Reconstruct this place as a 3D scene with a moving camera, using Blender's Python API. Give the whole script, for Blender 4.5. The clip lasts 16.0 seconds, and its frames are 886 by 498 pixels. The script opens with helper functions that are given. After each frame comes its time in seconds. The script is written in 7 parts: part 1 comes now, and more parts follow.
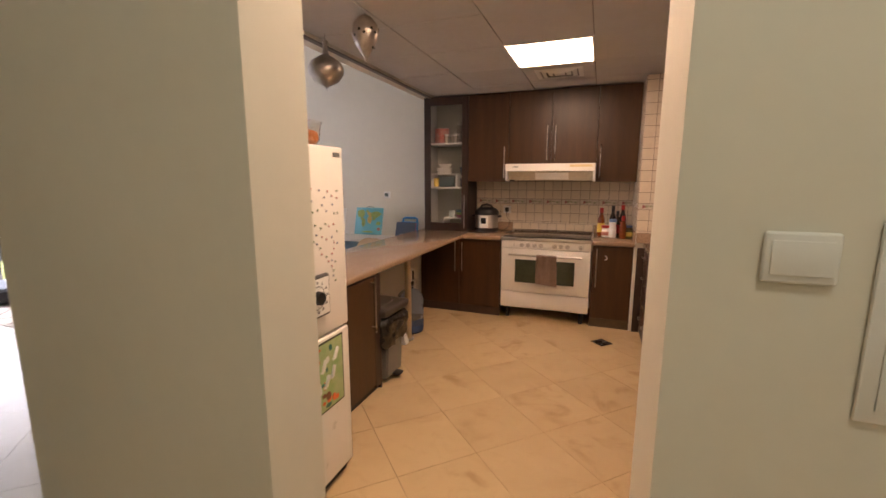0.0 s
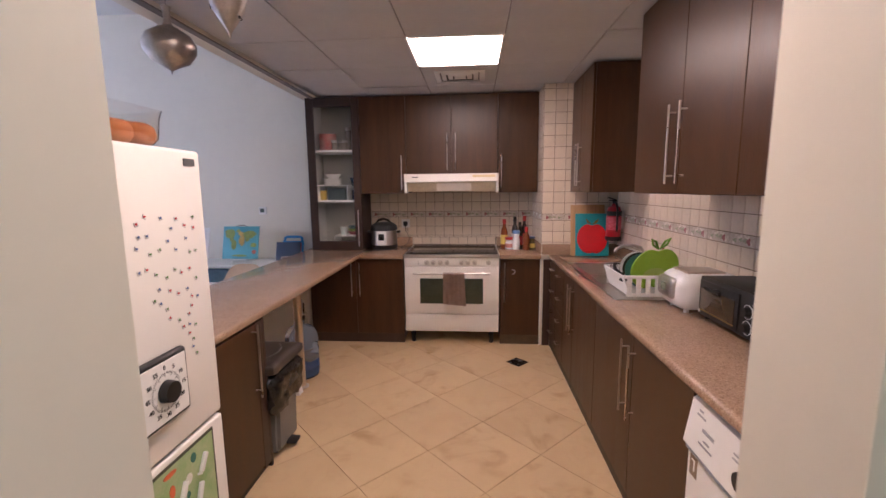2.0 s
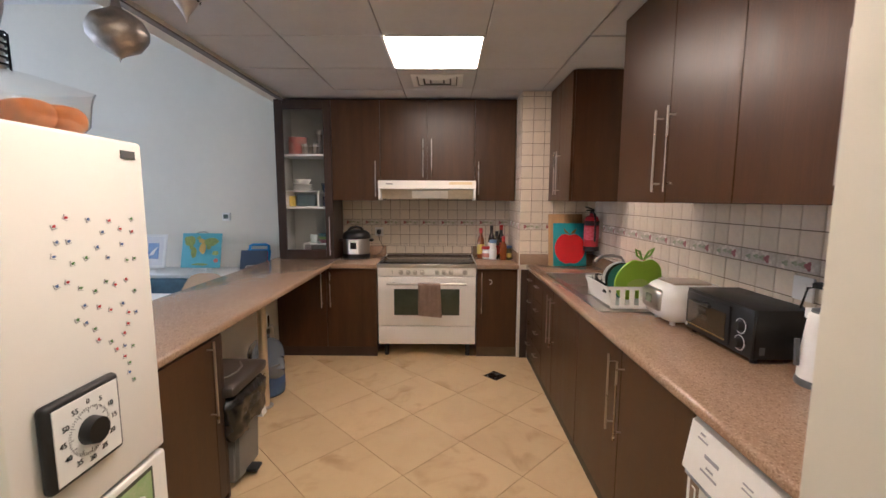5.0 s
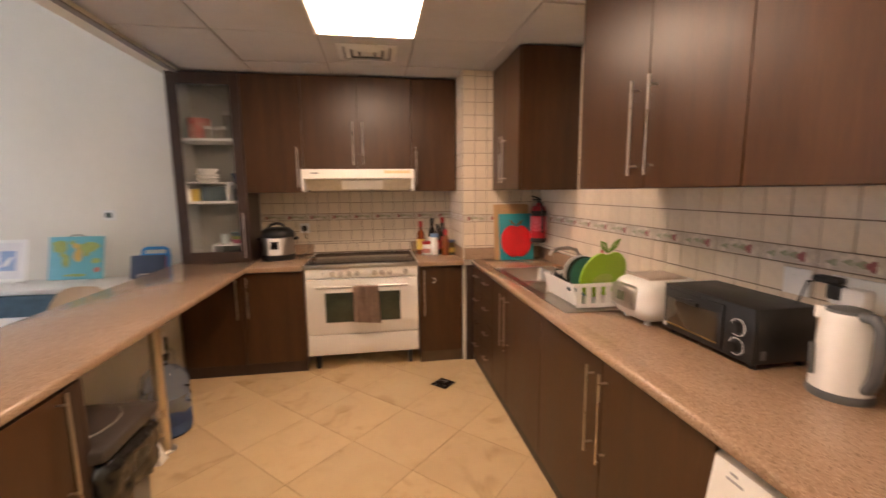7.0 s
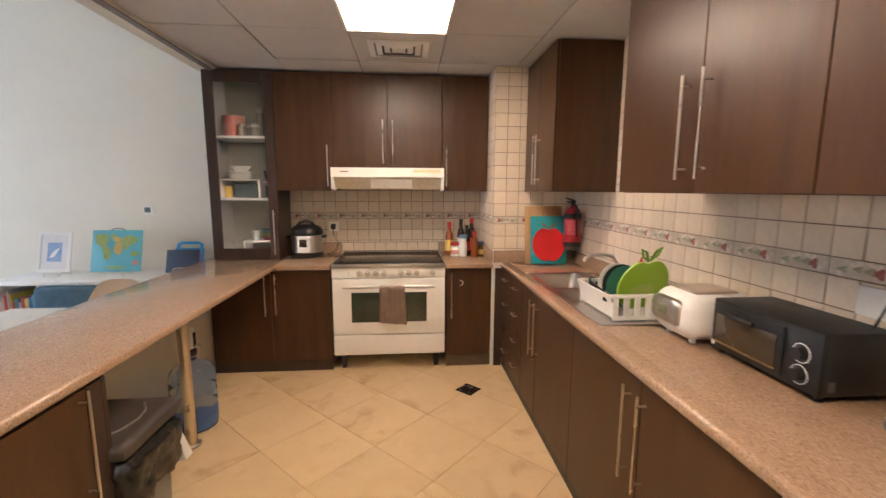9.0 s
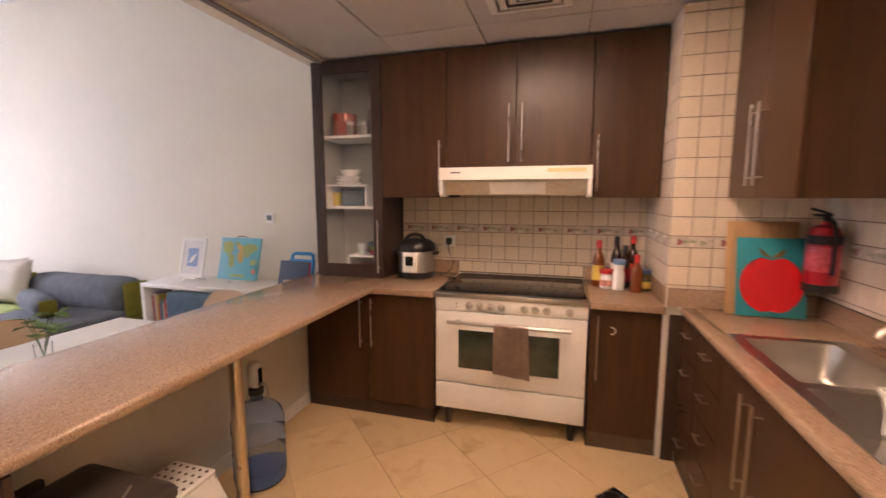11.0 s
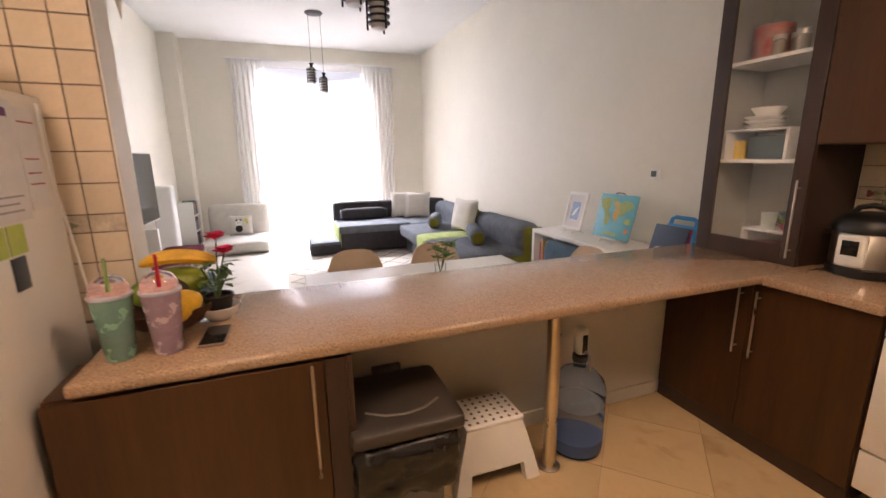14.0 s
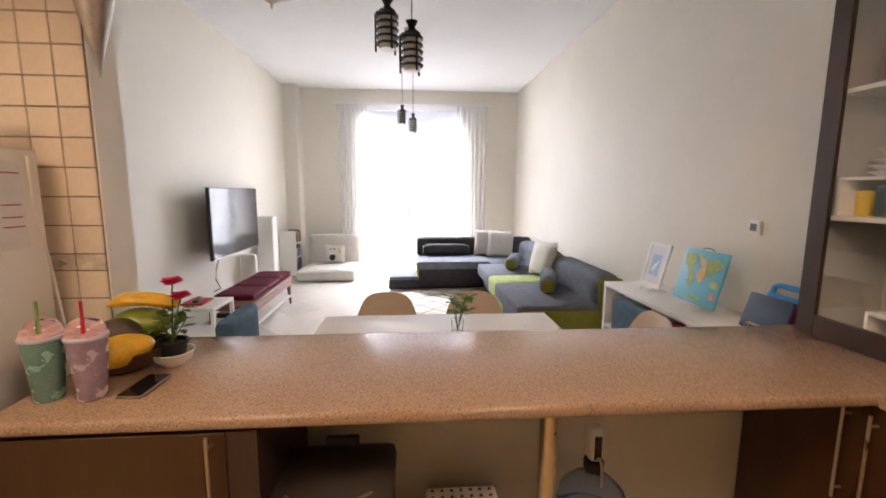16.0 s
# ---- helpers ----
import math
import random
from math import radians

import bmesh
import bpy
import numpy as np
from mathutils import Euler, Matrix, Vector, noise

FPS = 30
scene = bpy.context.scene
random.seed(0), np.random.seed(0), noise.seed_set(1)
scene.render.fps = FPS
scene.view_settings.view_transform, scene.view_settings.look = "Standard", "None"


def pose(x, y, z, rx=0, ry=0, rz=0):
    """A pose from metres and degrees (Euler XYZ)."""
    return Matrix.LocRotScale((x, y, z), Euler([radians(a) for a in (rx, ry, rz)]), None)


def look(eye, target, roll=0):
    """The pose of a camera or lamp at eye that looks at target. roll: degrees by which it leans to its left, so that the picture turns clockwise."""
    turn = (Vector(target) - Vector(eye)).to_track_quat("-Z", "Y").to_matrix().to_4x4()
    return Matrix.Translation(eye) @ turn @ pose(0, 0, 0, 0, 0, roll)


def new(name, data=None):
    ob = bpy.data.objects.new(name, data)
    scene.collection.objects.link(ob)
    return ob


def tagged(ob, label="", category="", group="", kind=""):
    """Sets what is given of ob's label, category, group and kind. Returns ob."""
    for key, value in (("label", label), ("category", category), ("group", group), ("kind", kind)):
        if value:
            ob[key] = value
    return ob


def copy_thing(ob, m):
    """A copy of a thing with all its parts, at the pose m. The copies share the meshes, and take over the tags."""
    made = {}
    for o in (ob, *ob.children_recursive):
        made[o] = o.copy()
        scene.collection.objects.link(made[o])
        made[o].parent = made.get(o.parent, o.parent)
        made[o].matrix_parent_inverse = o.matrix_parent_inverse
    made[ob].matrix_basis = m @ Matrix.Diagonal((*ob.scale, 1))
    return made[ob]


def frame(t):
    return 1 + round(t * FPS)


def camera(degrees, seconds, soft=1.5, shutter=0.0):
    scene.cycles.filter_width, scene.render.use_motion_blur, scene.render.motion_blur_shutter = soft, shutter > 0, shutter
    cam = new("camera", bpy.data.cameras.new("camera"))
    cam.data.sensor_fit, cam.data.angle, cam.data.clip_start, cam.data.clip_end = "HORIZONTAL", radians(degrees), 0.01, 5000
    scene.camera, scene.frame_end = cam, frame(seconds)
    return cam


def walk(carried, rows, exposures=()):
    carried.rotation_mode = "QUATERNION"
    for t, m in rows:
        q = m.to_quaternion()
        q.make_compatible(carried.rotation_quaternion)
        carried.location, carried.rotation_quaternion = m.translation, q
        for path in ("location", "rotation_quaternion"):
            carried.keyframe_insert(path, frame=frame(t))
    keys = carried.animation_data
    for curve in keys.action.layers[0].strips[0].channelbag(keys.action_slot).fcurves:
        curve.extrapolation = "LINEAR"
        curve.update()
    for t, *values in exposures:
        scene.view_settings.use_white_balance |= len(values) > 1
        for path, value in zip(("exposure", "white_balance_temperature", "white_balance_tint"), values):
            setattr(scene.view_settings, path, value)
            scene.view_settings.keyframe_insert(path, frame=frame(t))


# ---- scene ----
cam = camera(93.6, 16.0, shutter=0.5)
PATH = [
    (0, (0.005, 1.892, 1.451), (-0.686, 3.741, 1.129), 0.1),
    (0.5, (-0.033, 2.016, 1.449), (-0.626, 3.903, 1.153), -0.1),
    (1, (-0.079, 2.137, 1.451), (-0.551, 4.06, 1.17), -0.2),
    (1.5, (-0.154, 2.241, 1.458), (-0.457, 4.198, 1.176), -0.5),
    (2, (-0.277, 2.323, 1.478), (-0.425, 4.297, 1.197), -0.6),
    (2.5, (-0.337, 2.351, 1.469), (-0.39, 4.331, 1.191), -0.6),
    (3, (-0.333, 2.367, 1.473), (-0.322, 4.35, 1.211), -0.3),
    (3.5, (-0.329, 2.37, 1.473), (-0.292, 4.354, 1.224), -0.0),
    (4, (-0.34, 2.365, 1.474), (-0.306, 4.351, 1.238), 0.2),
    (6.5, (-0.265, 2.749, 1.432), (-0.353, 4.732, 1.187), -0.3),
    (7, (-0.366, 2.825, 1.444), (-0.053, 4.781, 1.17), -0.6),
    (7.5, (-0.438, 2.84, 1.439), (0.143, 4.733, 1.157), -0.0),
    (8, (-0.436, 2.849, 1.43), (0.117, 4.751, 1.153), 0.5),
    (8.5, (-0.392, 2.848, 1.453), (-0.048, 4.798, 1.173), 0.5),
    (8.7, (-0.371, 2.858, 1.456), (-0.103, 4.82, 1.174), 0.4),
    (10.8, (-0.204, 3.695, 1.456), (-0.651, 5.628, 1.205), -0.2),
    (11, (-0.194, 3.78, 1.454), (-0.745, 5.686, 1.204), 0.0),
    (11.5, (-0.212, 3.99, 1.452), (-1.105, 5.762, 1.209), 0.0),
    (12, (-0.224, 4.1, 1.458), (-1.48, 5.634, 1.198), -0.3),
    (12.5, (-0.187, 4.132, 1.456), (-1.734, 5.37, 1.187), -0.6),
    (13, (-0.163, 4.125, 1.449), (-1.905, 5.063, 1.155), -0.8),
    (13.5, (-0.149, 4.127, 1.449), (-1.976, 4.865, 1.104), -0.9),
    (14, (-0.166, 4.21, 1.416), (-2.002, 4.876, 0.986), -0.8),
    (14.5, (-0.267, 4.396, 1.376), (-2.09, 5.055, 0.885), -0.3),
    (15, (-0.34, 4.517, 1.374), (-2.209, 5.048, 0.897), -0.1),
    (15.5, (-0.325, 4.656, 1.417), (-2.259, 4.99, 1.036), 0.0),
    (16, (-0.284, 4.768, 1.474), (-2.259, 4.918, 1.201), 0.3),
]
EXPOSURES = [
    (0.0, -0.25, 6450, 26), (1.0, -0.08, 5900, 31), (1.5, -0.1, 5550, 29), (2.0, -0.12, 5150, 29), (2.5, -0.1, 5100, 22), (3.5, -0.08, 5050, 16), (4.2, -0.08, 5050, 14),
    (6.5, 0.12, 5700, 18), (7.0, 0.15, 6200, 22), (8.0, 0.38, 5300, 8), (8.7, 0.36, 5450, 12), (11.0, 0.16, 6350, 30), (12.5, -0.05, 6400, 25), (14.5, -0.14, 6500, 24), (16.0, -0.12, 6300, 21),
]
walk(cam, [(t, look(eye, target, roll)) for t, eye, target, roll in PATH], EXPOSURES)

# ---- world, lights, exposure ----
scene.view_settings.exposure = 0.0
world = bpy.data.worlds.new("sky")
scene.world = world
world.use_nodes = True
sky = world.node_tree.nodes.new("ShaderNodeTexSky")
sky.sky_type, sky.sun_disc, sky.sun_elevation, sky.sun_rotation = "NISHITA", False, radians(55), radians(200)
world.node_tree.links.new(sky.outputs[0], world.node_tree.nodes["Background"].inputs[0])
world.node_tree.nodes["Background"].inputs[1].default_value = 0.12


def area_lamp(name, m, sx, sy, watts, color):
    data = bpy.data.lights.new(name, "AREA")
    data.shape, data.size, data.size_y, data.energy, data.color = "RECTANGLE", sx, sy, watts, color
    ob = new(name, data)
    ob.matrix_world = m
    return ob


# daylight through the balcony window, aslant from both sides
sky_lamp = area_lamp("window_skylight", look((-9.62, 4.62, 2.25), (-8.62, 4.85, 0.83)), 1.98, 2.4, 345, (0.95, 0.98, 1.0))
sky_lamp.data.spread = radians(74)
for ly, turn in ((4.2, 39), (5.38, -39)):
    way = Vector((math.cos(radians(turn)), math.sin(radians(turn)), -0.16))
    daylight = area_lamp("window_daylight", look((-9.35, ly, 1.6), Vector((-9.35, ly, 1.6)) + way), 1.8, 2.7, 28, (0.95, 0.98, 1.0))
    daylight.data.spread = radians(73)
# unseen overhead lamp, added to brighten the hall walls and door jambs
area_lamp("hall_fill", look((0.55, 1.6, 3.3), (0.55, 1.6, 0)), 0.5, 0.5, 16, (0.92, 1.0, 0.76))

# ---- materials ----


def mat(name, color, rough=0.5, metal=0.0, vary=0.12, scale=6.0, bump=0.0, bump_scale=60.0, stretch=(1, 1, 1), spec=0.5, random_piece=0.0, coat=0.0, second=None, dirt=0.0):
    m = bpy.data.materials.new(name)
    m.use_nodes = True
    nt = m.node_tree
    nd, ln = nt.nodes, nt.links
    b = nd["Principled BSDF"]
    b.inputs["Roughness"].default_value = rough
    b.inputs["Metallic"].default_value = metal
    b.inputs["Specular IOR Level"].default_value = spec
    b.inputs["Coat Weight"].default_value = coat
    tc = nd.new("ShaderNodeTexCoord")
    mp = nd.new("ShaderNodeMapping")
    mp.inputs["Scale"].default_value = stretch
    ln.new(tc.outputs["Object"], mp.inputs[0])
    n1 = nd.new("ShaderNodeTexNoise")
    n1.inputs["Scale"].default_value, n1.inputs["Detail"].default_value, n1.inputs["Roughness"].default_value = scale, 6, 0.6
    n2 = nd.new("ShaderNodeTexNoise")
    n2.inputs["Scale"].default_value, n2.inputs["Detail"].default_value = scale * 9, 4
    ln.new(mp.outputs[0], n1.inputs[0])
    ln.new(mp.outputs[0], n2.inputs[0])
    add = nd.new("ShaderNodeMath")
    add.operation = "MULTIPLY_ADD"
    ln.new(n2.outputs[0], add.inputs[0])
    add.inputs[1].default_value = 0.4
    ln.new(n1.outputs[0], add.inputs[2])
    ramp = nd.new("ShaderNodeValToRGB")
    e = ramp.color_ramp.elements
    dark = second or tuple(c * (1 - vary) for c in color)
    light = tuple(min(1, c * (1 + vary * 0.6)) for c in color)
    e[0].position, e[0].color = 0.45, (*dark, 1)
    e[1].position, e[1].color = 0.95, (*light, 1)
    ln.new(add.outputs[0], ramp.inputs[0])
    col = ramp.outputs[0]
    if random_piece:
        info = nd.new("ShaderNodeObjectInfo")
        mr = nd.new("ShaderNodeMapRange")
        mr.inputs[3].default_value, mr.inputs[4].default_value = 1 - random_piece, 1 + random_piece
        ln.new(info.outputs["Random"], mr.inputs[0])
        hs = nd.new("ShaderNodeHueSaturation")
        ln.new(mr.outputs[0], hs.inputs["Value"])
        ln.new(col, hs.inputs["Color"])
        col = hs.outputs[0]
    ln.new(col, b.inputs["Base Color"])
    rr = nd.new("ShaderNodeMapRange")
    rr.inputs[3].default_value, rr.inputs[4].default_value = max(0.02, rough - 0.08), min(1, rough + 0.1)
    ln.new(n1.outputs[0], rr.inputs[0])
    ln.new(rr.outputs[0], b.inputs["Roughness"])
    if bump:
        n3 = nd.new("ShaderNodeTexNoise")
        n3.inputs["Scale"].default_value, n3.inputs["Detail"].default_value = bump_scale, 5
        ln.new(mp.outputs[0], n3.inputs[0])
        bp = nd.new("ShaderNodeBump")
        bp.inputs["Strength"].default_value, bp.inputs["Distance"].default_value = bump, 0.003
        ln.new(n3.outputs[0], bp.inputs["Height"])
        ln.new(bp.outputs[0], b.inputs["Normal"])
    return m


def glow(name, color, strength):
    m = bpy.data.materials.new(name)
    m.use_nodes = True
    b = m.node_tree.nodes["Principled BSDF"]
    b.inputs["Base Color"].default_value = (0.9, 0.9, 0.88, 1)
    b.inputs["Emission Color"].default_value = (*color, 1)
    b.inputs["Emission Strength"].default_value = strength
    return m


def clear(name, color=(1, 1, 1), rough=0.02, ior=1.45, thin=0.0):
    m = bpy.data.materials.new(name)
    m.use_nodes = True
    b = m.node_tree.nodes["Principled BSDF"]
    b.inputs["Base Color"].default_value = (*color, 1)
    b.inputs["Roughness"].default_value = rough
    b.inputs["Transmission Weight"].default_value = 1
    b.inputs["IOR"].default_value = ior
    return m


def sheer(name, color, see):
    m = bpy.data.materials.new(name)
    m.use_nodes = True
    nd, ln = m.node_tree.nodes, m.node_tree.links
    tr, di, tl, mx, mx2 = (nd.new("ShaderNode" + k) for k in ("BsdfTransparent", "BsdfDiffuse", "BsdfTranslucent", "MixShader", "MixShader"))
    di.inputs[0].default_value = tl.inputs[0].default_value = (*color, 1)
    mx.inputs[0].default_value, mx2.inputs[0].default_value = 0.5, see
    ln.new(di.outputs[0], mx.inputs[1])
    ln.new(tl.outputs[0], mx.inputs[2])
    ln.new(mx.outputs[0], mx2.inputs[1])
    ln.new(tr.outputs[0], mx2.inputs[2])
    ln.new(mx2.outputs[0], nd["Material Output"].inputs[0])
    return m




def blend(nd, ln, fac, a, b):
    """Mix colour a into b by a factor socket; a and b are colours or sockets."""
    m = nd.new("ShaderNodeMix")
    m.data_type = "RGBA"
    ln.new(fac, m.inputs[0])
    for k, c in ((6, a), (7, b)):
        if isinstance(c, tuple):
            m.inputs[k].default_value = (*c, 1)
        else:
            ln.new(c, m.inputs[k])
    return m.outputs[2]


def ramped(nd, ln, src, lo, hi):
    """A smooth step of a socket from lo to hi."""
    m = nd.new("ShaderNodeMapRange")
    m.interpolation_type = "SMOOTHSTEP"
    m.inputs[1].default_value, m.inputs[2].default_value = lo, hi
    ln.new(src, m.inputs[0])
    return m.outputs[0]


def noisy(nd, ln, co, scale, detail=5, rough=0.55, distort=0.0):
    n = nd.new("ShaderNodeTexNoise")
    n.inputs["Scale"].default_value, n.inputs["Detail"].default_value = scale, detail
    n.inputs["Roughness"].default_value, n.inputs["Distortion"].default_value = rough, distort
    ln.new(co, n.inputs[0])
    return n.outputs[0]


def granite(name):
    """Polished stone: brown-pink ground with pale and dark grains and soft cloudy drift."""
    m = bpy.data.materials.new(name)
    m.use_nodes = True
    nd, ln = m.node_tree.nodes, m.node_tree.links
    b = nd["Principled BSDF"]
    co = nd.new("ShaderNodeTexCoord").outputs["Object"]
    v = nd.new("ShaderNodeTexVoronoi")
    v.inputs["Scale"].default_value = 240
    ln.new(co, v.inputs[0])
    sep = nd.new("ShaderNodeSeparateColor")
    ln.new(v.outputs["Color"], sep.inputs[0])
    col = blend(nd, ln, ramped(nd, ln, noisy(nd, ln, co, 3.0), 0.35, 0.7), (0.315, 0.207, 0.132), (0.355, 0.24, 0.157))
    col = blend(nd, ln, ramped(nd, ln, sep.outputs[0], 0.55, 1.0), col, (0.41, 0.288, 0.192))
    col = blend(nd, ln, ramped(nd, ln, sep.outputs[1], 0.78, 1.0), col, (0.215, 0.135, 0.082))
    col = blend(nd, ln, ramped(nd, ln, noisy(nd, ln, co, 38, 3), 0.60, 0.80), col, (0.255, 0.165, 0.10))
    ln.new(col, b.inputs["Base Color"])
    mr = nd.new("ShaderNodeMapRange")
    mr.inputs[3].default_value, mr.inputs[4].default_value = 0.10, 0.24
    ln.new(noisy(nd, ln, co, 7, 6), mr.inputs[0])
    ln.new(mr.outputs[0], b.inputs["Roughness"])
    b.inputs["Specular IOR Level"].default_value = 0.5
    return m


def marble(name, base, vein, rough):
    """Polished marble tile: cloudy ground, soft smoky clouds, each tile a little apart."""
    m = bpy.data.materials.new(name)
    m.use_nodes = True
    nd, ln = m.node_tree.nodes, m.node_tree.links
    b = nd["Principled BSDF"]
    co = nd.new("ShaderNodeTexCoord").outputs["Object"]
    info = nd.new("ShaderNodeObjectInfo")
    comb = nd.new("ShaderNodeCombineXYZ")
    mul = nd.new("ShaderNodeMath")
    mul.operation, mul.inputs[1].default_value = "MULTIPLY", 37.0
    ln.new(info.outputs["Random"], mul.inputs[0])
    ln.new(mul.outputs[0], comb.inputs[2])
    add = nd.new("ShaderNodeVectorMath")
    ln.new(co, add.inputs[0])
    ln.new(comb.outputs[0], add.inputs[1])
    at = add.outputs[0]
    mid = tuple(p * 0.75 + q * 0.25 for p, q in zip(base, vein))
    col = blend(nd, ln, ramped(nd, ln, noisy(nd, ln, at, 3.2, 3, 0.5, 0.4), 0.25, 0.95), base, mid)
    col = blend(nd, ln, ramped(nd, ln, noisy(nd, ln, at, 9.0, 2, 0.5, 1.5), 0.5, 0.9), col, mid)
    smoke = nd.new("ShaderNodeMath")
    smoke.operation = "MULTIPLY"
    ln.new(ramped(nd, ln, noisy(nd, ln, at, 4.5, 3, 0.5, 1.2), 0.48, 0.78), smoke.inputs[0])
    ln.new(ramped(nd, ln, noisy(nd, ln, at, 2.2, 1), 0.35, 0.75), smoke.inputs[1])
    col = blend(nd, ln, smoke.outputs[0], col, vein)
    mr = nd.new("ShaderNodeMapRange")
    mr.inputs[3].default_value, mr.inputs[4].default_value = 0.95, 1.05
    ln.new(info.outputs["Random"], mr.inputs[0])
    hs = nd.new("ShaderNodeHueSaturation")
    ln.new(mr.outputs[0], hs.inputs["Value"])
    ln.new(col, hs.inputs["Color"])
    ln.new(hs.outputs[0], b.inputs["Base Color"])
    b.inputs["Roughness"].default_value = rough
    return m


PAINT = mat("cream_wall_paint", (0.77, 0.73, 0.635), 0.6, vary=0.04, scale=1.5, bump=0.05, bump_scale=180, spec=0.3)
CEIL = mat("ceiling_paint", (0.80, 0.80, 0.79), 0.8, vary=0.03, scale=2, bump=0.1, bump_scale=200, spec=0.2)
CTILE = mat("ceiling_panel", (0.56, 0.55, 0.54), 0.85, vary=0.06, scale=3, bump=0.4, bump_scale=260, spec=0.2)
BAR = mat("ceiling_grid_gap", (0.22, 0.2, 0.19), 0.6)
BROWN = mat("dark_walnut_laminate", (0.062, 0.0262, 0.0088), 0.35, vary=0.35, scale=5, stretch=(3, 3, 0.25), bump=0.12, bump_scale=120, spec=0.42)
BROWN_H = mat("dark_walnut_frame", (0.043, 0.023, 0.016), 0.4, vary=0.3, scale=5, stretch=(3, 3, 0.25))
GRANITE = granite("beige_pink_granite")
TILE = mat("cream_glazed_tile", (0.70, 0.60, 0.47), 0.22, vary=0.1, scale=9, random_piece=0.05)
GROUT = mat("tile_grout", (0.20, 0.15, 0.11), 0.9, vary=0.25, scale=20)
FLOORK = marble("beige_marble_tile", (0.60, 0.447, 0.25), (0.40, 0.27, 0.13), 0.24)
FGROUT = mat("floor_grout", (0.42, 0.32, 0.20), 0.8)
FLOORL = marble("pale_marble_tile", (0.70, 0.66, 0.60), (0.58, 0.53, 0.46), 0.24)
BLACKT = mat("black_marble_inset", (0.02, 0.018, 0.016), 0.25, vary=0.4, scale=20)
WHITE = mat("white_enamel", (0.80, 0.77, 0.72), 0.3, vary=0.012, scale=4)
WHITEP = mat("white_plastic", (0.80, 0.79, 0.76), 0.4, vary=0.04, scale=5)
STEEL = mat("brushed_steel", (0.54, 0.51, 0.47), 0.3, 1.0, vary=0.1, scale=8, stretch=(1, 20, 1))
CHROME = mat("satin_nickel", (0.52, 0.47, 0.42), 0.28, 1.0, vary=0.06)
BLACKG = mat("black_glass", (0.012, 0.012, 0.012), 0.08, vary=0.2, spec=0.6)
BLACKP = mat("black_plastic", (0.011, 0.011, 0.011), 0.42, vary=0.25, scale=10)
GREYP = mat("grey_plastic", (0.10, 0.10, 0.10), 0.45, vary=0.15, scale=8)
OVENG = mat("oven_door_glass", (0.045, 0.055, 0.035), 0.1, vary=0.3, spec=0.6)
SHEET = mat("white_board", (0.82, 0.81, 0.78), 0.4, vary=0.03)
SOFA_G = mat("slate_grey_fabric", (0.145, 0.16, 0.185), 0.95, vary=0.25, scale=12, bump=0.5, bump_scale=400, spec=0.15)
SOFA_D = mat("charcoal_fabric", (0.058, 0.055, 0.06), 0.95, vary=0.25, scale=12, bump=0.5, bump_scale=400, spec=0.15)
LIME = mat("lime_green_fabric", (0.42, 0.50, 0.20), 0.9, vary=0.2, scale=12, bump=0.5, bump_scale=400, spec=0.15)
OLIVE = mat("olive_green_fabric", (0.20, 0.19, 0.028), 0.9, vary=0.2, scale=12, bump=0.5, bump_scale=400, spec=0.15)
CUSH = mat("off_white_cotton", (0.62, 0.59, 0.54), 0.95, vary=0.1, scale=10, bump=0.4, bump_scale=350, spec=0.15)
PANEL_GLOW = glow("lit_diffuser", (1.0, 0.728, 0.465), 29.5)
GLASS = clear("clear_glass")
LINING = mat("grey_beige_lining", (0.42, 0.41, 0.37), 0.5, vary=0.05)

# ---- builders ----


def bx(bm, x0, y0, z0, x1, y1, z1, r=0.0, seg=2):
    """A box into bm, with rounded edges."""
    t = bmesh.new()
    bmesh.ops.create_cube(t, size=1)
    for v in t.verts:
        v.co = Vector(((x0 + x1) / 2 + v.co.x * (x1 - x0), (y0 + y1) / 2 + v.co.y * (y1 - y0), (z0 + z1) / 2 + v.co.z * (z1 - z0)))
    if r:
        bmesh.ops.bevel(t, geom=t.edges[:], offset=min(r, 0.49 * min(x1 - x0, y1 - y0, z1 - z0)), segments=seg, affect="EDGES", profile=0.5)
    me = bpy.data.meshes.new("tmp")
    t.to_mesh(me)
    bm.from_mesh(me)
    bpy.data.meshes.remove(me)
    t.free()
    return bm


def box(x0, y0, z0, x1, y1, z1, r=0.0, seg=2):
    return bx(bmesh.new(), x0, y0, z0, x1, y1, z1, r, seg)


def cyl(bm, p, q, r1, r2=None, n=20):
    """A capped cylinder or cone from p to q into bm."""
    p, q = Vector(p), Vector(q)
    r2 = r1 if r2 is None else r2
    m = Matrix.Translation((p + q) / 2) @ (q - p).to_track_quat("Z", "Y").to_matrix().to_4x4()
    bmesh.ops.create_cone(bm, cap_ends=True, segments=n, radius1=max(r1, 1e-4), radius2=max(r2, 1e-4), depth=(q - p).length, matrix=m)
    return bm


def lathe(bm, prof, n=28, at=(0, 0, 0)):
    """Turn a profile of (radius, height) round the upright through at."""
    rings = []
    for r, z in prof:
        rings.append([bm.verts.new((at[0] + max(r, 1e-4) * math.cos(2 * math.pi * i / n), at[1] + max(r, 1e-4) * math.sin(2 * math.pi * i / n), at[2] + z)) for i in range(n)])
    for a, b in zip(rings, rings[1:]):
        for i in range(n):
            bm.faces.new((a[i], a[(i + 1) % n], b[(i + 1) % n], b[i]))
    if prof[0][0] > 1e-3:
        bm.faces.new(rings[0][::-1])
    if prof[-1][0] > 1e-3:
        bm.faces.new(rings[-1])
    return bm


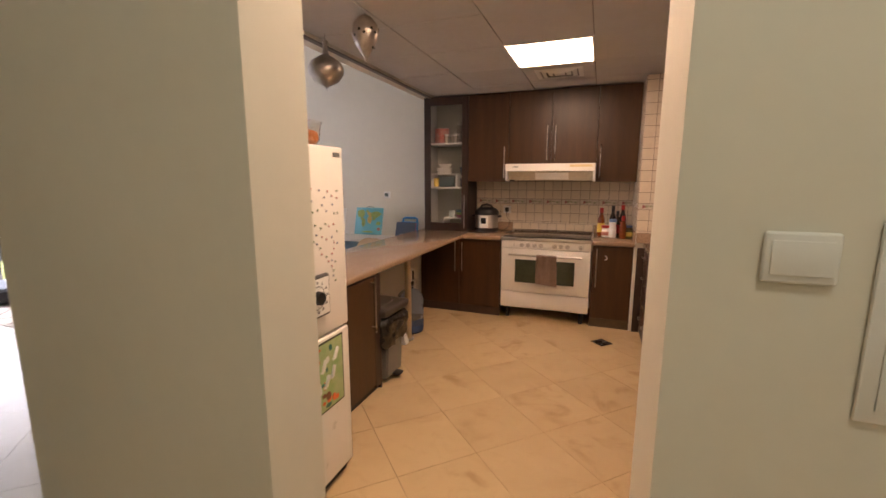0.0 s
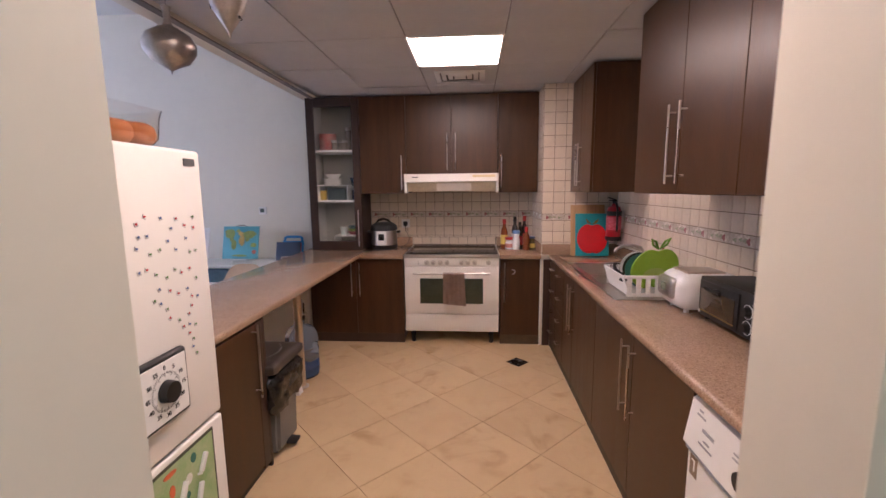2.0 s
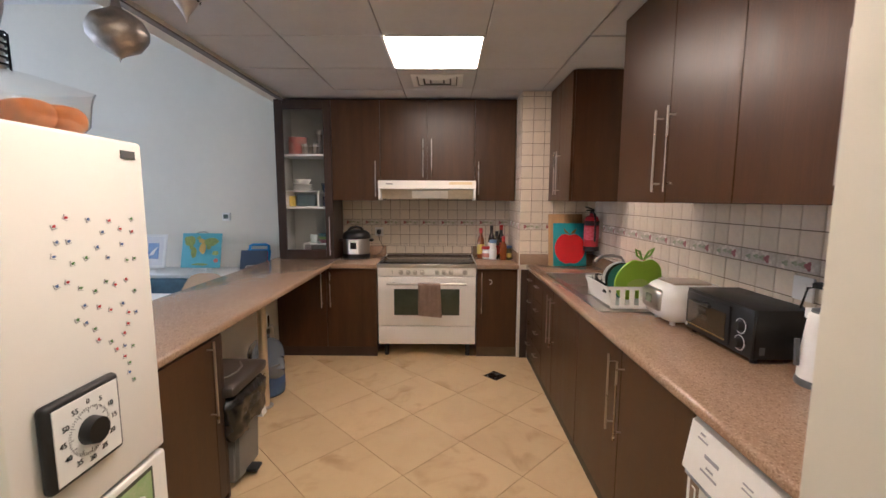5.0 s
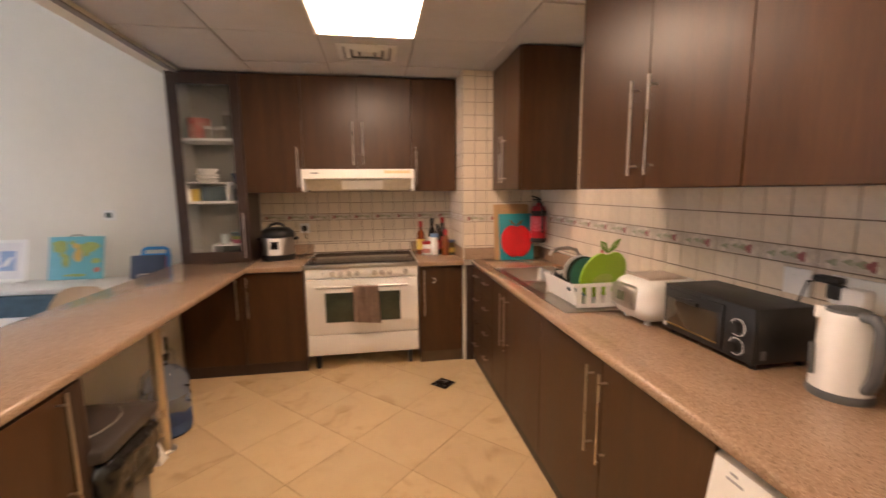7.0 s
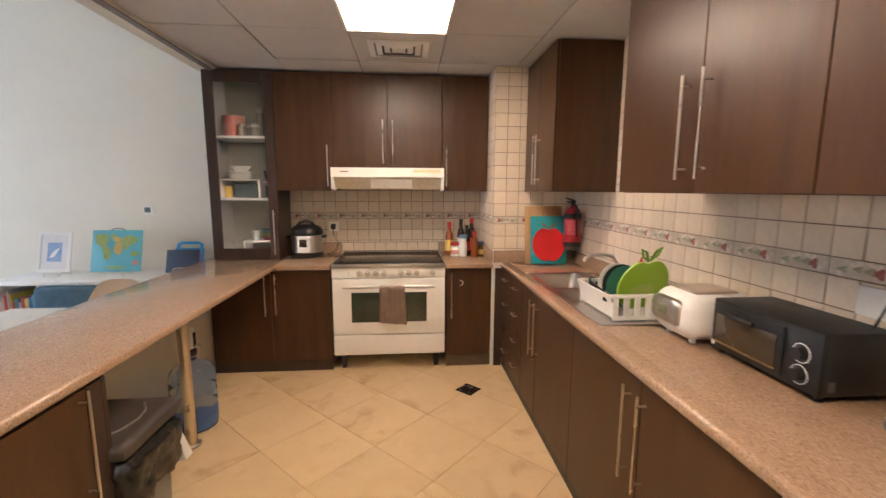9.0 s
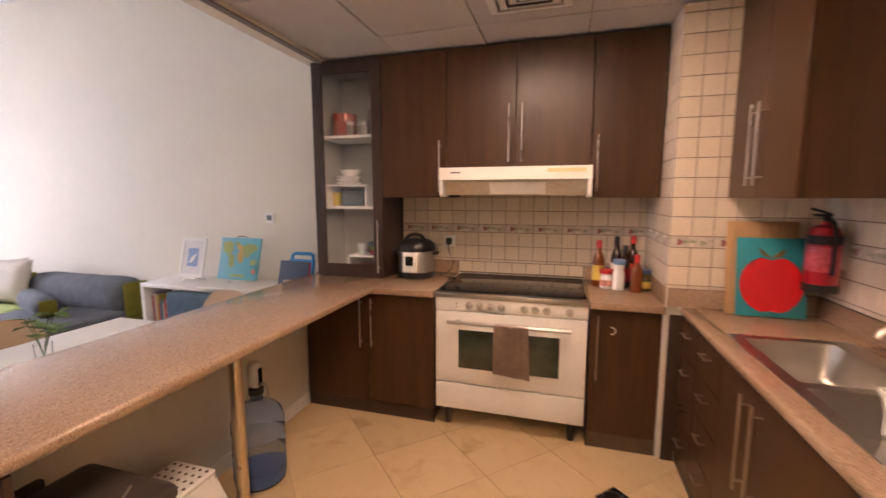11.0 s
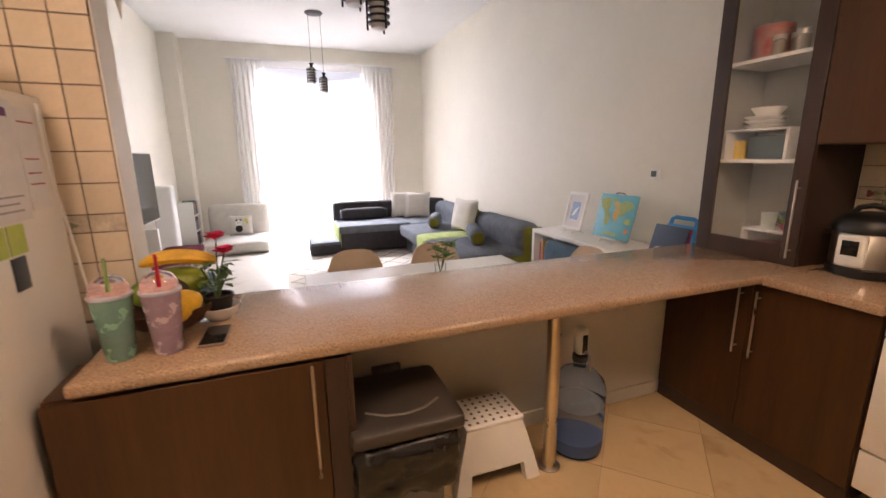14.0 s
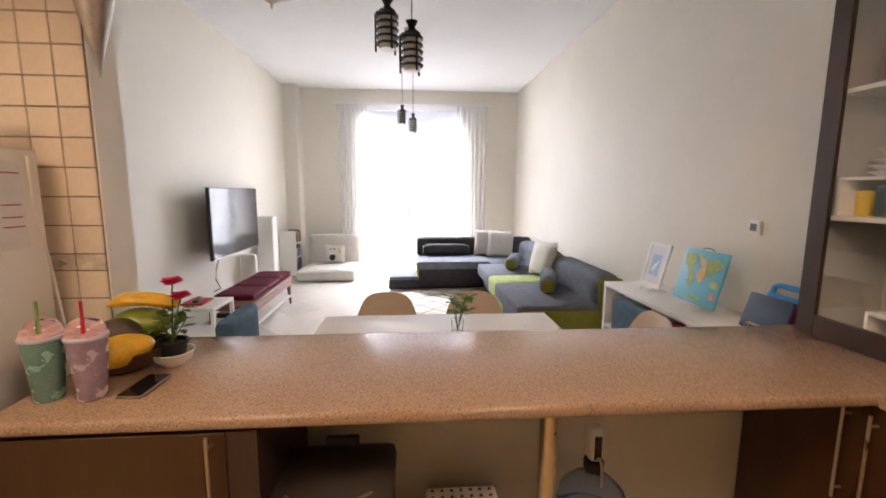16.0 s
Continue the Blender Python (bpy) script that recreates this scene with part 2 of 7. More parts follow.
def tube(bm, pts, r, n=10):
    """A bent round bar through pts."""
    pts = [Vector(p) for p in pts]
    rings = []
    for i, p in enumerate(pts):
        d = (pts[min(i + 1, len(pts) - 1)] - pts[max(i - 1, 0)]).normalized()
        q = d.to_track_quat("Z", "Y")
        rings.append([bm.verts.new(p + q @ Vector((r * math.cos(2 * math.pi * k / n), r * math.sin(2 * math.pi * k / n), 0))) for k in range(n)])
    for a, b in zip(rings, rings[1:]):
        best = min(range(n), key=lambda s: (a[0].co - b[s].co).length)
        for k in range(n):
            bm.faces.new((a[k], a[(k + 1) % n], b[(k + 1 + best) % n], b[(k + best) % n]))
    bm.faces.new(rings[0][::-1])
    bm.faces.new(rings[-1])
    return bm


def prism(bm, poly, h0, h1, axis="z"):
    """Extrude a flat polygon between h0 and h1 along an axis. The polygon's pair is (x, y), (x, z) or (y, z)."""
    def at(a, b, h):
        return {"z": (a, b, h), "y": (a, h, b), "x": (h, a, b)}[axis]
    lo, hi = [bm.verts.new(at(a, b, h0)) for a, b in poly], [bm.verts.new(at(a, b, h1)) for a, b in poly]
    n = len(poly)
    for i in range(n):
        bm.faces.new((lo[i], lo[(i + 1) % n], hi[(i + 1) % n], hi[i]))
    bm.faces.new(lo[::-1])
    bm.faces.new(hi)
    bmesh.ops.recalc_face_normals(bm, faces=bm.faces[:])
    return bm


def soft(bm, x0, y0, z0, x1, y1, z1, puff=0.3, cuts=8, wob=0.006, seed=0):
    """A stuffed cushion that fills a box."""
    t = bmesh.new()
    bmesh.ops.create_cube(t, size=2)
    bmesh.ops.subdivide_edges(t, edges=t.edges[:], cuts=cuts, use_grid_fill=True)
    h = Vector(((x1 - x0) / 2, (y1 - y0) / 2, (z1 - z0) / 2))
    c = Vector(((x1 + x0) / 2, (y1 + y0) / 2, (z1 + z0) / 2))
    r = min(h) * 0.9 * min(1, puff * 2)
    for v in t.verts:
        p = Vector((v.co.x * h.x, v.co.y * h.y, v.co.z * h.z))
        core = Vector([max(-(h[i] - r), min(h[i] - r, p[i])) for i in range(3)])
        d = p - core
        if d.length > 1e-6:
            p = core + d.normalized() * r
        p += p.normalized() * wob * noise.noise(p * 9 + Vector((seed, seed * 2, 0)))
        v.co = c + p
    me = bpy.data.meshes.new("tmp")
    t.to_mesh(me)
    bm.from_mesh(me)
    bpy.data.meshes.remove(me)
    t.free()
    return bm


def pillow(w, h, d, cuts=12, seed=0):
    """A knife-edged scatter cushion, upright in the xz plane, base at z = 0."""
    bm = bmesh.new()
    n = cuts
    top = {}
    for s in (1, -1):
        for i in range(n + 1):
            for j in range(n + 1):
                u, v = 2 * i / n - 1, 2 * j / n - 1
                k = (max(0, 1 - u ** 4) * max(0, 1 - v ** 4)) ** 0.5
                pinch = 1 - 0.06 * (1 - abs(u)) * 1.0 if abs(v) > 0.99 else 1
                x = u * w / 2 * (1 - 0.07 * (1 - v * v) * 0 - 0.06 * (1 - abs(v) ** 2) * abs(u))
                z = h / 2 + v * h / 2 * (1 - 0.06 * (1 - abs(u) ** 2) * abs(v)) * pinch
                y = s * d / 2 * k * (1 + 0.12 * noise.noise(Vector((u * 2 + seed, v * 2, s))))
                top[s, i, j] = bm.verts.new((x, y, z))
        for i in range(n):
            for j in range(n):
                q = (top[s, i, j], top[s, i + 1, j], top[s, i + 1, j + 1], top[s, i, j + 1])
                bm.faces.new(q if s < 0 else q[::-1])
    bmesh.ops.remove_doubles(bm, verts=bm.verts[:], dist=0.0005)
    return bm


def finish(bm, name, material, smooth=True):
    me = bpy.data.meshes.new(name)
    bm.to_mesh(me)
    bm.free()
    me.materials.append(material)
    if smooth:
        me.polygons.foreach_set("use_smooth", [True] * len(me.polygons))
        me.set_sharp_from_angle(angle=radians(40))
    return me


def part(name, bm, material, parent, label="", smooth=True):
    ob = new(name, finish(bm, name, material, smooth))
    ob.parent = parent
    if label:
        tagged(ob, label)
    return ob


def thing(name, label, category, x=0, y=0, z=0, rz=0, group=""):
    ob = new(name)
    ob.empty_display_size = 0.1
    ob.matrix_world = pose(x, y, z, 0, 0, rz)
    return tagged(ob, label, category, group)


def single(name, bm, material, label, category, m=None, group="", smooth=True):
    ob = new(name, finish(bm, name, material, smooth))
    if m is not None:
        ob.matrix_world = m
    return tagged(ob, label, category, group)


def structure(name, bm, material, label, category, smooth=False):
    return tagged(new(name, finish(bm, name, material, smooth)), label, category, kind="structure")


def bar_handle(name, parent, p, q, out, r=0.005):
    """A round bar pull from p to q on two posts; out is the way away from the door."""
    p, q, out = Vector(p), Vector(q), Vector(out)
    bm = bmesh.new()
    cyl(bm, p + out, q + out, r, n=12)
    for k in (0.1, 0.9):
        a = p.lerp(q, k)
        cyl(bm, a, a + out, r * 0.8, n=8)
    return part(name, bm, CHROME, parent, "brushed metal bar handle")

# ---- the shell ----
YN, XE, ZC, ZL = 6.84, 1.03, 2.40, 3.38      # north wall, east wall, kitchen ceiling, living-room ceiling
XW, YS = -8.55, 2.45                         # window wall, living-room south wall
CT = 0.875                                   # counter top

structure("wall_north", box(-8.75, YN, 0, 1.13, YN + 0.2, ZL), PAINT, "cream painted north wall", "wall")
structure("wall_east", box(XE, 2.93, 0, XE + 0.2, YN - 0.002, ZL), PAINT, "cream kitchen side wall", "wall")
bm = bx(bmesh.new(), -8.75, 2.25, 0, XW, 3.77, ZL)
bx(bm, -8.75, 5.81, 0, XW, YN - 0.002, ZL)
bx(bm, -8.75, 3.77, 3.07, XW, 5.81, ZL)
structure("wall_west", bm, PAINT, "cream painted window wall", "wall")
bm = bx(bmesh.new(), XW, 2.25, 0, -3.35, YS, ZL)
bx(bm, XW, YS, 0, XW + 0.3, YS + 0.25, ZL)
structure("wall_south", bm, PAINT, "cream painted television wall", "wall")
structure("wall_hall_west", box(-3.55, 0.8, 0, -3.35, 2.248, ZL), PAINT, "cream hall wall", "wall")
structure("wall_hall_south", box(-3.55, 0.6, 0, 1.5, 0.8, ZL), PAINT, "cream hall wall", "wall")
structure("wall_hall_east", box(1.3, 0.8, 0, 1.5, 2.752, ZL), PAINT, "cream hall wall", "wall")
structure("wall_door_left", prism(bmesh.new(), [(-1.70, 2.593), (-0.698, 2.593), (-0.692, 2.785), (-1.98, 2.785), (-1.98, 2.76)], 0, ZL), PAINT, "cream painted wall beside the kitchen opening", "wall")
structure("wall_door_right", prism(bmesh.new(), [(0.137, 2.755), (1.5, 2.755), (1.5, 2.925), (0.118, 2.925)], 0, ZL), PAINT, "cream painted wall beside the kitchen opening", "wall")
structure("wall_door_head", box(-0.690, 2.64, 2.36, 0.116, 2.79, ZL), PAINT, "wall over the kitchen opening", "wall")
structure("wall_partition", box(-1.98, 2.788, 0, -1.835, 3.69, ZL), PAINT, "short partition wall behind the fridge", "wall")
structure("wall_bulkhead", box(-1.98, 3.692, ZC - 0.02, -1.834, YN - 0.002, ZL), PAINT, "bulkhead over the counter opening", "wall")
structure("ceiling_living", box(-8.75, 0.6, ZL, 1.5, YN + 0.2, ZL + 0.15), CEIL, "white living-room ceiling", "ceiling")

# kitchen ceiling: lay-in panels on a grid of 0.6 m, one of them the light
bm = box(-1.832, 2.93, ZC + 0.012, XE - 0.002, YN - 0.002, ZC + 0.04)
GX, GY = -0.69, 4.99
xs = [-1.832] + [GX + 0.6 * i for i in range(-1, 3)] + [XE - 0.002]
ys = [2.93] + [GY + 0.6 * i for i in range(-3, 4) if GY + 0.6 * i < YN] + [YN - 0.002]
structure("ceiling_grid", bm, BAR, "dark gaps of the ceiling grid", "ceiling")
bm = bmesh.new()
for i in range(len(xs) - 1):
    for j in range(len(ys) - 1):
        if abs(xs[i] - GX) < 0.01 and min(abs(ys[j] - GY), abs(ys[j] - GY + 1.8)) < 0.01:
            continue
        d = 0.0 if (i * 7 + j * 3) % 5 else 0.004
        bx(bm, xs[i] + 0.003, ys[j] + 0.003, ZC - d, xs[i + 1] - 0.003, ys[j + 1] - 0.003, ZC + 0.01, 0.002, 1)
structure("ceiling_kitchen", bm, CTILE, "grey-white suspended ceiling panels", "ceiling")
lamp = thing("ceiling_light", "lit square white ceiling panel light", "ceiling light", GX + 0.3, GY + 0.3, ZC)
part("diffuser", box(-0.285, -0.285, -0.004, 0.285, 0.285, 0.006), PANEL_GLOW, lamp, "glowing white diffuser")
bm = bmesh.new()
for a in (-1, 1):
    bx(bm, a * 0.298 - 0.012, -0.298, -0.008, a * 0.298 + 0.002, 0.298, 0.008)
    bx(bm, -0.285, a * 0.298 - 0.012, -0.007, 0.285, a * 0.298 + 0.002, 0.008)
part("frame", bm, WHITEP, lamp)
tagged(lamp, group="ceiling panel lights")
# second panel, never in view: added to brighten the doorway and fridge end
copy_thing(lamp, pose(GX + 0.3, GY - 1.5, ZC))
tagged(structure("trim", box(-1.875, 3.70, ZC - 0.03, -1.834, YN - 0.004, ZC - 0.021), BAR, "dark trim line under the bulkhead", "trim"))

# sub-floor
structure("floor", box(-8.75, 0.6, -0.1, 1.5, YN + 0.2, -0.006), FGROUT, "grouted floor bed", "floor")

structure("wall_counter_back", box(-1.98, 3.692, 0, -1.89, YN - 0.004, CT - 0.046), PAINT, "low wall under the breakfast counter", "wall")
structure("baseboard", box(-1.889, 4.36, 0, -1.876, 6.19, 0.08, 0.003), PAINT, "painted skirting under the counter", "baseboard")
structure("column", box(0.352, 6.207, 0, XE - 0.002, YN - 0.004, ZC - 0.004), PAINT, "boxed-in corner column of the kitchen", "column")

# ---- kitchen: fitted cabinets ----
UB, UT, UF = 1.448, 2.383, 6.45              # wall cabinets: underside, top, front


def door_y(name, parent, x0, x1, z0, z1, yf, handle=None, top=False):
    """A door in a front that faces south, with its bar handle at x = handle."""
    d = part(name, box(x0 + 0.002, yf, z0 + 0.002, x1 - 0.002, yf + 0.019, z1 - 0.002, 0.0015, 1), BROWN, parent)
    if handle:
        hx, h0, h1 = handle
        bar_handle("handle", d, (hx, yf, h0), (hx, yf, h1), (0, -0.03, 0))
    return d


def door_x(name, parent, y0, y1, z0, z1, xf, handle=None, way=1):
    """A door in a front at x = xf that faces west (way 1) or east (way -1)."""
    a, b = (xf, xf + 0.019) if way > 0 else (xf - 0.019, xf)
    d = part(name, box(a, y0 + 0.002, z0 + 0.002, b, y1 - 0.002, z1 - 0.002, 0.0015, 1), BROWN, parent)
    if handle:
        hy, h0, h1 = handle
        bar_handle("handle", d, (xf, hy, h0), (xf, hy, h1), (-0.032 * way, 0, 0))
    return d


WALLCAB = "dark brown wooden wall cabinet with bar handles"
cab = thing("wall_cabinet", "tall dark brown wall cabinet with one door", "cabinet", group="wall cabinets")
part("body", box(-1.398, UF + 0.02, UB, -0.944, YN - 0.003, UT), BROWN, cab)
door_y("door", cab, -1.40, -0.942, UB, UT, UF, (-0.985, 1.485, 1.815))
cab = thing("wall_cabinet", "dark brown two-door cabinet above the cooker hood", "cabinet", group="wall cabinets")
part("body", box(-0.941, UF + 0.02, 1.632, -0.049, YN - 0.003, UT), BROWN, cab)
door_y("door", cab, -0.942, -0.495, 1.63, UT, UF, (-0.535, 1.67, 2.02))
door_y("door", cab, -0.495, -0.047, 1.63, UT, UF, (-0.455, 1.67, 2.02))
cab = thing("wall_cabinet", "narrow dark brown wall cabinet beside the column", "cabinet", group="wall cabinets")
part("body", box(-0.046, UF + 0.02, UB, 0.335, YN - 0.003, UT), BROWN, cab)
door_y("door", cab, -0.047, 0.337, UB, UT, UF, (-0.012, 1.485, 1.815))

# glazed dresser on the counter
cab = thing("glass_cabinet", "dark brown display cabinet with a glazed door", "cabinet")
bm = bx(bmesh.new(), -1.932, UF + 0.024, CT + 0.001, -1.912, YN - 0.003, UT)
bx(bm, -1.424, UF + 0.024, CT + 0.001, -1.404, YN - 0.003, UT)
bx(bm, -1.911, UF + 0.024, UT - 0.02, -1.425, YN - 0.003, UT)
bx(bm, -1.911, UF + 0.024, CT + 0.001, -1.425, YN - 0.003, CT + 0.02)
part("carcass", bm, BROWN_H, cab)
part("lining", bx(bx(bx(box(-1.9115, UF + 0.03, CT + 0.021, -1.907, YN - 0.021, UT - 0.021), -1.429, UF + 0.03, CT + 0.021, -1.4245, YN - 0.021, UT - 0.021), -1.906, UF + 0.03, UT - 0.025, -1.43, YN - 0.021, UT - 0.0205), -1.906, UF + 0.03, CT + 0.0205, -1.43, YN - 0.021, CT + 0.0245), LINING, cab, "grey-beige inner lining")
part("back_panel", box(-1.911, YN - 0.02, CT + 0.021, -1.425, YN - 0.006, UT - 0.021), LINING, cab, "grey-beige back panel")
d = part("door", bx(bx(bx(bx(bmesh.new(), -1.932, UF, CT + 0.002, -1.855, UF + 0.022, UT, 0.002, 1), -1.476, UF, CT + 0.002, -1.404, UF + 0.022, UT, 0.002, 1), -1.8548, UF, UT - 0.09, -1.4762, UF + 0.022, UT, 0.002, 1), -1.8548, UF, CT + 0.002, -1.4762, UF + 0.022, CT + 0.095, 0.002, 1), BROWN_H, cab, "dark frame of the glazed door")
pane = part("pane", box(-1.86, UF + 0.009, CT + 0.09, -1.47, UF + 0.013, UT - 0.085), GLASS, d, "clear glass pane")
pane.visible_shadow = False
bar_handle("handle", d, (-1.432, UF, 0.92), (-1.432, UF, 1.29), (0, -0.03, 0))
for z in (1.375, 1.875):
    part("shelf", box(-1.911, UF + 0.04, z - 0.009, -1.425, YN - 0.021, z + 0.009), SHEET, cab, "white shelf")

# base cabinets along the north wall
KICK = 0.10
cab = thing("base_cabinet", "dark brown corner base cabinet beside the cooker", "cabinet", group="base cabinets")
part("body", box(-1.872, 6.22, 0.03, -0.952, YN - 0.003, CT - 0.045), BROWN, cab)
part("plinth", box(-1.872, 6.205, 0, -0.952, 6.219, 0.09), BROWN_H, cab)
door_y("door", cab, -1.872, -1.412, 0.09, CT - 0.048, 6.195, (-1.452, 0.47, 0.80))
door_y("door", cab, -1.412, -0.952, 0.09, CT - 0.048, 6.195, (-1.372, 0.47, 0.80))
cab = thing("base_cabinet", "narrow dark brown base cabinet with a small hook", "cabinet", group="base cabinets")
part("body", box(-0.028, 6.226, 0.03, 0.34, YN - 0.003, CT - 0.045), BROWN, cab)
part("plinth", box(-0.028, 6.21, 0, 0.34, 6.225, 0.09), mat("worn_plinth", (0.09, 0.06, 0.03), 0.6, vary=0.4, scale=10), cab)
d = door_y("door", cab, -0.028, 0.34, 0.09, CT - 0.048, 6.205, (0.012, 0.42, 0.80))
part("hook", tube(bmesh.new(), [(0.085 + 0.022 * math.cos(a), 6.198, 0.71 + 0.02 * math.sin(a)) for a in [radians(k) for k in range(-100, 101, 20)]], 0.003, 6), WHITEP, d, "small white plastic hook")

# base cabinets along the east wall
XF = 0.435
for y0, y1, hy in ((3.645, 4.16, 4.13), (4.16, 4.74, 4.22), (4.74, 5.30, 5.255), (5.30, 5.62, 5.345)):
    cab = thing("base_cabinet", "dark brown base cabinet with a long bar handle", "cabinet", group="base cabinets")
    part("body", box(XF + 0.02, y0 + 0.001, 0.03, XE - 0.004, y1 - 0.001, CT - 0.045 if not 4.6 < y1 < 5.9 else 0.68), BROWN, cab)
    part("plinth", box(XF + 0.004, y0 + 0.001, 0, XF + 0.019, y1 - 0.001, 0.055), BLACKP, cab)
    door_x("door", cab, y0, y1, 0.055, CT - 0.048, XF, (hy, 0.44, 0.79))
for y0, y1 in ((5.62, 5.93), (5.93, 6.198)):
    cab = thing("drawer_unit", "dark brown stack of four drawers", "cabinet", group="drawer units")
    part("body", box(XF + 0.02, y0 + 0.001, 0.03, XE - 0.004, y1 - 0.001, CT - 0.045 if y0 > 5.8 else 0.68), BROWN, cab)
    part("plinth", box(XF + 0.004, y0 + 0.001, 0, XF + 0.019, y1 - 0.001, 0.055), BLACKP, cab)
    if y0 > 5.8:
        part("filler", box(0.368, 6.186, 0.0, XF - 0.002, 6.198, CT - 0.046), BROWN_H, cab)
    for k in range(4):
        z0, z1 = 0.055 + k * 0.193, 0.055 + (k + 1) * 0.193
        d = part("drawer", box(XF, y0 + 0.002, z0 + 0.002, XF + 0.019, y1 - 0.002, z1 - 0.002, 0.0015, 1), BROWN, cab)
        ym = (y0 + y1) / 2
        bar_handle("handle", d, (XF, ym - 0.045, z1 - 0.07), (XF, ym + 0.045, z1 - 0.07), (-0.026, 0, 0), 0.005)

# wall cabinets along the east wall
XU = 0.615
for y0, y1, hy, yh in ((4.245, 4.742, 4.30, 4.29), (3.825, 4.245, 4.20, 4.19), (3.385, 3.825, 3.43, 3.43), (2.935, 3.385, 3.34, 3.34)):
    cab = thing("wall_cabinet", WALLCAB, "cabinet", group="wall cabinets")
    part("body", box(XU + 0.02, y0 + 0.001, UB, XE - 0.012, y1 - 0.001, UT), BROWN, cab)
    door_x("door", cab, y0, y1, UB, UT, XU, (hy, 1.495, 1.84))
cab = thing("wall_cabinet", "dark brown two-door wall cabinet beside the column", "cabinet", group="wall cabinets")
part("body", box(0.61, 5.552, UB, XE - 0.012, 6.18, UT), BROWN, cab)
door_x("door", cab, 5.551, 5.866, UB, UT, 0.59, (5.83, 1.50, 1.84))
door_x("door", cab, 5.866, 6.181, UB, UT, 0.59, (5.90, 1.50, 1.84))

# breakfast-counter cabinet
cab = thing("base_cabinet", "dark brown cabinet under the breakfast counter", "cabinet", group="base cabinets")
part("body", box(-1.885, 3.70, 0.03, -1.392, 4.325, CT - 0.046), BROWN, cab)
part("filler", box(-1.60, 3.575, 0.0, -1.392, 3.698, CT - 0.046), BROWN, cab)
part("plinth", box(-1.885, 3.70, 0, -1.395, 4.325, 0.029), BLACKP, cab)
door_x("door", cab, 3.575, 4.26, 0.05, CT - 0.05, -1.372, (4.225, 0.45, 0.83), -1)
part("end_panel", box(-1.885, 4.326, 0, -1.372, 4.344, CT - 0.046), BROWN_H, cab)
part("stile", box(-1.391, 4.262, 0.03, -1.373, 4.325, CT - 0.05), BROWN_H, cab)

# ---- worktops ----


def slab(bm, x0, y0, x1, y1, r=0.014):
    return bx(bm, x0, y0, CT - 0.04, x1, y1, CT, r, 3)


wt = thing("breakfast_worktop", "polished beige granite breakfast counter top", "worktop")
bm = slab(bmesh.new(), -2.02, 3.635, -1.36, YN - 0.005)
slab(bm, -1.3595, 6.165, -0.947, YN - 0.005, 0.004)
part("slab", bm, GRANITE, wt)
part("upstand", box(-1.39, YN - 0.024, CT, -0.947, YN - 0.006, CT + 0.095, 0.003), GRANITE, wt)
bm = slab(bmesh.new(), -0.034, 6.165, 0.345, YN - 0.005, 0.004)
wt = thing("worktop", "small piece of beige granite worktop beside the cooker", "worktop")
part("slab", bm, GRANITE, wt)
part("upstand", box(-0.034, YN - 0.024, CT, 0.333, YN - 0.006, CT + 0.095, 0.003), GRANITE, wt)
part("upstand", box(0.334, 6.21, CT, 0.3505, YN - 0.025, CT + 0.095, 0.003), GRANITE, wt)
SX0, SX1, SY0, SY1 = 0.50, 0.915, 4.60, 5.74
bm = slab(bmesh.new(), 0.412, 2.935, SX0 - 0.001, 6.20)
bx(bm, SX0 - 0.017, 2.94, CT - 0.02, SX0 - 0.0005, 6.195, CT - 0.0002)
slab(bm, SX0, 2.935, XE - 0.005, SY0, 0.001)
slab(bm, SX0, SY1, XE - 0.005, 6.20, 0.001)
slab(bm, SX1, SY0 + 0.0005, XE - 0.005, SY1 - 0.0005, 0.001)
wt = thing("worktop", "long beige granite worktop with a sink cut-out", "worktop")
part("slab", bm, GRANITE, wt)
part("upstand", box(XE - 0.024, 2.935, CT, XE - 0.006, 6.18, CT + 0.095, 0.003), GRANITE, wt)
part("upstand", box(0.353, 6.186, CT, XE - 0.006, 6.204, CT + 0.095, 0.003), GRANITE, wt)
post = thing("counter_post", "brass-toned round metal post under the breakfast counter", "post", -1.585, 5.235, 0)
part("pole", cyl(bmesh.new(), (0, 0, 0.012), (0, 0, CT - 0.047), 0.03), mat("champagne_metal", (0.72, 0.60, 0.44), 0.28, 1.0, vary=0.08), post)
part("flange", lathe(bmesh.new(), [(0.05, 0), (0.052, 0.008), (0.045, 0.012), (0.03, 0.014)]), STEEL, post)
part("flange", lathe(bmesh.new(), [(0.03, CT - 0.06), (0.045, CT - 0.05), (0.05, CT - 0.042)]), STEEL, post)

# ---- cooker and hood ----
ck = thing("cooker", "wide white free-standing cooker with steel knobs", "cooker", -0.49, 6.19, 0)
part("body", box(-0.448, 0.022, 0.115, 0.448, 0.62, 0.835, 0.004), WHITE, ck)
part("control_panel", box(-0.45, 0.0, 0.762, 0.45, 0.021, 0.84, 0.004), WHITE, ck)
part("hob_rim", bx(box(-0.455, -0.012, 0.841, 0.455, 0.03, 0.874, 0.006), -0.455, 0.03, 0.841, 0.455, 0.635, 0.8725, 0.003), STEEL, ck, "brushed steel hob rim")
part("hob", box(-0.44, 0.032, 0.8745, 0.44, 0.63, 0.880, 0.002), BLACKG, ck, "black ceramic glass hob")
door = part("oven_door", box(-0.448, -0.004, 0.30, 0.448, 0.020, 0.756, 0.006), WHITE, ck)
part("window", box(-0.30, -0.009, 0.40, 0.30, -0.0045, 0.645, 0.004), OVENG, door, "dark oven glass")
bm = bmesh.new()
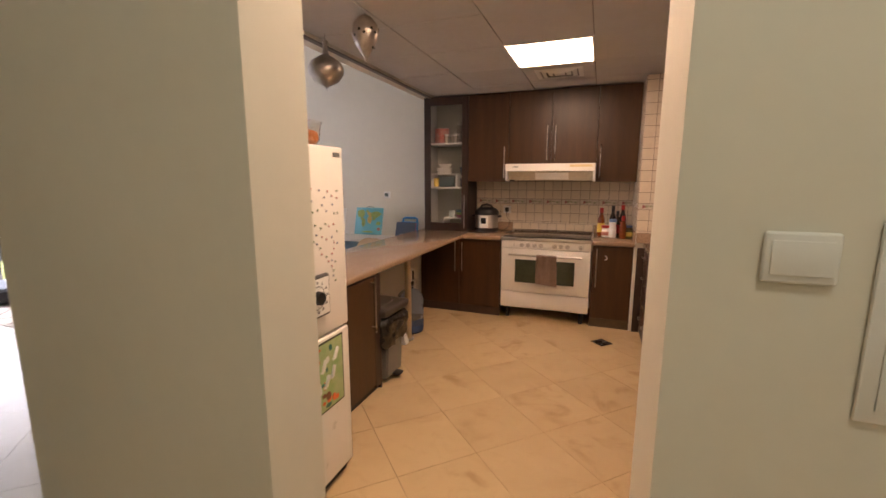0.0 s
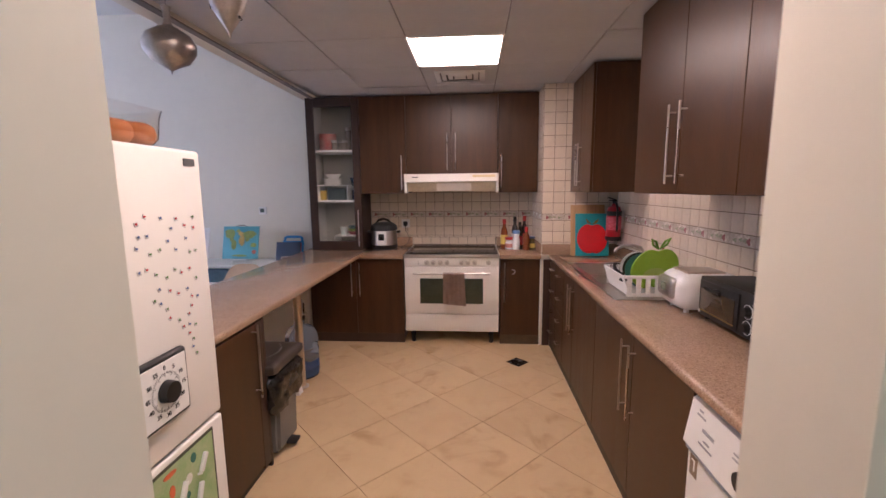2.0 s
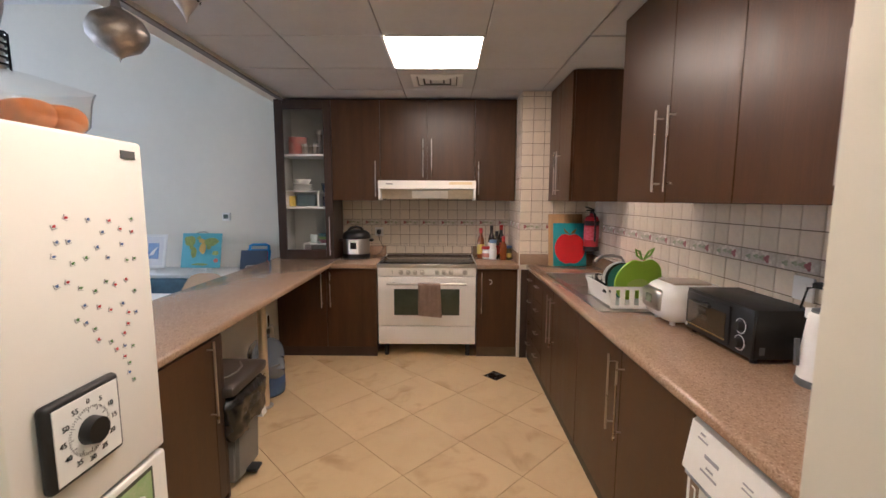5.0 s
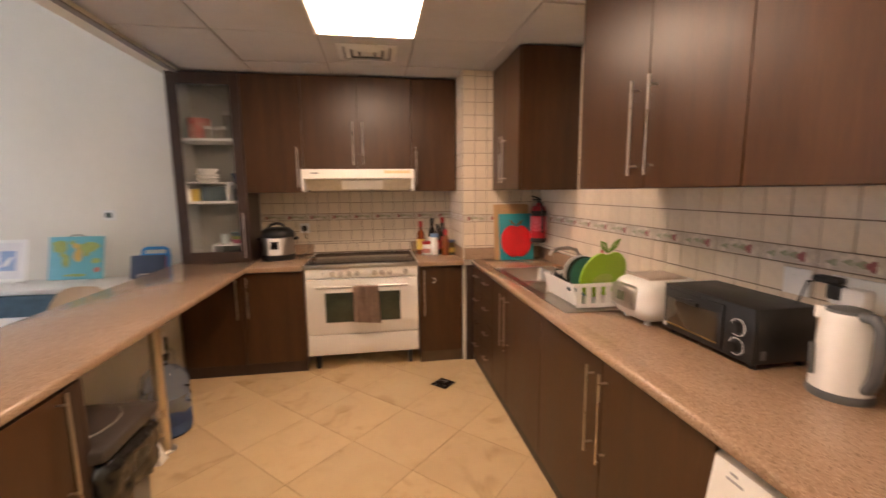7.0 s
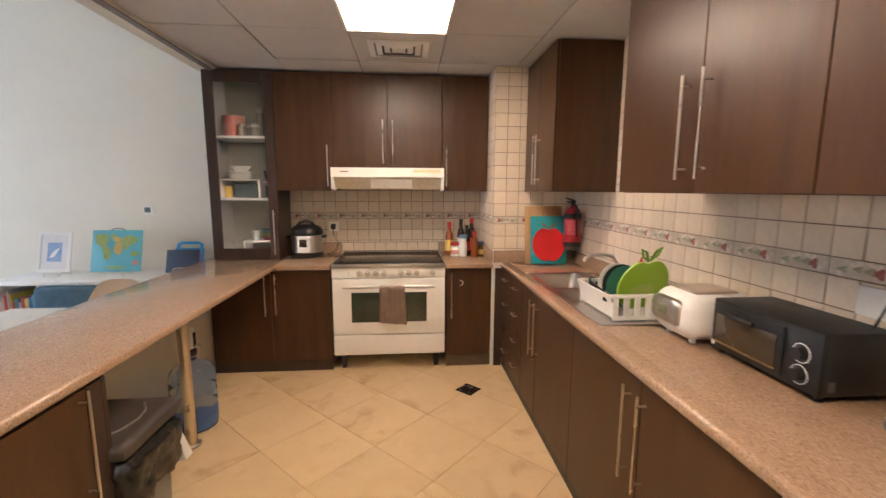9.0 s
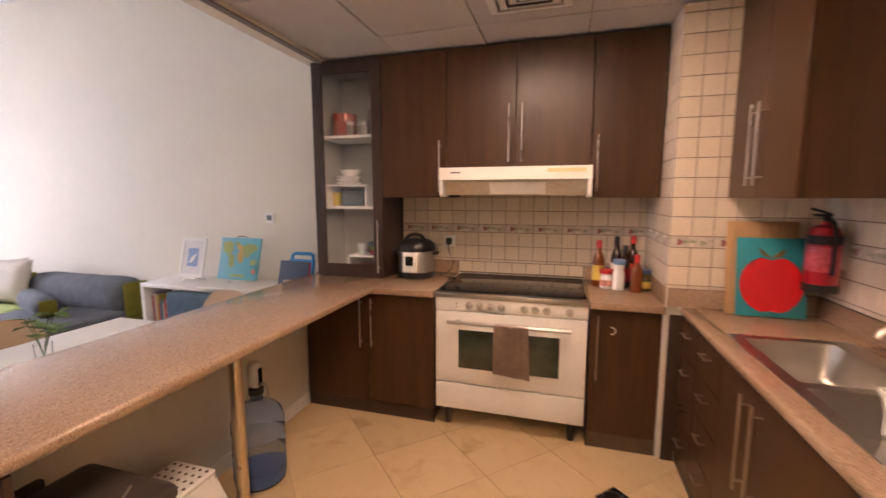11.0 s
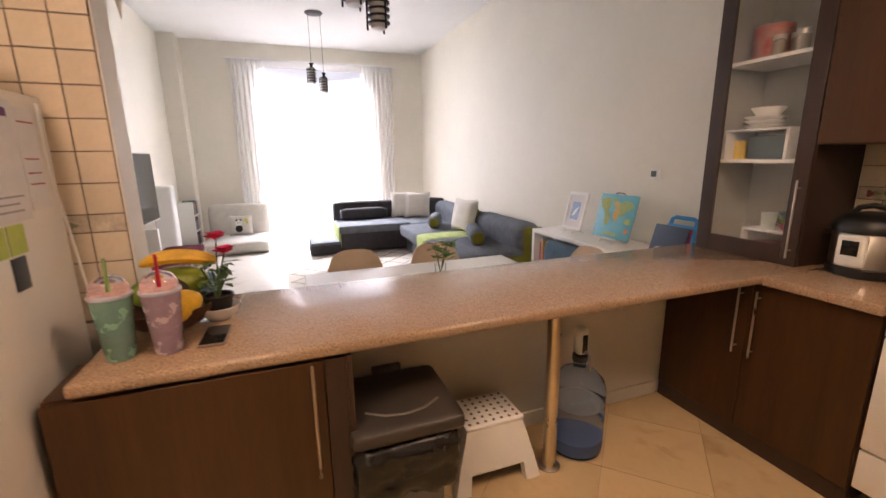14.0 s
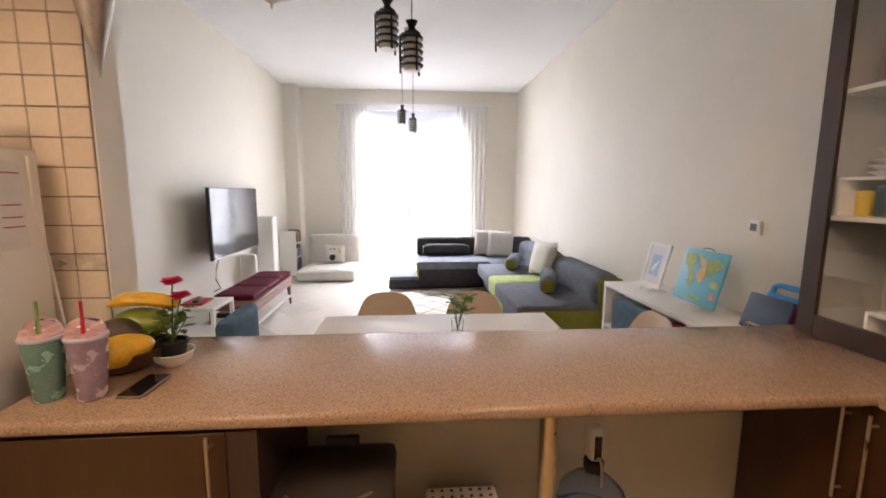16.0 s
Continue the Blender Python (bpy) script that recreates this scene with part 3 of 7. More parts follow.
cyl(bm, (-0.36, -0.05, 0.70), (0.36, -0.05, 0.70), 0.011, n=14)
for s in (-0.3, 0.3):
    bx(bm, s - 0.012, -0.05, 0.692, s + 0.012, -0.004, 0.708, 0.002)
part("door_handle", bm, STEEL, door, "brushed steel rail")
part("drawer", box(-0.448, -0.002, 0.125, 0.448, 0.020, 0.292, 0.006), WHITE, ck)
for i, x in enumerate((-0.235, -0.17, -0.105, -0.04, 0.095, 0.158, 0.222, 0.35)):
    bm = cyl(bmesh.new(), (x, 0.0, 0.797), (x, -0.010, 0.797), 0.023, 0.021)
    cyl(bm, (x, -0.010, 0.797), (x, -0.033, 0.797), 0.017, 0.014)
    part("knob", bm, STEEL, ck, "brushed metal knob" if i == 0 else "")
for z in (0.788, 0.807):
    part("indicator", cyl(bmesh.new(), (-0.315, 0.001, z), (-0.315, -0.002, z), 0.004, n=8), BLACKP, ck)
for x in (-0.38, 0.38):
    for y in (0.06, 0.55):
        part("foot", cyl(bmesh.new(), (x, y, 0), (x, y, 0.116), 0.02, 0.026), BLACKP, ck)
# towel over the oven rail
bm = bmesh.new()
W, N, M = 0.20, 14, 34
grid = []
for j in range(M + 1):
    s = j / M
    row = []
    for i in range(N + 1):
        u = i / N
        fold = 0.006 * math.sin(u * 9 + s * 2) + 0.004 * math.sin(u * 23)
        if s < 0.3:
            y, z = -0.036, 0.70 - (0.3 - s) * 0.55
        elif s < 0.36:
            a = (s - 0.3) / 0.06 * math.pi
            y, z = -0.05 + 0.014 * math.cos(a), 0.70 + 0.014 * math.sin(a)
        else:
            k = (s - 0.36) / 0.64
            y, z = -0.064 - 0.006 * k, 0.70 - k * (0.285 + 0.02 * u)
        row.append(bm.verts.new((-0.10 + u * W * (1.0 + 0.12 * max(0, s - 0.36)), y - abs(fold) * (1 if s > 0.36 else 0), z)))
    grid.append(row)
for j in range(M):
    for i in range(N):
        bm.faces.new((grid[j][i], grid[j][i + 1], grid[j + 1][i + 1], grid[j + 1][i]))
bmesh.ops.solidify(bm, geom=bm.faces[:], thickness=-0.004)
bmesh.ops.recalc_face_normals(bm, faces=bm.faces[:])
single("kitchen_towel", bm, mat("taupe_terry", (0.36, 0.25, 0.19), 0.95, vary=0.25, scale=14, bump=0.7, bump_scale=300, spec=0.1), "taupe towel folded over the oven rail", "towel", pose(-0.465, 6.19, 0))

hd = thing("cooker_hood", "slim white cooker hood under the wall cabinets", "hood", -0.49, 6.255, 1.465)
part("canopy", prism(bmesh.new(), [(0.0, 0.09), (0.0, 0.163), (0.575, 0.163), (0.575, 0.05), (0.02, 0.085)], -0.443, 0.443, "x"), WHITE, hd)
part("filter_panel", prism(bmesh.new(), [(0.022, 0.083), (0.575, 0.046), (0.575, 0.0), (0.085, 0.0)], -0.42, 0.42, "x"), mat("hood_filter", (0.62, 0.56, 0.44), 0.4, 0.5, vary=0.15, scale=30), hd, "greasy metal filter panel")
part("work_light", prism(bmesh.new(), [(0.024, 0.073), (0.030, 0.077), (0.082, 0.008), (0.076, 0.004)], -0.14, 0.19, "x"), mat("hood_lamp_cover", (0.85, 0.82, 0.75), 0.3), hd, "frosted work-light cover")
for s in (-1, 1):
    part("side_bracket", prism(bmesh.new(), [(0.004, 0.088), (0.004, 0.0), (0.03, -0.015), (0.15, -0.01), (0.15, 0.06)], s * 0.432 - 0.010, s * 0.432 + 0.010, "x"), WHITEP, hd)
part("control_strip", box(0.20, -0.002, 0.128, 0.41, 0.0, 0.15), mat("yellowed_strip", (0.72, 0.60, 0.34), 0.4), hd, "yellowed control strip")
part("badge", box(-0.37, -0.0015, 0.128, -0.31, 0.0, 0.136), GREYP, hd)

# ---- sink ----
sk = thing("kitchen_sink", "stainless steel double-bowl sink with a drainer", "sink", 0, 0, 0)
bm = bmesh.new()
for a in ((SX0 - 0.012, SY0 - 0.012, SX0 + 0.03, SY1 + 0.012), (SX1 - 0.075, SY0 - 0.012, SX1 + 0.012, SY1 + 0.012), (SX0 + 0.03, SY1 - 0.03, SX1 - 0.075, SY1 + 0.012), (SX0 + 0.03, 5.235, SX1 - 0.075, 5.275), (SX0 + 0.03, SY0 - 0.012, SX1 - 0.075, 4.955)):
    bx(bm, a[0], a[1], CT + 0.0015, a[2], a[3], CT + 0.005)
for k in range(7):
    bx(bm, SX0 + 0.06 + k * 0.036, SY0 + 0.03, CT + 0.005, SX0 + 0.068 + k * 0.036, 4.92, CT + 0.008, 0.002)
part("rim", bm, STEEL, sk)


def basin(x0, y0, x1, y1, z0, z1):
    """An open basin with rounded corners."""
    b, rings = bmesh.new(), []
    for k, (ins, z) in enumerate(((0, z1), (0.006, z1 - 0.02), (0.012, z0 + 0.03), (0.03, z0 + 0.006), (0.06, z0))):
        ring = []
        r = 0.05
        for cx, cy, a0 in ((x1 - r, y1 - r, 0), (x0 + r, y1 - r, 90), (x0 + r, y0 + r, 180), (x1 - r, y0 + r, 270)):
            for q in range(6):
                a = radians(a0 + q * 18)
                d = Vector((cx + r * math.cos(a) - (x0 + x1) / 2, cy + r * math.sin(a) - (y0 + y1) / 2))
                f = Vector((1 - 2 * ins / (x1 - x0), 1 - 2 * ins / (y1 - y0)))
                ring.append(b.verts.new(((x0 + x1) / 2 + d.x * f.x, (y0 + y1) / 2 + d.y * f.y, z)))
        rings.append(ring)
    for p, q in zip(rings, rings[1:]):
        for i in range(len(p)):
            b.faces.new((p[i], q[i], q[(i + 1) % len(p)], p[(i + 1) % len(p)]))
    b.faces.new(rings[-1])
    bmesh.ops.recalc_face_normals(b, faces=b.faces[:])
    for f in b.faces:
        f.normal_flip()
    bmesh.ops.solidify(b, geom=b.faces[:], thickness=0.0015)
    return b


part("bowl", basin(SX0 + 0.022, 5.267, SX1 - 0.067, SY1 - 0.022, CT - 0.16, CT + 0.004), STEEL, sk)
part("bowl", basin(SX0 + 0.022, 4.947, SX1 - 0.067, 5.243, CT - 0.14, CT + 0.004), STEEL, sk)
for y in (5.49, 5.095):
    part("drain", lathe(bmesh.new(), [(0.0, 0.004), (0.035, 0.004), (0.042, 0.0015)], at=(0.675, y, CT - (0.16 if y > 5.3 else 0.14))), CHROME, sk)
tp = thing("sink_tap", "chrome swan-neck mixer tap behind the sink", "tap", 0.90, 5.25, CT + 0.006)
part("base", lathe(bmesh.new(), [(0.028, 0), (0.028, 0.012), (0.02, 0.02), (0.02, 0.09), (0.014, 0.10)]), CHROME, tp)
part("spout", tube(bmesh.new(), [(0, 0, 0.09), (-0.005, 0, 0.15), (-0.03, 0, 0.19), (-0.08, 0.005, 0.205), (-0.15, 0.01, 0.20), (-0.19, 0.012, 0.18), (-0.20, 0.012, 0.16)], 0.011), CHROME, tp)
part("lever", tube(bmesh.new(), [(0, -0.015, 0.07), (-0.02, -0.05, 0.085), (-0.03, -0.09, 0.10)], 0.007), CHROME, tp)

# ---- washing machine ----
wm = thing("washing_machine", "white front-loading washing machine under the worktop", "washing machine", XF - 0.022, 3.344, 0)
part("body", bx(box(0.012, -0.298, 0.04, 0.56, 0.298, 0.70, 0.008), 0.05, -0.298, 0.70, 0.56, 0.298, 0.818, 0.006), WHITEP, wm)
panel = part("control_panel", prism(bmesh.new(), [(-0.005, 0.66), (0.0, 0.655), (0.06, 0.655), (0.06, 0.816), (0.03, 0.816), (0.018, 0.808)], -0.298, 0.298, "y"), WHITEP, wm)
part("seam", box(0.0, -0.29, 0.641, 0.012, 0.29, 0.653, 0.002), mat("blue_grey_trim", (0.30, 0.34, 0.42), 0.3), wm)
for y, z, w, h in ((0.235, 0.775, 0.045, 0.006), (0.24, 0.79, 0.02, 0.006), (0.185, 0.742, 0.06, 0.011), (0.185, 0.715, 0.03, 0.006), (0.185, 0.70, 0.07, 0.006), (0.052, 0.765, 0.035, 0.004), (0.052, 0.752, 0.035, 0.004), (-0.09, 0.765, 0.035, 0.004), (-0.09, 0.752, 0.035, 0.004), (-0.09, 0.739, 0.035, 0.004)):
    fx = -0.005 + (z - 0.66) * 0.023 / 0.148
    part("print_bar", box(fx - 0.0015, y - w / 2, z - h / 2, fx + 0.004, y + w / 2, z + h / 2), mat("soft_grey_ink", (0.34, 0.34, 0.36), 0.5), panel)
part("programme_dial", cyl(cyl(bmesh.new(), (0.008, -0.012, 0.735), (-0.004, -0.012, 0.735), 0.036, 0.034), (-0.004, -0.012, 0.735), (-0.026, -0.012, 0.735), 0.030, 0.026), BLACKP, wm, "black programme dial")
st = part("sticker", box(0.010, 0.235, 0.56, 0.012, 0.275, 0.63), mat("brown_sticker", (0.25, 0.18, 0.12), 0.5), wm)
part("mark", bx(box(0.0085, 0.245, 0.612, 0.010, 0.265, 0.617), 0.0085, 0.246, 0.58, 0.010, 0.252, 0.612), WHITEP, st)
part("porthole", lathe(bmesh.new(), [(0.15, 0), (0.18, 0.012), (0.205, 0.006), (0.21, 0.0)]), GREYP, wm).matrix_local = pose(0.012, -0.0, 0.36, 0, -90, 0)
part("door_glass", lathe(bmesh.new(), [(0.0, 0.02), (0.08, 0.018), (0.15, 0.002)]), BLACKG, wm).matrix_local = pose(0.011, 0.0, 0.36, 0, -90, 0)
for y in (-0.25, 0.25):
    for x in (0.05, 0.5):
        part("foot", cyl(bmesh.new(), (x, y, 0), (x, y, 0.041), 0.02), BLACKP, wm)

# ---- fridge ----
FX, FY = -1.105, 3.55
fr = thing("fridge_freezer", "tall white fridge-freezer with magnets and notes", "fridge", 0, 0, 0)
part("cabinet", box(-1.765, FY - 0.60, 0.03, FX - 0.062, FY, 1.60, 0.006), WHITE, fr)
d1 = part("fridge_door", box(FX - 0.058, FY - 0.60, 0.772, FX, FY, 1.60, 0.01, 3), WHITE, fr)
d2 = part("freezer_door", box(FX - 0.058, FY - 0.60, 0.05, FX, FY, 0.762, 0.01, 3), WHITE, fr)
part("badge", box(FX, FY - 0.075, 1.555, FX + 0.003, FY - 0.03, 1.575), GREYP, d1)
part("plinth", box(-1.70, FY - 0.58, 0, FX - 0.03, FY - 0.02, 0.03), BLACKP, fr)
part("power_cable", tube(bmesh.new(), [(-1.72, FY + 0.006, 1.58), (-1.725, FY + 0.006, 1.40), (-1.755, FY + 0.006, 1.25), (-1.77, FY + 0.02, 1.0)], 0.004, 6), WHITEP, fr)
random.seed(4)
mcols = [mat("magnet_" + n, c, 0.4) for n, c in (("red", (0.5, 0.03, 0.03)), ("green", (0.10, 0.22, 0.05)), ("blue", (0.08, 0.14, 0.32)))]
mcard = mat("magnet_card", (0.42, 0.40, 0.39), 0.5)
spots = []
for k in range(400):
    t = random.random()
    z = 1.0 + t * 0.42
    half = 0.018 + 0.12 * min(1, max(0, (t - 0.18) / 0.35))
    y = 3.45 - 0.045 * min(1, max(0, (t - 0.18) / 0.4)) + random.uniform(-half, half * 0.7)
    if all((y - a) ** 2 + (z - b) ** 2 > 0.00055 for a, b in spots) and len(spots) < 46:
        spots.append((y, z))
for k, (y, z) in enumerate(spots):
    mg = thing("fridge_magnet", "tiny white square magnet with a coloured flower", "magnet", FX, y, z, group="small fridge magnets")
    a = random.uniform(-0.6, 0.6)
    mg.matrix_world = pose(FX, y, z, math.degrees(a), 0, 0) @ Matrix.Scale(0.8, 4)
    part("card", bx(box(0, -0.008, -0.007, 0.002, 0.007, -0.0055), 0, -0.008, -0.0055, 0.002, -0.0065, 0.007), mcard, mg)
    part("flower", cyl(cyl(bmesh.new(), (0, 0, 0), (0.0028, 0, 0), 0.0036, n=7), (0.0001, 0.003, 0.002), (0.0025, 0.003, 0.002), 0.002, n=6), mcols[k % 3], mg)
# kitchen timer held to the door
tm = thing("kitchen_timer", "square white dial timer with a black rim", "timer", FX, 3.29, 0.965)
part("case", box(0, -0.093, -0.093, 0.026, 0.093, 0.093, 0.018, 4), BLACKP, tm)
part("dial", box(0.0255, -0.080, -0.080, 0.028, 0.080, 0.080, 0.0005, 1), SHEET, tm, "white dial face")
part("knob", cyl(bmesh.new(), (0.028, 0, 0), (0.05, 0, 0), 0.03, 0.027, 24), BLACKP, tm, "round black knob")
bm = bmesh.new()
for k in range(60):
    a = 2 * math.pi * k / 60
    r0, r1 = (0.040, 0.052) if k % 5 == 0 else (0.046, 0.052)
    c, s = math.cos(a), math.sin(a)
    t = 0.0006
    p = [(-s * t + c * r0, c * t + s * r0), (s * t + c * r0, -c * t + s * r0), (s * t + c * r1, -c * t + s * r1), (-s * t + c * r1, c * t + s * r1)]
    prism(bm, p, 0.028, 0.0286, "x")
part("scale", bm, BLACKP, tm)


def text_mesh(body, size, depth=0.0006):
    cu = bpy.data.curves.new("lettering", "FONT")
    cu.body, cu.size, cu.extrude, cu.align_x, cu.align_y = body, size, depth, "CENTER", "CENTER"
    ob = bpy.data.objects.new("lettering", cu)
    me = bpy.data.meshes.new_from_object(ob)
    bpy.data.objects.remove(ob)
    bpy.data.curves.remove(cu)
    return me


for k in range(12):
    a = math.pi / 2 - 2 * math.pi * k / 12
    me = text_mesh(str(k * 5), 0.016)
    me.materials.append(BLACKP)
    ob = new("numeral", me)
    ob.parent = tm
    ob.matrix_local = Matrix(((0, 0, 1, 0.0288), (1, 0, 0, 0.064 * math.cos(a)), (0, 1, 0, 0.064 * math.sin(a)), (0, 0, 0, 1)))
# poster sleeve on the freezer door
po = thing("fridge_poster", "colourful meal poster in a dark-edged sleeve", "poster", FX, 3.355, 0.58)
part("sleeve", box(0, -0.135, -0.165, 0.003, 0.135, 0.165), mat("dark_olive_card", (0.05, 0.055, 0.03), 0.4), po)
part("print", box(0.003, -0.127, -0.157, 0.0042, 0.127, 0.157), mat("green_print", (0.20, 0.34, 0.12), 0.35, vary=0.5, scale=18, second=(0.45, 0.50, 0.28)), po)
random.seed(9)
pcs = [mat("print_" + n, c, 0.4, vary=0.2) for n, c in (("orange", (0.75, 0.16, 0.04)), ("white", (0.75, 0.74, 0.68)), ("teal", (0.03, 0.16, 0.12)), ("brown", (0.18, 0.07, 0.03)))]
for k in range(26):
    y, z = random.uniform(-0.115, 0.10), random.uniform(-0.145, 0.14)
    w, h = random.uniform(0.015, 0.05), random.uniform(0.01, 0.035)
    c = pcs[0] if abs(z) > 0.1 and k % 2 else pcs[k % 4]
    part("picture_block", prism(bmesh.new(), [(y + w * math.cos(a) * 0.5, z + h * math.sin(a) * 0.6) for a in [2 * math.pi * q / 9 for q in range(9)]], 0.0042, 0.0048 + 0.00005 * k, "x"), c, po)
for y, z, r in ((-0.02, 0.06, -25), (0.045, 0.01, -20), (-0.06, -0.03, 10), (0.0, -0.02, -30), (0.07, 0.09, -30)):
    cl = thing("clip_magnet", "small white plastic clip magnet", "magnet", FX + 0.005, 3.355 + y, 0.58 + z, group="clip magnets")
    cl.matrix_world = pose(FX + 0.005, 3.355 + y, 0.58 + z, r, 0, 0)
    part("grip", box(0, -0.008, -0.028, 0.012, 0.008, 0.028, 0.004), WHITEP, cl)
    part("jaw", box(0, -0.010, -0.036, 0.006, 0.010, -0.0285, 0.002), WHITEP, cl)
# notes on the fridge side
PAPER = mat("printed_paper", (0.74, 0.73, 0.74), 0.7, vary=0.06, scale=20)
INKS = [mat("ink_" + n, c, 0.7) for n, c in (("blue", (0.16, 0.24, 0.5)), ("violet", (0.16, 0.06, 0.2)), ("red", (0.45, 0.08, 0.1)), ("grey", (0.35, 0.34, 0.36)))]
for x0, x1, z0, z1, bars in ((-1.60, -1.36, 1.27, 1.575, ((0.02, 0.9, 0.86, 0.93, 1), (0.02, 0.4, 0.76, 0.80, 0), (0.25, 0.5, 0.58, 0.62, 0), (0.0, 0.3, 0.4, 0.44, 0), (0.3, 0.9, 0.2, 0.215, 3), (0.3, 0.8, 0.14, 0.155, 3), (0.2, 0.85, 0.08, 0.095, 3))), (-1.70, -1.605, 1.29, 1.56, ((0.1, 0.9, 0.86, 0.875, 2), (0.15, 0.85, 0.5, 0.515, 2), (0.15, 0.85, 0.36, 0.375, 2), (0.15, 0.9, 0.25, 0.265, 2)))):
    sh = thing("note_sheet", "printed white paper sheet taped to the fridge", "paper", 0, FY + 0.001, 0, group="notes on the fridge side")
    part("sheet", box(x0, 0, z0, x1, 0.0012, z1), PAPER, sh)
    for a, b, c, d, k in bars:
        part("print_bar", box(x1 - (x1 - x0) * b, 0.0012, z0 + (z1 - z0) * c, x1 - (x1 - x0) * a, 0.0018, z0 + (z1 - z0) * d), INKS[k], sh)
for k, x in enumerate((-1.505, -1.425)):
    single("sticky_note", box(x - 0.036, FY + 0.001, 1.19, x + 0.036, FY + 0.003, 1.265), mat("lime_paper", (0.45, 0.56, 0.12), 0.8), "lime green sticky note on the fridge", "note", group="sticky notes")
single("card_magnet", box(-1.52, FY + 0.001, 1.10, -1.46, FY + 0.0045, 1.185, 0.001), mat("dark_card", (0.03, 0.035, 0.05), 0.4), "small dark card stuck to the fridge", "card")
# things on the fridge
bg = thing("food_box", "clear plastic box of orange pastries", "box", -1.27, 3.41, 1.601)
tub = part("tub", basin(-0.10, -0.12, 0.10, 0.12, 0.0, 0.11), clear("clear_plastic", (0.95, 0.93, 0.9), 0.1), bg, "clear plastic tub")
tub.visible_shadow = False
for k, (x, y) in enumerate(((-0.04, -0.06), (0.03, -0.02), (-0.03, 0.05), (0.04, 0.06))):
    part("pastry", soft(bmesh.new(), x - 0.045, y - 0.04, 0.008, x + 0.045, y + 0.04, 0.075, 0.5, 5, 0.008, k), mat("orange_crust", (0.48, 0.16, 0.03), 0.6, vary=0.4, scale=30), bg)
bxx = thing("carton", "white food carton with red and blue print", "carton", -1.56, 3.44, 1.601)
part("box", box(-0.10, -0.03, 0, 0.10, 0.055, 0.165, 0.002), PAPER, bxx)
part("side_band", box(-0.1015, -0.028, 0.01, -0.1, 0.05, 0.14), INKS[1], bxx)
for a in ((-0.05, 0.06, 0.085, 0.10, 3), (-0.05, 0.05, 0.115, 0.125, 0), (-0.02, 0.06, 0.03, 0.055, 2)):
    part("print_bar", box(a[0], 0.055, a[2], a[1], 0.0565, a[3]), INKS[a[4]], bxx)

# ---- kitchen: things on the worktops ----
pot = thing("pressure_cooker", "steel electric pressure cooker with a black lid", "cooker", -1.215, 6.61, CT)
part("base", lathe(bmesh.new(), [(0.125, 0.0), (0.135, 0.006), (0.136, 0.04), (0.132, 0.045)]), BLACKP, pot)
part("drum", lathe(bmesh.new(), [(0.131, 0.045), (0.132, 0.19), (0.128, 0.195)], 36), STEEL, pot, "brushed steel drum")
part("lid", lathe(bmesh.new(), [(0.138, 0.195), (0.140, 0.215), (0.13, 0.245), (0.10, 0.27), (0.05, 0.28), (0.0, 0.282)], 36), BLACKP, pot, "black domed lid")
part("lid_handle", tube(bmesh.new(), [(-0.075, -0.02, 0.265), (-0.05, -0.02, 0.30), (0.0, -0.02, 0.312), (0.05, -0.02, 0.30), (0.075, -0.02, 0.265)], 0.013), BLACKP, pot)
pn = part("control_panel", box(-0.052, -0.146, 0.05, 0.052, -0.118, 0.19, 0.012, 3), WHITEP, pot, "pale control panel")
part("display", box(-0.03, -0.149, 0.10, 0.03, -0.1462, 0.165, 0.002), BLACKG, pn)
for s in (-1, 1):
    part("side_handle", box(s * 0.15 - 0.02, -0.03, 0.165, s * 0.15 + 0.02, 0.03, 0.19, 0.008), BLACKP, pot)
sc = thing("wall_socket", "white socket with a black plug and cable", "socket", -1.02, YN - 0.012, 1.12)
part("plate", box(-0.045, -0.008, -0.045, 0.045, 0.0, 0.045, 0.004), WHITEP, sc)
part("plug", box(-0.02, -0.05, -0.025, 0.022, -0.0085, 0.025, 0.008), BLACKP, sc)
part("cable", tube(bmesh.new(), [(0.0, -0.045, -0.02), (0.01, -0.06, -0.08), (0.05, -0.07, -0.15), (0.03, -0.10, -0.21), (-0.03, -0.18, -0.239), (0.10, -0.22, -0.2395), (0.06, -0.28, -0.2395)], 0.004, 8), BLACKP, sc)


def bottle(x, y, h, r, body, cap, label_mat, label, neck=0.45, cap_h=0.05):
    b = thing("bottle", label, "bottle", x, y, CT, group="bottles and jars by the cooker")
    part("glass", lathe(bmesh.new(), [(r * 0.9, 0), (r, 0.006), (r, h * 0.55), (r * 0.8, h * 0.66), (r * neck, h * 0.76), (r * neck, h - cap_h)], 20), body, b)
    part("cap", lathe(bmesh.new(), [(r * neck * 1.15, h - cap_h), (r * neck * 1.15, h - 0.002), (r * neck, h)], 16), cap, b)
    if label_mat:
        part("paper_label", lathe(bmesh.new(), [(r + 0.0008, h * 0.14), (r + 0.0012, h * 0.145), (r + 0.0012, h * 0.46), (r + 0.0008, h * 0.465)], 20), label_mat, b)
    return b


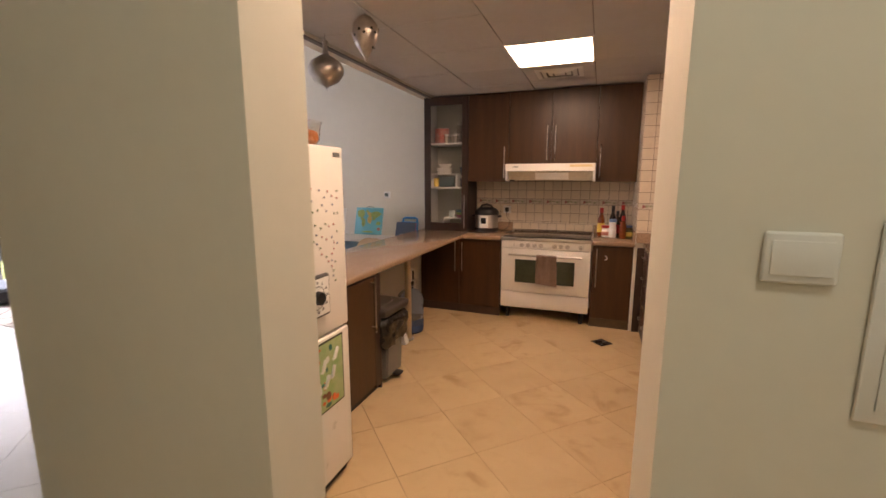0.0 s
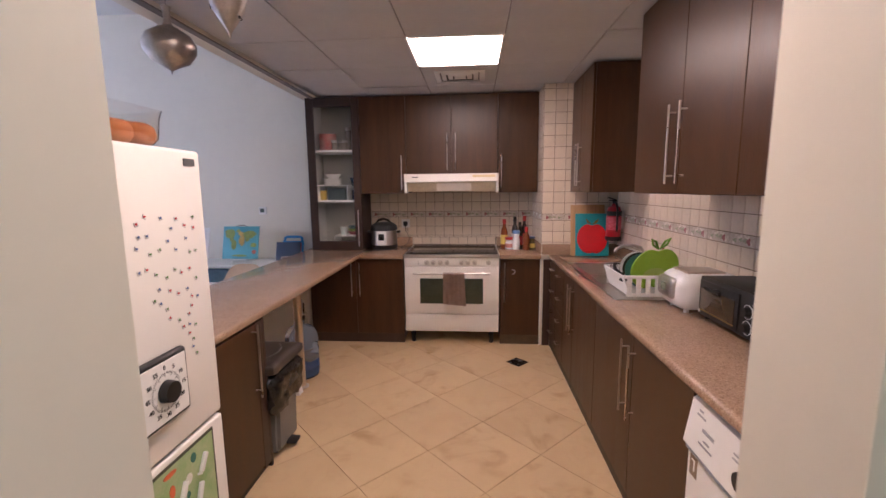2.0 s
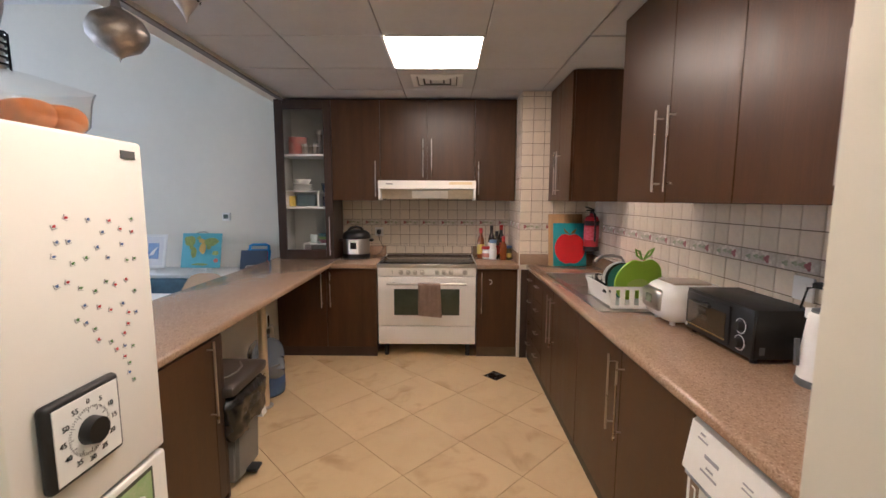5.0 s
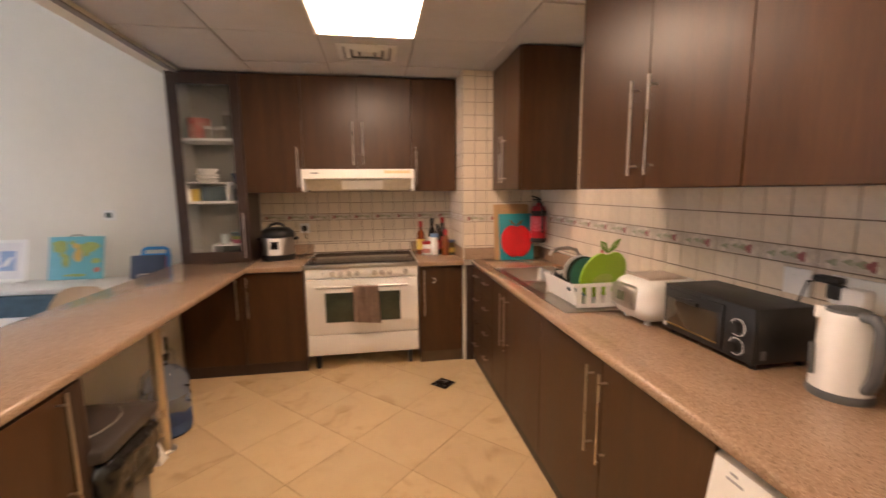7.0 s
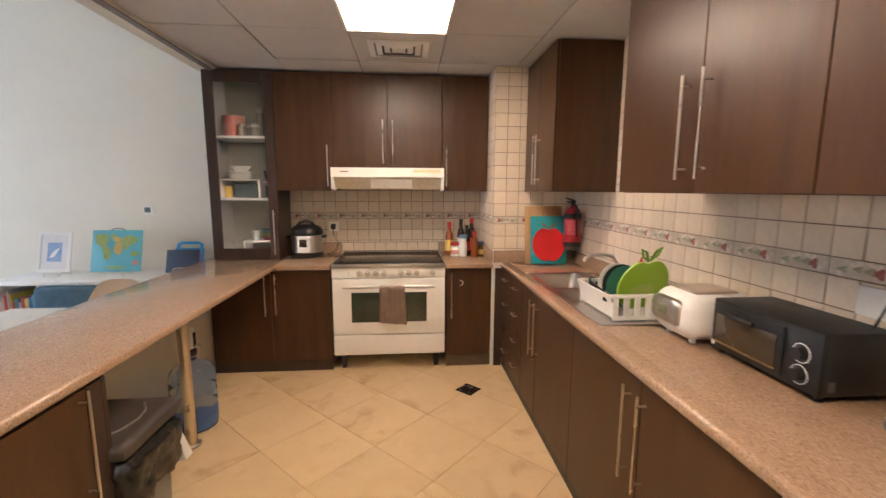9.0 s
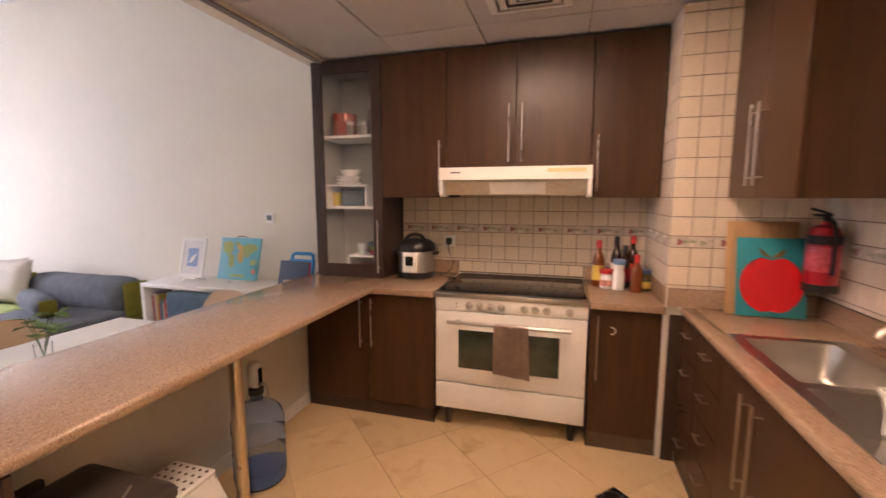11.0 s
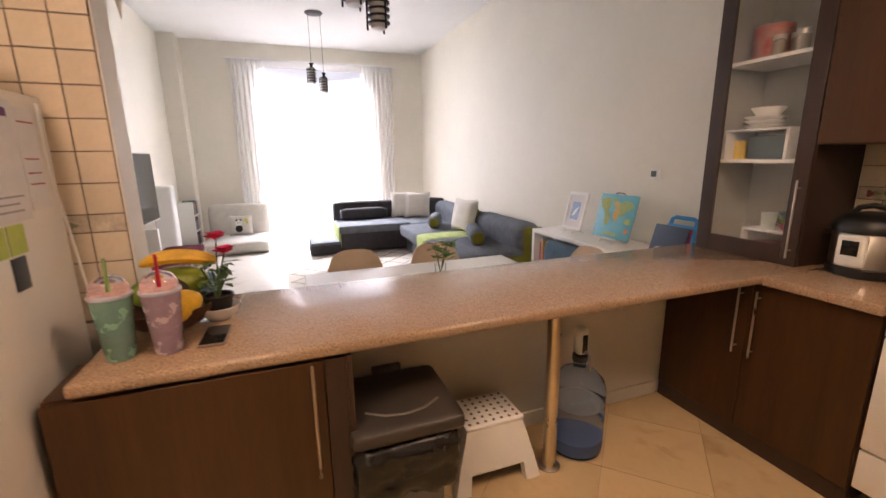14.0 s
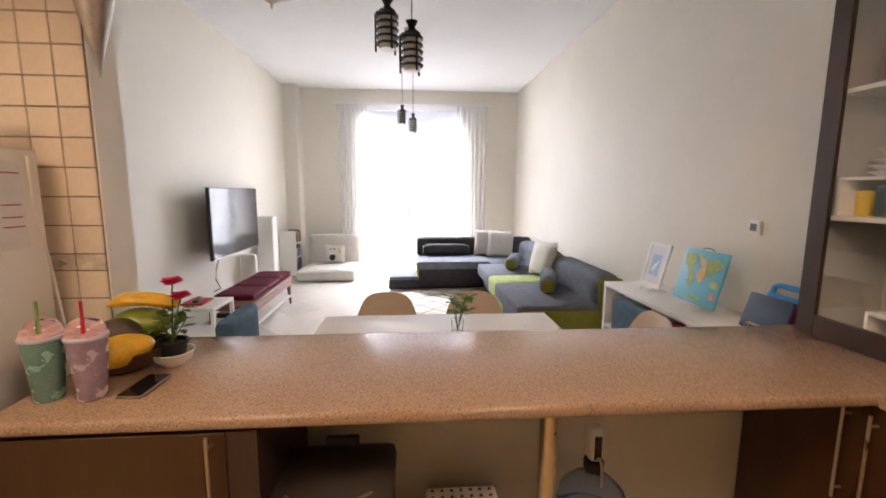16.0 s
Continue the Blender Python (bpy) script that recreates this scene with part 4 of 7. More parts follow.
DKGL = mat("dark_brown_glass", (0.03, 0.012, 0.006), 0.1, spec=0.6)
REDL = mat("red_label", (0.45, 0.02, 0.015), 0.45)
YELL = mat("yellow_label", (0.7, 0.5, 0.08), 0.5)
OIL = mat("amber_sauce", (0.20, 0.05, 0.012), 0.15, spec=0.6)
bottle(0.035, 6.63, 0.30, 0.036, OIL, REDL, YELL, "amber sauce bottle with a red cap")
bottle(0.15, 6.70, 0.32, 0.034, DKGL, BLACKP, SHEET, "dark glass bottle with a pale label")
bottle(0.195, 6.63, 0.27, 0.030, DKGL, BLACKP, REDL, "dark bottle with a red label")
bottle(0.245, 6.68, 0.33, 0.036, DKGL, REDL, REDL, "tall dark bottle with a red neck")
bottle(0.245, 6.50, 0.23, 0.034, OIL, REDL, None, "small brown sauce bottle with red cap")
bottle(0.15, 6.55, 0.19, 0.036, WHITEP, mat("blue_cap", (0.15, 0.28, 0.5), 0.4), SHEET, "white plastic bottle with a blue cap", 0.9, 0.03)
bottle(0.085, 6.58, 0.12, 0.04, SHEET, REDL, mat("pink_label", (0.6, 0.25, 0.2), 0.5), "squat jar with a red lid", 0.98, 0.025)
bottle(0.30, 6.56, 0.13, 0.036, mat("olive_jar", (0.12, 0.10, 0.04), 0.2), mat("navy_lid", (0.05, 0.09, 0.2), 0.4), YELL, "small jar with a dark blue lid", 0.98, 0.02)

# chopping boards and the fire extinguisher
single("wooden_board", box(-0.15, -0.009, 0, 0.15, 0.009, 0.46, 0.006), mat("bamboo", (0.48, 0.28, 0.12), 0.5, vary=0.25, scale=6, stretch=(6, 6, 0.6)), "large bamboo chopping board leaning on tiles", "chopping board", pose(0.745, 6.12, CT + 0.001, -7, 0, 0))
ab = thing("apple_board", "turquoise chopping board with a red apple", "chopping board", 0.775, 6.085, CT + 0.004)
ab.matrix_world = pose(0.775, 6.085, CT + 0.004, -8, 0, 0)
part("board", box(-0.145, -0.006, 0, 0.145, 0.006, 0.38, 0.004), mat("turquoise_plastic", (0.02, 0.27, 0.32), 0.4), ab)


def apple_outline(w, h, n=40):
    out = []
    for k in range(n):
        a = 2 * math.pi * k / n
        r = 1 + 0.05 * math.cos(2 * a) - 0.16 * math.exp(-((a - math.pi / 2) / 0.28) ** 2) - 0.10 * math.exp(-((a - 1.5 * math.pi) / 0.25) ** 2)
        out.append((w * r * math.cos(a), h * r * math.sin(a)))
    return out


ap = part("apple", prism(bmesh.new(), [(x, z + 0.155) for x, z in apple_outline(0.126, 0.148)], -0.0085, -0.006, "y"), mat("apple_red", (0.62, 0.012, 0.015), 0.4, vary=0.08), ab, "red apple shape")
part("leaf", prism(prism(bmesh.new(), [(0.0, 0.28), (0.03, 0.315), (0.06, 0.33), (0.045, 0.295)], -0.009, -0.006, "y"), [(0.0, 0.28), (-0.03, 0.315), (-0.055, 0.335), (-0.045, 0.30)], -0.009, -0.006, "y"), mat("leaf_brown", (0.16, 0.10, 0.02), 0.5), ab)
ex = thing("fire_extinguisher", "red fire extinguisher with black sleeve on the wall", "extinguisher", 0.938, 6.045, 1.03)
part("cylinder", lathe(bmesh.new(), [(0.055, 0), (0.062, 0.01), (0.062, 0.245), (0.05, 0.285), (0.022, 0.30), (0.02, 0.315)], 28), mat("signal_red", (0.40, 0.006, 0.016), 0.3), ex)
part("label_band", lathe(bmesh.new(), [(0.0625, 0.09), (0.0632, 0.092), (0.0632, 0.20), (0.0625, 0.202)], 28), mat("red_white_print", (0.5, 0.10, 0.13), 0.4, vary=0.4, scale=60, second=(0.4, 0.02, 0.03)), ex)
part("sleeve", lathe(bmesh.new(), [(0.0625, 0.212), (0.0635, 0.214), (0.0635, 0.25), (0.0625, 0.252)], 28), BLACKP, ex, "black strap")
part("base_boot", lathe(bmesh.new(), [(0.064, -0.004), (0.065, 0.0), (0.065, 0.03), (0.063, 0.032)], 28), BLACKP, ex)
part("valve", bx(cyl(bmesh.new(), (0, 0, 0.315), (0, 0, 0.335), 0.016), -0.05, -0.008, 0.335, 0.02, 0.008, 0.347, 0.003), BLACKP, ex)
part("lever", tube(bmesh.new(), [(0.015, 0, 0.345), (-0.02, 0, 0.358), (-0.06, 0, 0.37)], 0.006, 8), BLACKP, ex)
part("hose", tube(bmesh.new(), [(0.0, -0.02, 0.325), (0.0, -0.06, 0.31), (0.005, -0.075, 0.25), (0.005, -0.074, 0.08)], 0.009, 8), BLACKP, ex)
part("bracket", box(0.06, -0.02, 0.10, 0.088, 0.02, 0.25), STEEL, ex)

# dish rack
dr = thing("dish_rack", "white plastic dish rack with plates and a green board", "dish rack", 0.70, 4.80, CT + 0.010)
bm = bmesh.new()
t = 0.004
prof = [(-0.155, 0.11), (-0.12, 0.0), (0.12, 0.0), (0.155, 0.11)]
prism(bm, [(-0.16, 0.115), (-0.122, 0.0), (-0.117, 0.004), (-0.154, 0.115)], -0.17, 0.17, "y")
prism(bm, [(0.16, 0.115), (0.154, 0.115), (0.117, 0.004), (0.122, 0.0)], -0.17, 0.17, "y")
bx(bm, -0.12, -0.17, 0, 0.12, 0.17, 0.004)
part("basket", bm, WHITEP, dr)
for s in (-1, 1):
    for k in range(6):
        x = -0.125 + k * 0.05
        part("slat", box(x - 0.013, s * 0.172 - 0.003, 0.0, x + 0.013, s * 0.172 + 0.003, 0.10), WHITEP, dr)
    part("end_rail", box(-0.158, s * 0.172 - 0.006, 0.10, 0.158, s * 0.172 + 0.006, 0.118, 0.004), WHITEP, dr)
    part("end_sill", box(-0.12, s * 0.172 - 0.004, 0, 0.12, s * 0.172 + 0.004, 0.02), WHITEP, dr)
for k, (yy, m, h) in enumerate(((0.10, SHEET, 0.20), (0.06, BLACKP, 0.20), (0.02, mat("teal_plate", (0.04, 0.16, 0.16), 0.35), 0.21))):
    pl = single("plate", lathe(bmesh.new(), [(0.0, 0.0), (0.05, 0.0), (0.10, 0.012), (0.10, 0.016), (0.05, 0.005), (0.0, 0.004)], 30), m, "plate standing in the dish rack", "plate", pose(0.70, 4.80 + yy - 0.03, CT + 0.125, 82, 0, 0), "plates in the rack")
gb = thing("green_apple_board", "lime green apple-shaped chopping board", "chopping board", 0.72, 4.70, CT + 0.02)
gb.matrix_world = pose(0.72, 4.71, CT + 0.03, 12, 0, 18)
LIMEP = mat("lime_plastic", (0.30, 0.52, 0.02), 0.35, vary=0.08)
part("board", prism(bmesh.new(), [(x, z + 0.13) for x, z in apple_outline(0.145, 0.13)], -0.004, 0.004, "y"), LIMEP, gb)
bm = bmesh.new()
for s in (-1, 1):
    tube(bm, [(s * 0.005, 0, 0.245), (s * 0.03, 0, 0.29), (s * 0.06, 0, 0.305), (s * 0.045, 0, 0.27), (s * 0.012, 0, 0.25)], 0.006, 6)
part("leaf_handle", bm, mat("dark_lime", (0.16, 0.30, 0.02), 0.4), gb)
part("core_print", prism(bmesh.new(), [(0.07 * math.cos(a), 0.10 + 0.035 * math.sin(a)) for a in [2 * math.pi * k / 16 for k in range(16)]], -0.0046, -0.004, "y"), mat("pale_lime", (0.40, 0.52, 0.10), 0.4), gb)
single("frying_pan", bx(lathe(bmesh.new(), [(0.0, 0), (0.09, 0.0), (0.11, 0.04), (0.107, 0.04), (0.088, 0.005), (0.0, 0.004)], 28), -0.26, -0.012, 0.03, -0.10, 0.012, 0.045, 0.005), BLACKP, "black pan lying in the rack", "pan", pose(0.66, 4.90, CT + 0.06, 25, 0, 60))
single("drinking_glass", lathe(bmesh.new(), [(0.028, 0), (0.036, 0.11), (0.033, 0.11), (0.026, 0.006), (0.0, 0.005)]), GLASS, "clear glass upside down in the rack", "glass", pose(0.60, 4.92, CT + 0.02, 0, 0, 0))
so = thing("soap_bottle", "clear dish-soap bottle with a red cap", "bottle", 0.93, 5.05, CT + 0.006)
part("bottle", lathe(bmesh.new(), [(0.03, 0), (0.034, 0.01), (0.034, 0.12), (0.02, 0.16), (0.014, 0.17)]), mat("milky_plastic", (0.72, 0.68, 0.66), 0.25), so)
part("cap", lathe(bmesh.new(), [(0.016, 0.17), (0.016, 0.19), (0.006, 0.20), (0.006, 0.215)]), REDL, so)
sp = thing("dish_sponge", "yellow sponge on the sink edge", "sponge", 0.86, 5.12, CT + 0.006)
part("foam", box(-0.03, -0.045, 0, 0.03, 0.045, 0.025, 0.005), YELL, sp)
single("dish_brush", tube(bmesh.new(), [(0, 0, 0), (0.0, 0.05, 0.02), (0, 0.12, 0.045)], 0.012, 10), WHITEP, "white dish brush lying by the sink", "brush", pose(0.79, 5.02, CT + 0.017))

# rice cooker
rc = thing("rice_cooker", "cream and silver rice cooker with a display", "rice cooker", 0.855, 4.44, CT, 0)
part("body", soft(bmesh.new(), -0.165, -0.13, 0.012, 0.145, 0.13, 0.195, 0.42, 10, 0.0), WHITEP, rc)
part("front_panel", soft(bmesh.new(), -0.180, -0.08, 0.06, -0.11, 0.095, 0.165, 0.4, 6, 0.0), STEEL, rc, "silver control panel")
part("display", box(-0.1835, -0.02, 0.095, -0.176, 0.035, 0.135, 0.003), mat("lcd", (0.16, 0.18, 0.12), 0.2), rc)
part("lid_plate", soft(bmesh.new(), -0.11, -0.08, 0.165, 0.07, 0.08, 0.203, 0.3, 6, 0.0), mat("silver_lid", (0.55, 0.45, 0.36), 0.3, 0.6), rc)
for x in (-0.1, 0.1):
    for y in (-0.07, 0.07):
        part("foot", cyl(bmesh.new(), (x, y, 0), (x, y, 0.03), 0.012), WHITEP, rc)

# toaster oven
to = thing("toaster_oven", "black toaster oven with a glass door", "toaster oven", 0.775, 4.095, CT, 0)
to.scale = (0.97, 0.94, 0.97)
bm = box(0.012, -0.215, 0.018, 0.235, 0.215, 0.205, 0.006)
part("shell", bm, BLACKP, to)
part("fascia", box(0.0, -0.215, 0.018, 0.011, 0.215, 0.205, 0.004), BLACKP, to)
dd = part("door", box(-0.008, -0.095, 0.03, -0.0005, 0.205, 0.19, 0.003), BLACKP, to)
part("window", box(-0.0115, -0.075, 0.05, -0.0085, 0.185, 0.155, 0.001), mat("smoky_glass", (0.05, 0.036, 0.02), 0.08, spec=0.7), dd, "smoky glass window")
part("door_handle", bx(cyl(bmesh.new(), (-0.03, 0.0, 0.165), (-0.03, 0.11, 0.165), 0.008, n=10), -0.03, 0.04, 0.16, -0.006, 0.07, 0.172, 0.003), BLACKP, dd)
part("trim_bar", box(-0.012, -0.075, 0.046, -0.0085, 0.185, 0.052), mat("brass_rack", (0.45, 0.33, 0.12), 0.3, 0.9), dd)
for z in (0.13, 0.065):
    part("knob", cyl(cyl(bmesh.new(), (0, -0.155, z), (-0.004, -0.155, z), 0.030), (-0.004, -0.155, z), (-0.024, -0.155, z), 0.021, 0.018), BLACKP, to)
    part("dial_ring", lathe(bmesh.new(), [(0.0275, 0.0), (0.0275, 0.0052), (0.0295, 0.0052), (0.0295, 0.0)]), SHEET, to).matrix_local = pose(-0.0001, -0.155, z, 0, -90, 0)
part("badge", cyl(bmesh.new(), (-0.008, 0.195, 0.04), (-0.0095, 0.195, 0.04), 0.009), SHEET, to)
part("rating_sticker", box(0.03, -0.2165, 0.035, 0.05, -0.215, 0.065), GREYP, to)
for x in (0.03, 0.21):
    for y in (-0.19, 0.19):
        part("foot", cyl(bmesh.new(), (x, y, 0), (x, y, 0.02), 0.012), BLACKP, to)

# kettle
ke = thing("electric_kettle", "white and grey cordless electric kettle", "kettle", 0.885, 3.725, CT, 0)
DKG = mat("slate_plastic", (0.10, 0.105, 0.11), 0.4)
part("base", lathe(bmesh.new(), [(0.082, 0), (0.084, 0.006), (0.082, 0.018), (0.078, 0.024)]), DKG, ke)
part("jug", lathe(bmesh.new(), [(0.078, 0.025), (0.078, 0.06), (0.066, 0.20), (0.060, 0.255), (0.055, 0.262)], 32), WHITEP, ke)
part("lid", lathe(bmesh.new(), [(0.056, 0.258), (0.052, 0.27), (0.03, 0.276), (0.0, 0.277)]), DKG, ke)
part("spout", prism(bmesh.new(), [(-0.018, 0.085), (0.018, 0.085), (0.0, 0.04)], 0.225, 0.262), WHITEP, ke)
part("handle", tube(bmesh.new(), [(-0.015, -0.05, 0.262), (-0.02, -0.085, 0.262), (-0.022, -0.105, 0.235), (-0.022, -0.106, 0.15), (-0.02, -0.10, 0.09), (-0.015, -0.085, 0.055), (-0.01, -0.07, 0.05)], 0.017, 12), DKG, ke)
ke.scale = (0.88, 0.88, 0.9)
part("water_gauge", box(-0.0815, 0.022, 0.07, -0.066, 0.034, 0.17, 0.003), DKG, ke).matrix_local = pose(0, 0, 0, 0, -4, 0)
# long toaster
tr = thing("bread_toaster", "white long-slot toaster with a black base", "toaster", 0.955, 3.40, CT, 0)
part("base", box(-0.058, -0.205, 0, 0.058, 0.205, 0.02, 0.006), BLACKP, tr)
part("shell", box(-0.062, -0.21, 0.021, 0.06, 0.21, 0.19, 0.03, 4), WHITEP, tr)
part("slot_plate", box(-0.03, -0.17, 0.1895, 0.03, 0.17, 0.194, 0.001), STEEL, tr)
# raised black strip, coloured as the shaded opening; the plate is solid
part("slot", box(-0.013, -0.155, 0.1942, 0.013, 0.155, 0.1955), BLACKP, tr)
part("badge", box(-0.0635, -0.02, 0.045, -0.062, 0.03, 0.06), STEEL, tr)
part("lever", box(-0.064, -0.15, 0.075, -0.062, -0.11, 0.10, 0.0005), BLACKP, tr)
# wall sockets over the worktop
for y in (3.98, 3.80):
    s2 = thing("wall_socket", "white double socket plate on tiles", "socket", XE - 0.012, y, 1.135, group="sockets over the worktop")
    part("plate", box(-0.010, -0.045 if y > 3.9 else -0.075, -0.045, 0, 0.045 if y > 3.9 else 0.075, 0.045, 0.004), WHITEP, s2)
    if y > 3.9:
        part("rocker", box(-0.013, -0.018, -0.022, -0.0105, 0.018, 0.022, 0.001), WHITEP, s2)
    else:
        part("plug", box(-0.045, 0.02, -0.025, -0.0105, 0.06, 0.02, 0.008), BLACKP, s2)
        part("plug", box(-0.05, 0.025, 0.0205, -0.0105, 0.10, 0.042, 0.008), BLACKP, s2)
        part("adapter", box(-0.05, -0.05, -0.045, -0.0105, 0.015, 0.02, 0.008), WHITEP, s2)
        part("cable", tube(bmesh.new(), [(-0.03, 0.06, 0.03), (-0.06, 0.10, 0.02), (-0.05, 0.13, -0.05), (-0.035, 0.16, -0.11)], 0.004, 8), BLACKP, s2)
        part("cable", tube(bmesh.new(), [(-0.03, -0.02, -0.04), (-0.035, -0.03, -0.15), (-0.045, -0.03, -0.25)], 0.004, 8), BLACKP, s2)

# ---- breakfast counter things ----


def tumbler(x, y, body, straw, label):
    c = thing("tumbler", label, "cup", x, y, CT, group="party tumblers")
    c.scale = (1.1, 1.1, 1.06)
    part("cup", lathe(bmesh.new(), [(0.03, 0.0), (0.032, 0.004), (0.045, 0.165), (0.045, 0.17), (0.038, 0.17), (0.028, 0.012), (0.0, 0.01)], 30), body, c)
    part("lid_ring", lathe(bmesh.new(), [(0.045, 0.17), (0.048, 0.172), (0.048, 0.178), (0.044, 0.18)], 30), mat("lilac_rim", (0.42, 0.42, 0.52), 0.3), c)
    dm = part("dome_lid", lathe(bmesh.new(), [(0.044, 0.179), (0.041, 0.20), (0.031, 0.218), (0.014, 0.227), (0.008, 0.228)], 30), GLASS, c, "clear dome lid")
    dm.visible_shadow = False
    part("confetti", soft(bmesh.new(), -0.036, -0.036, 0.165, 0.036, 0.036, 0.186, 0.4, 6, 0.006, 3), mat("pink_beads", (0.55, 0.33, 0.30), 0.6, vary=0.5, scale=80), c)
    part("straw", cyl(bmesh.new(), (0.006, 0.0, 0.10), (0.012, 0.004, 0.275), 0.004, n=10), straw, c)
    return c


def see_through(m, amount):
    m.node_tree.nodes["Principled BSDF"].inputs["Transmission Weight"].default_value = amount
    return m


tumbler(-1.50, 3.722, see_through(mat("green_print_plastic", (0.10, 0.30, 0.20), 0.25, vary=0.6, scale=25, second=(0.34, 0.46, 0.46)), 0.4), mat("green_straw", (0.18, 0.30, 0.08), 0.4), "green patterned tumbler with a dome lid")
tumbler(-1.50, 3.84, see_through(mat("lilac_print_plastic", (0.45, 0.36, 0.42), 0.25, vary=0.6, scale=25, second=(0.40, 0.26, 0.38)), 0.4), mat("red_straw", (0.45, 0.01, 0.03), 0.4), "lilac patterned tumbler with a red straw")
fb = thing("fruit_bowl", "brown woven fruit bowl on the counter", "bowl", -1.715, 3.80, CT)
part("bowl", lathe(bmesh.new(), [(0.06, 0), (0.10, 0.02), (0.132, 0.06), (0.138, 0.078), (0.131, 0.078), (0.095, 0.028), (0.0, 0.02)], 30), mat("brown_weave", (0.10, 0.045, 0.02), 0.6, vary=0.4, scale=40, bump=0.6, bump_scale=150), fb)


def fruit(name, label, c, size, material, rot=(0, 0, 0)):
    b = bmesh.new()
    bmesh.ops.create_uvsphere(b, u_segments=20, v_segments=14, radius=1)
    for v in b.verts:
        f = 1 - 0.18 * v.co.x
        v.co = Vector((v.co.x * size[0], v.co.y * size[1] * f, v.co.z * size[2] * f))
    return single(name, b, material, label, "fruit", pose(*c, *rot), "fruit in the bowl")


YEL = mat("ripe_yellow_skin", (0.72, 0.40, 0.015), 0.45, vary=0.2, scale=12, second=(0.5, 0.3, 0.02))
fruit("papaya", "yellow papaya in the bowl", (-1.64, 3.845, CT + 0.09), (0.09, 0.054, 0.05), YEL, (0, 0, 150))
fruit("mango", "green mango in the bowl", (-1.77, 3.82, CT + 0.135), (0.055, 0.095, 0.055), mat("green_skin", (0.20, 0.24, 0.02), 0.4, vary=0.3, scale=12), (0, 0, 8))
fruit("avocado", "dark ripe avocado in the bowl", (-1.70, 3.80, CT + 0.125), (0.07, 0.05, 0.05), mat("avocado_skin", (0.05, 0.03, 0.015), 0.5, vary=0.5, scale=50, bump=0.5, bump_scale=120), (0, 0, 80))
fruit("lime_fruit", "green lime in the bowl", (-1.745, 3.725, CT + 0.11), (0.046, 0.043, 0.043), mat("lime_skin", (0.13, 0.22, 0.02), 0.4, vary=0.3, scale=30))
bn = thing("banana_bunch", "bunch of ripe yellow bananas on the fruit", "banana", -1.775, 3.82, CT + 0.20)
bn.scale = (1.15, 1.15, 1.15)
for k in range(3):
    pts = [(0.012 * k - 0.012 + 0.02 * math.sin(q * 0.5), -0.085 + 0.19 * q / 8, 0.028 * math.sin(math.pi * (q + 1) / 9) - 0.006 * k * 0.5) for q in range(9)]
    b = bmesh.new()
    tube(b, pts, 0.016, 8)
    for v in b.verts:
        q = (v.co.y + 0.085) / 0.19
        mid = Vector((v.co.x, v.co.y, v.co.z))
        idx = min(8, max(0, round(q * 8)))
        c = Vector(pts[idx])
        v.co = c + (mid - c) * (0.35 if q < 0.03 or q > 0.97 else 1.0 if 0.15 < q < 0.85 else 0.8)
    part("banana", b, YEL, bn)
pb = thing("potted_flower", "small pink flower in a black pot", "potted plant", -1.725, 3.945, CT)
pb.scale = (1.22, 1.22, 1.15)
part("saucer_bowl", lathe(bmesh.new(), [(0.025, 0), (0.045, 0.02), (0.056, 0.045), (0.052, 0.045), (0.04, 0.022), (0.0, 0.012)]), WHITEP, pb, "small white bowl")
part("pot", lathe(bmesh.new(), [(0.028, 0.014), (0.038, 0.07), (0.041, 0.07), (0.041, 0.078), (0.036, 0.078), (0.034, 0.066), (0.0, 0.066)]), BLACKP, pb, "black plastic pot")
LEAF = mat("plant_leaf", (0.07, 0.13, 0.03), 0.5, vary=0.4, scale=20)
PETAL = mat("pink_petal", (0.68, 0.03, 0.12), 0.5, vary=0.2, scale=20)


def leaf(bm, p, d, w, up=0.3):
    """A folded leaf from p along d."""
    p, d = Vector(p), Vector(d)
    s = d.cross(Vector((0, 0, 1))).normalized() * w
    a, b, c = p + d * 0.45 + s + Vector((0, 0, up * w)), p + d * 0.45 - s + Vector((0, 0, up * w)), p + d
    m = p + d * 0.5
    v = [bm.verts.new(q) for q in (p, a, c, b, m)]
    bm.faces.new((v[0], v[1], v[4]))
    bm.faces.new((v[1], v[2], v[4]))
    bm.faces.new((v[2], v[3], v[4]))
    bm.faces.new((v[3], v[0], v[4]))


random.seed(12)
b, b2, b3 = bmesh.new(), bmesh.new(), bmesh.new()
for k in range(7):
    a = random.uniform(0, 6.28)
    top = Vector((0.03 * math.cos(a), 0.035 * math.sin(a), random.uniform(0.12, 0.17)))
    tube(b3, [(0, 0, 0.066), top * 0.6 + Vector((0, 0, 0.03)), top], 0.0018, 5)
    for q in range(5):
        c = random.uniform(0, 6.28)
        leaf(b, top * random.uniform(0.7, 1) + Vector((0, 0, 0.01)), Vector((math.cos(c), math.sin(c), random.uniform(-0.5, 0.4))) * random.uniform(0.03, 0.045), 0.011)
for c in ((0.0, 0.012, 0.245), (-0.005, 0.028, 0.20)):
    tube(b3, [(0, 0, 0.07), (c[0] * 0.5, c[1] * 0.5, 0.15), c], 0.002, 5)
    for k in range(12):
        a = k * 2.4
        leaf(b2, Vector(c), Vector((math.cos(a), math.sin(a), 0.2 + 0.08 * k)).normalized() * 0.034, 0.016, 0.6)
part("stem", b3, LEAF, pb)
part("leaves", b, LEAF, pb, smooth=False)
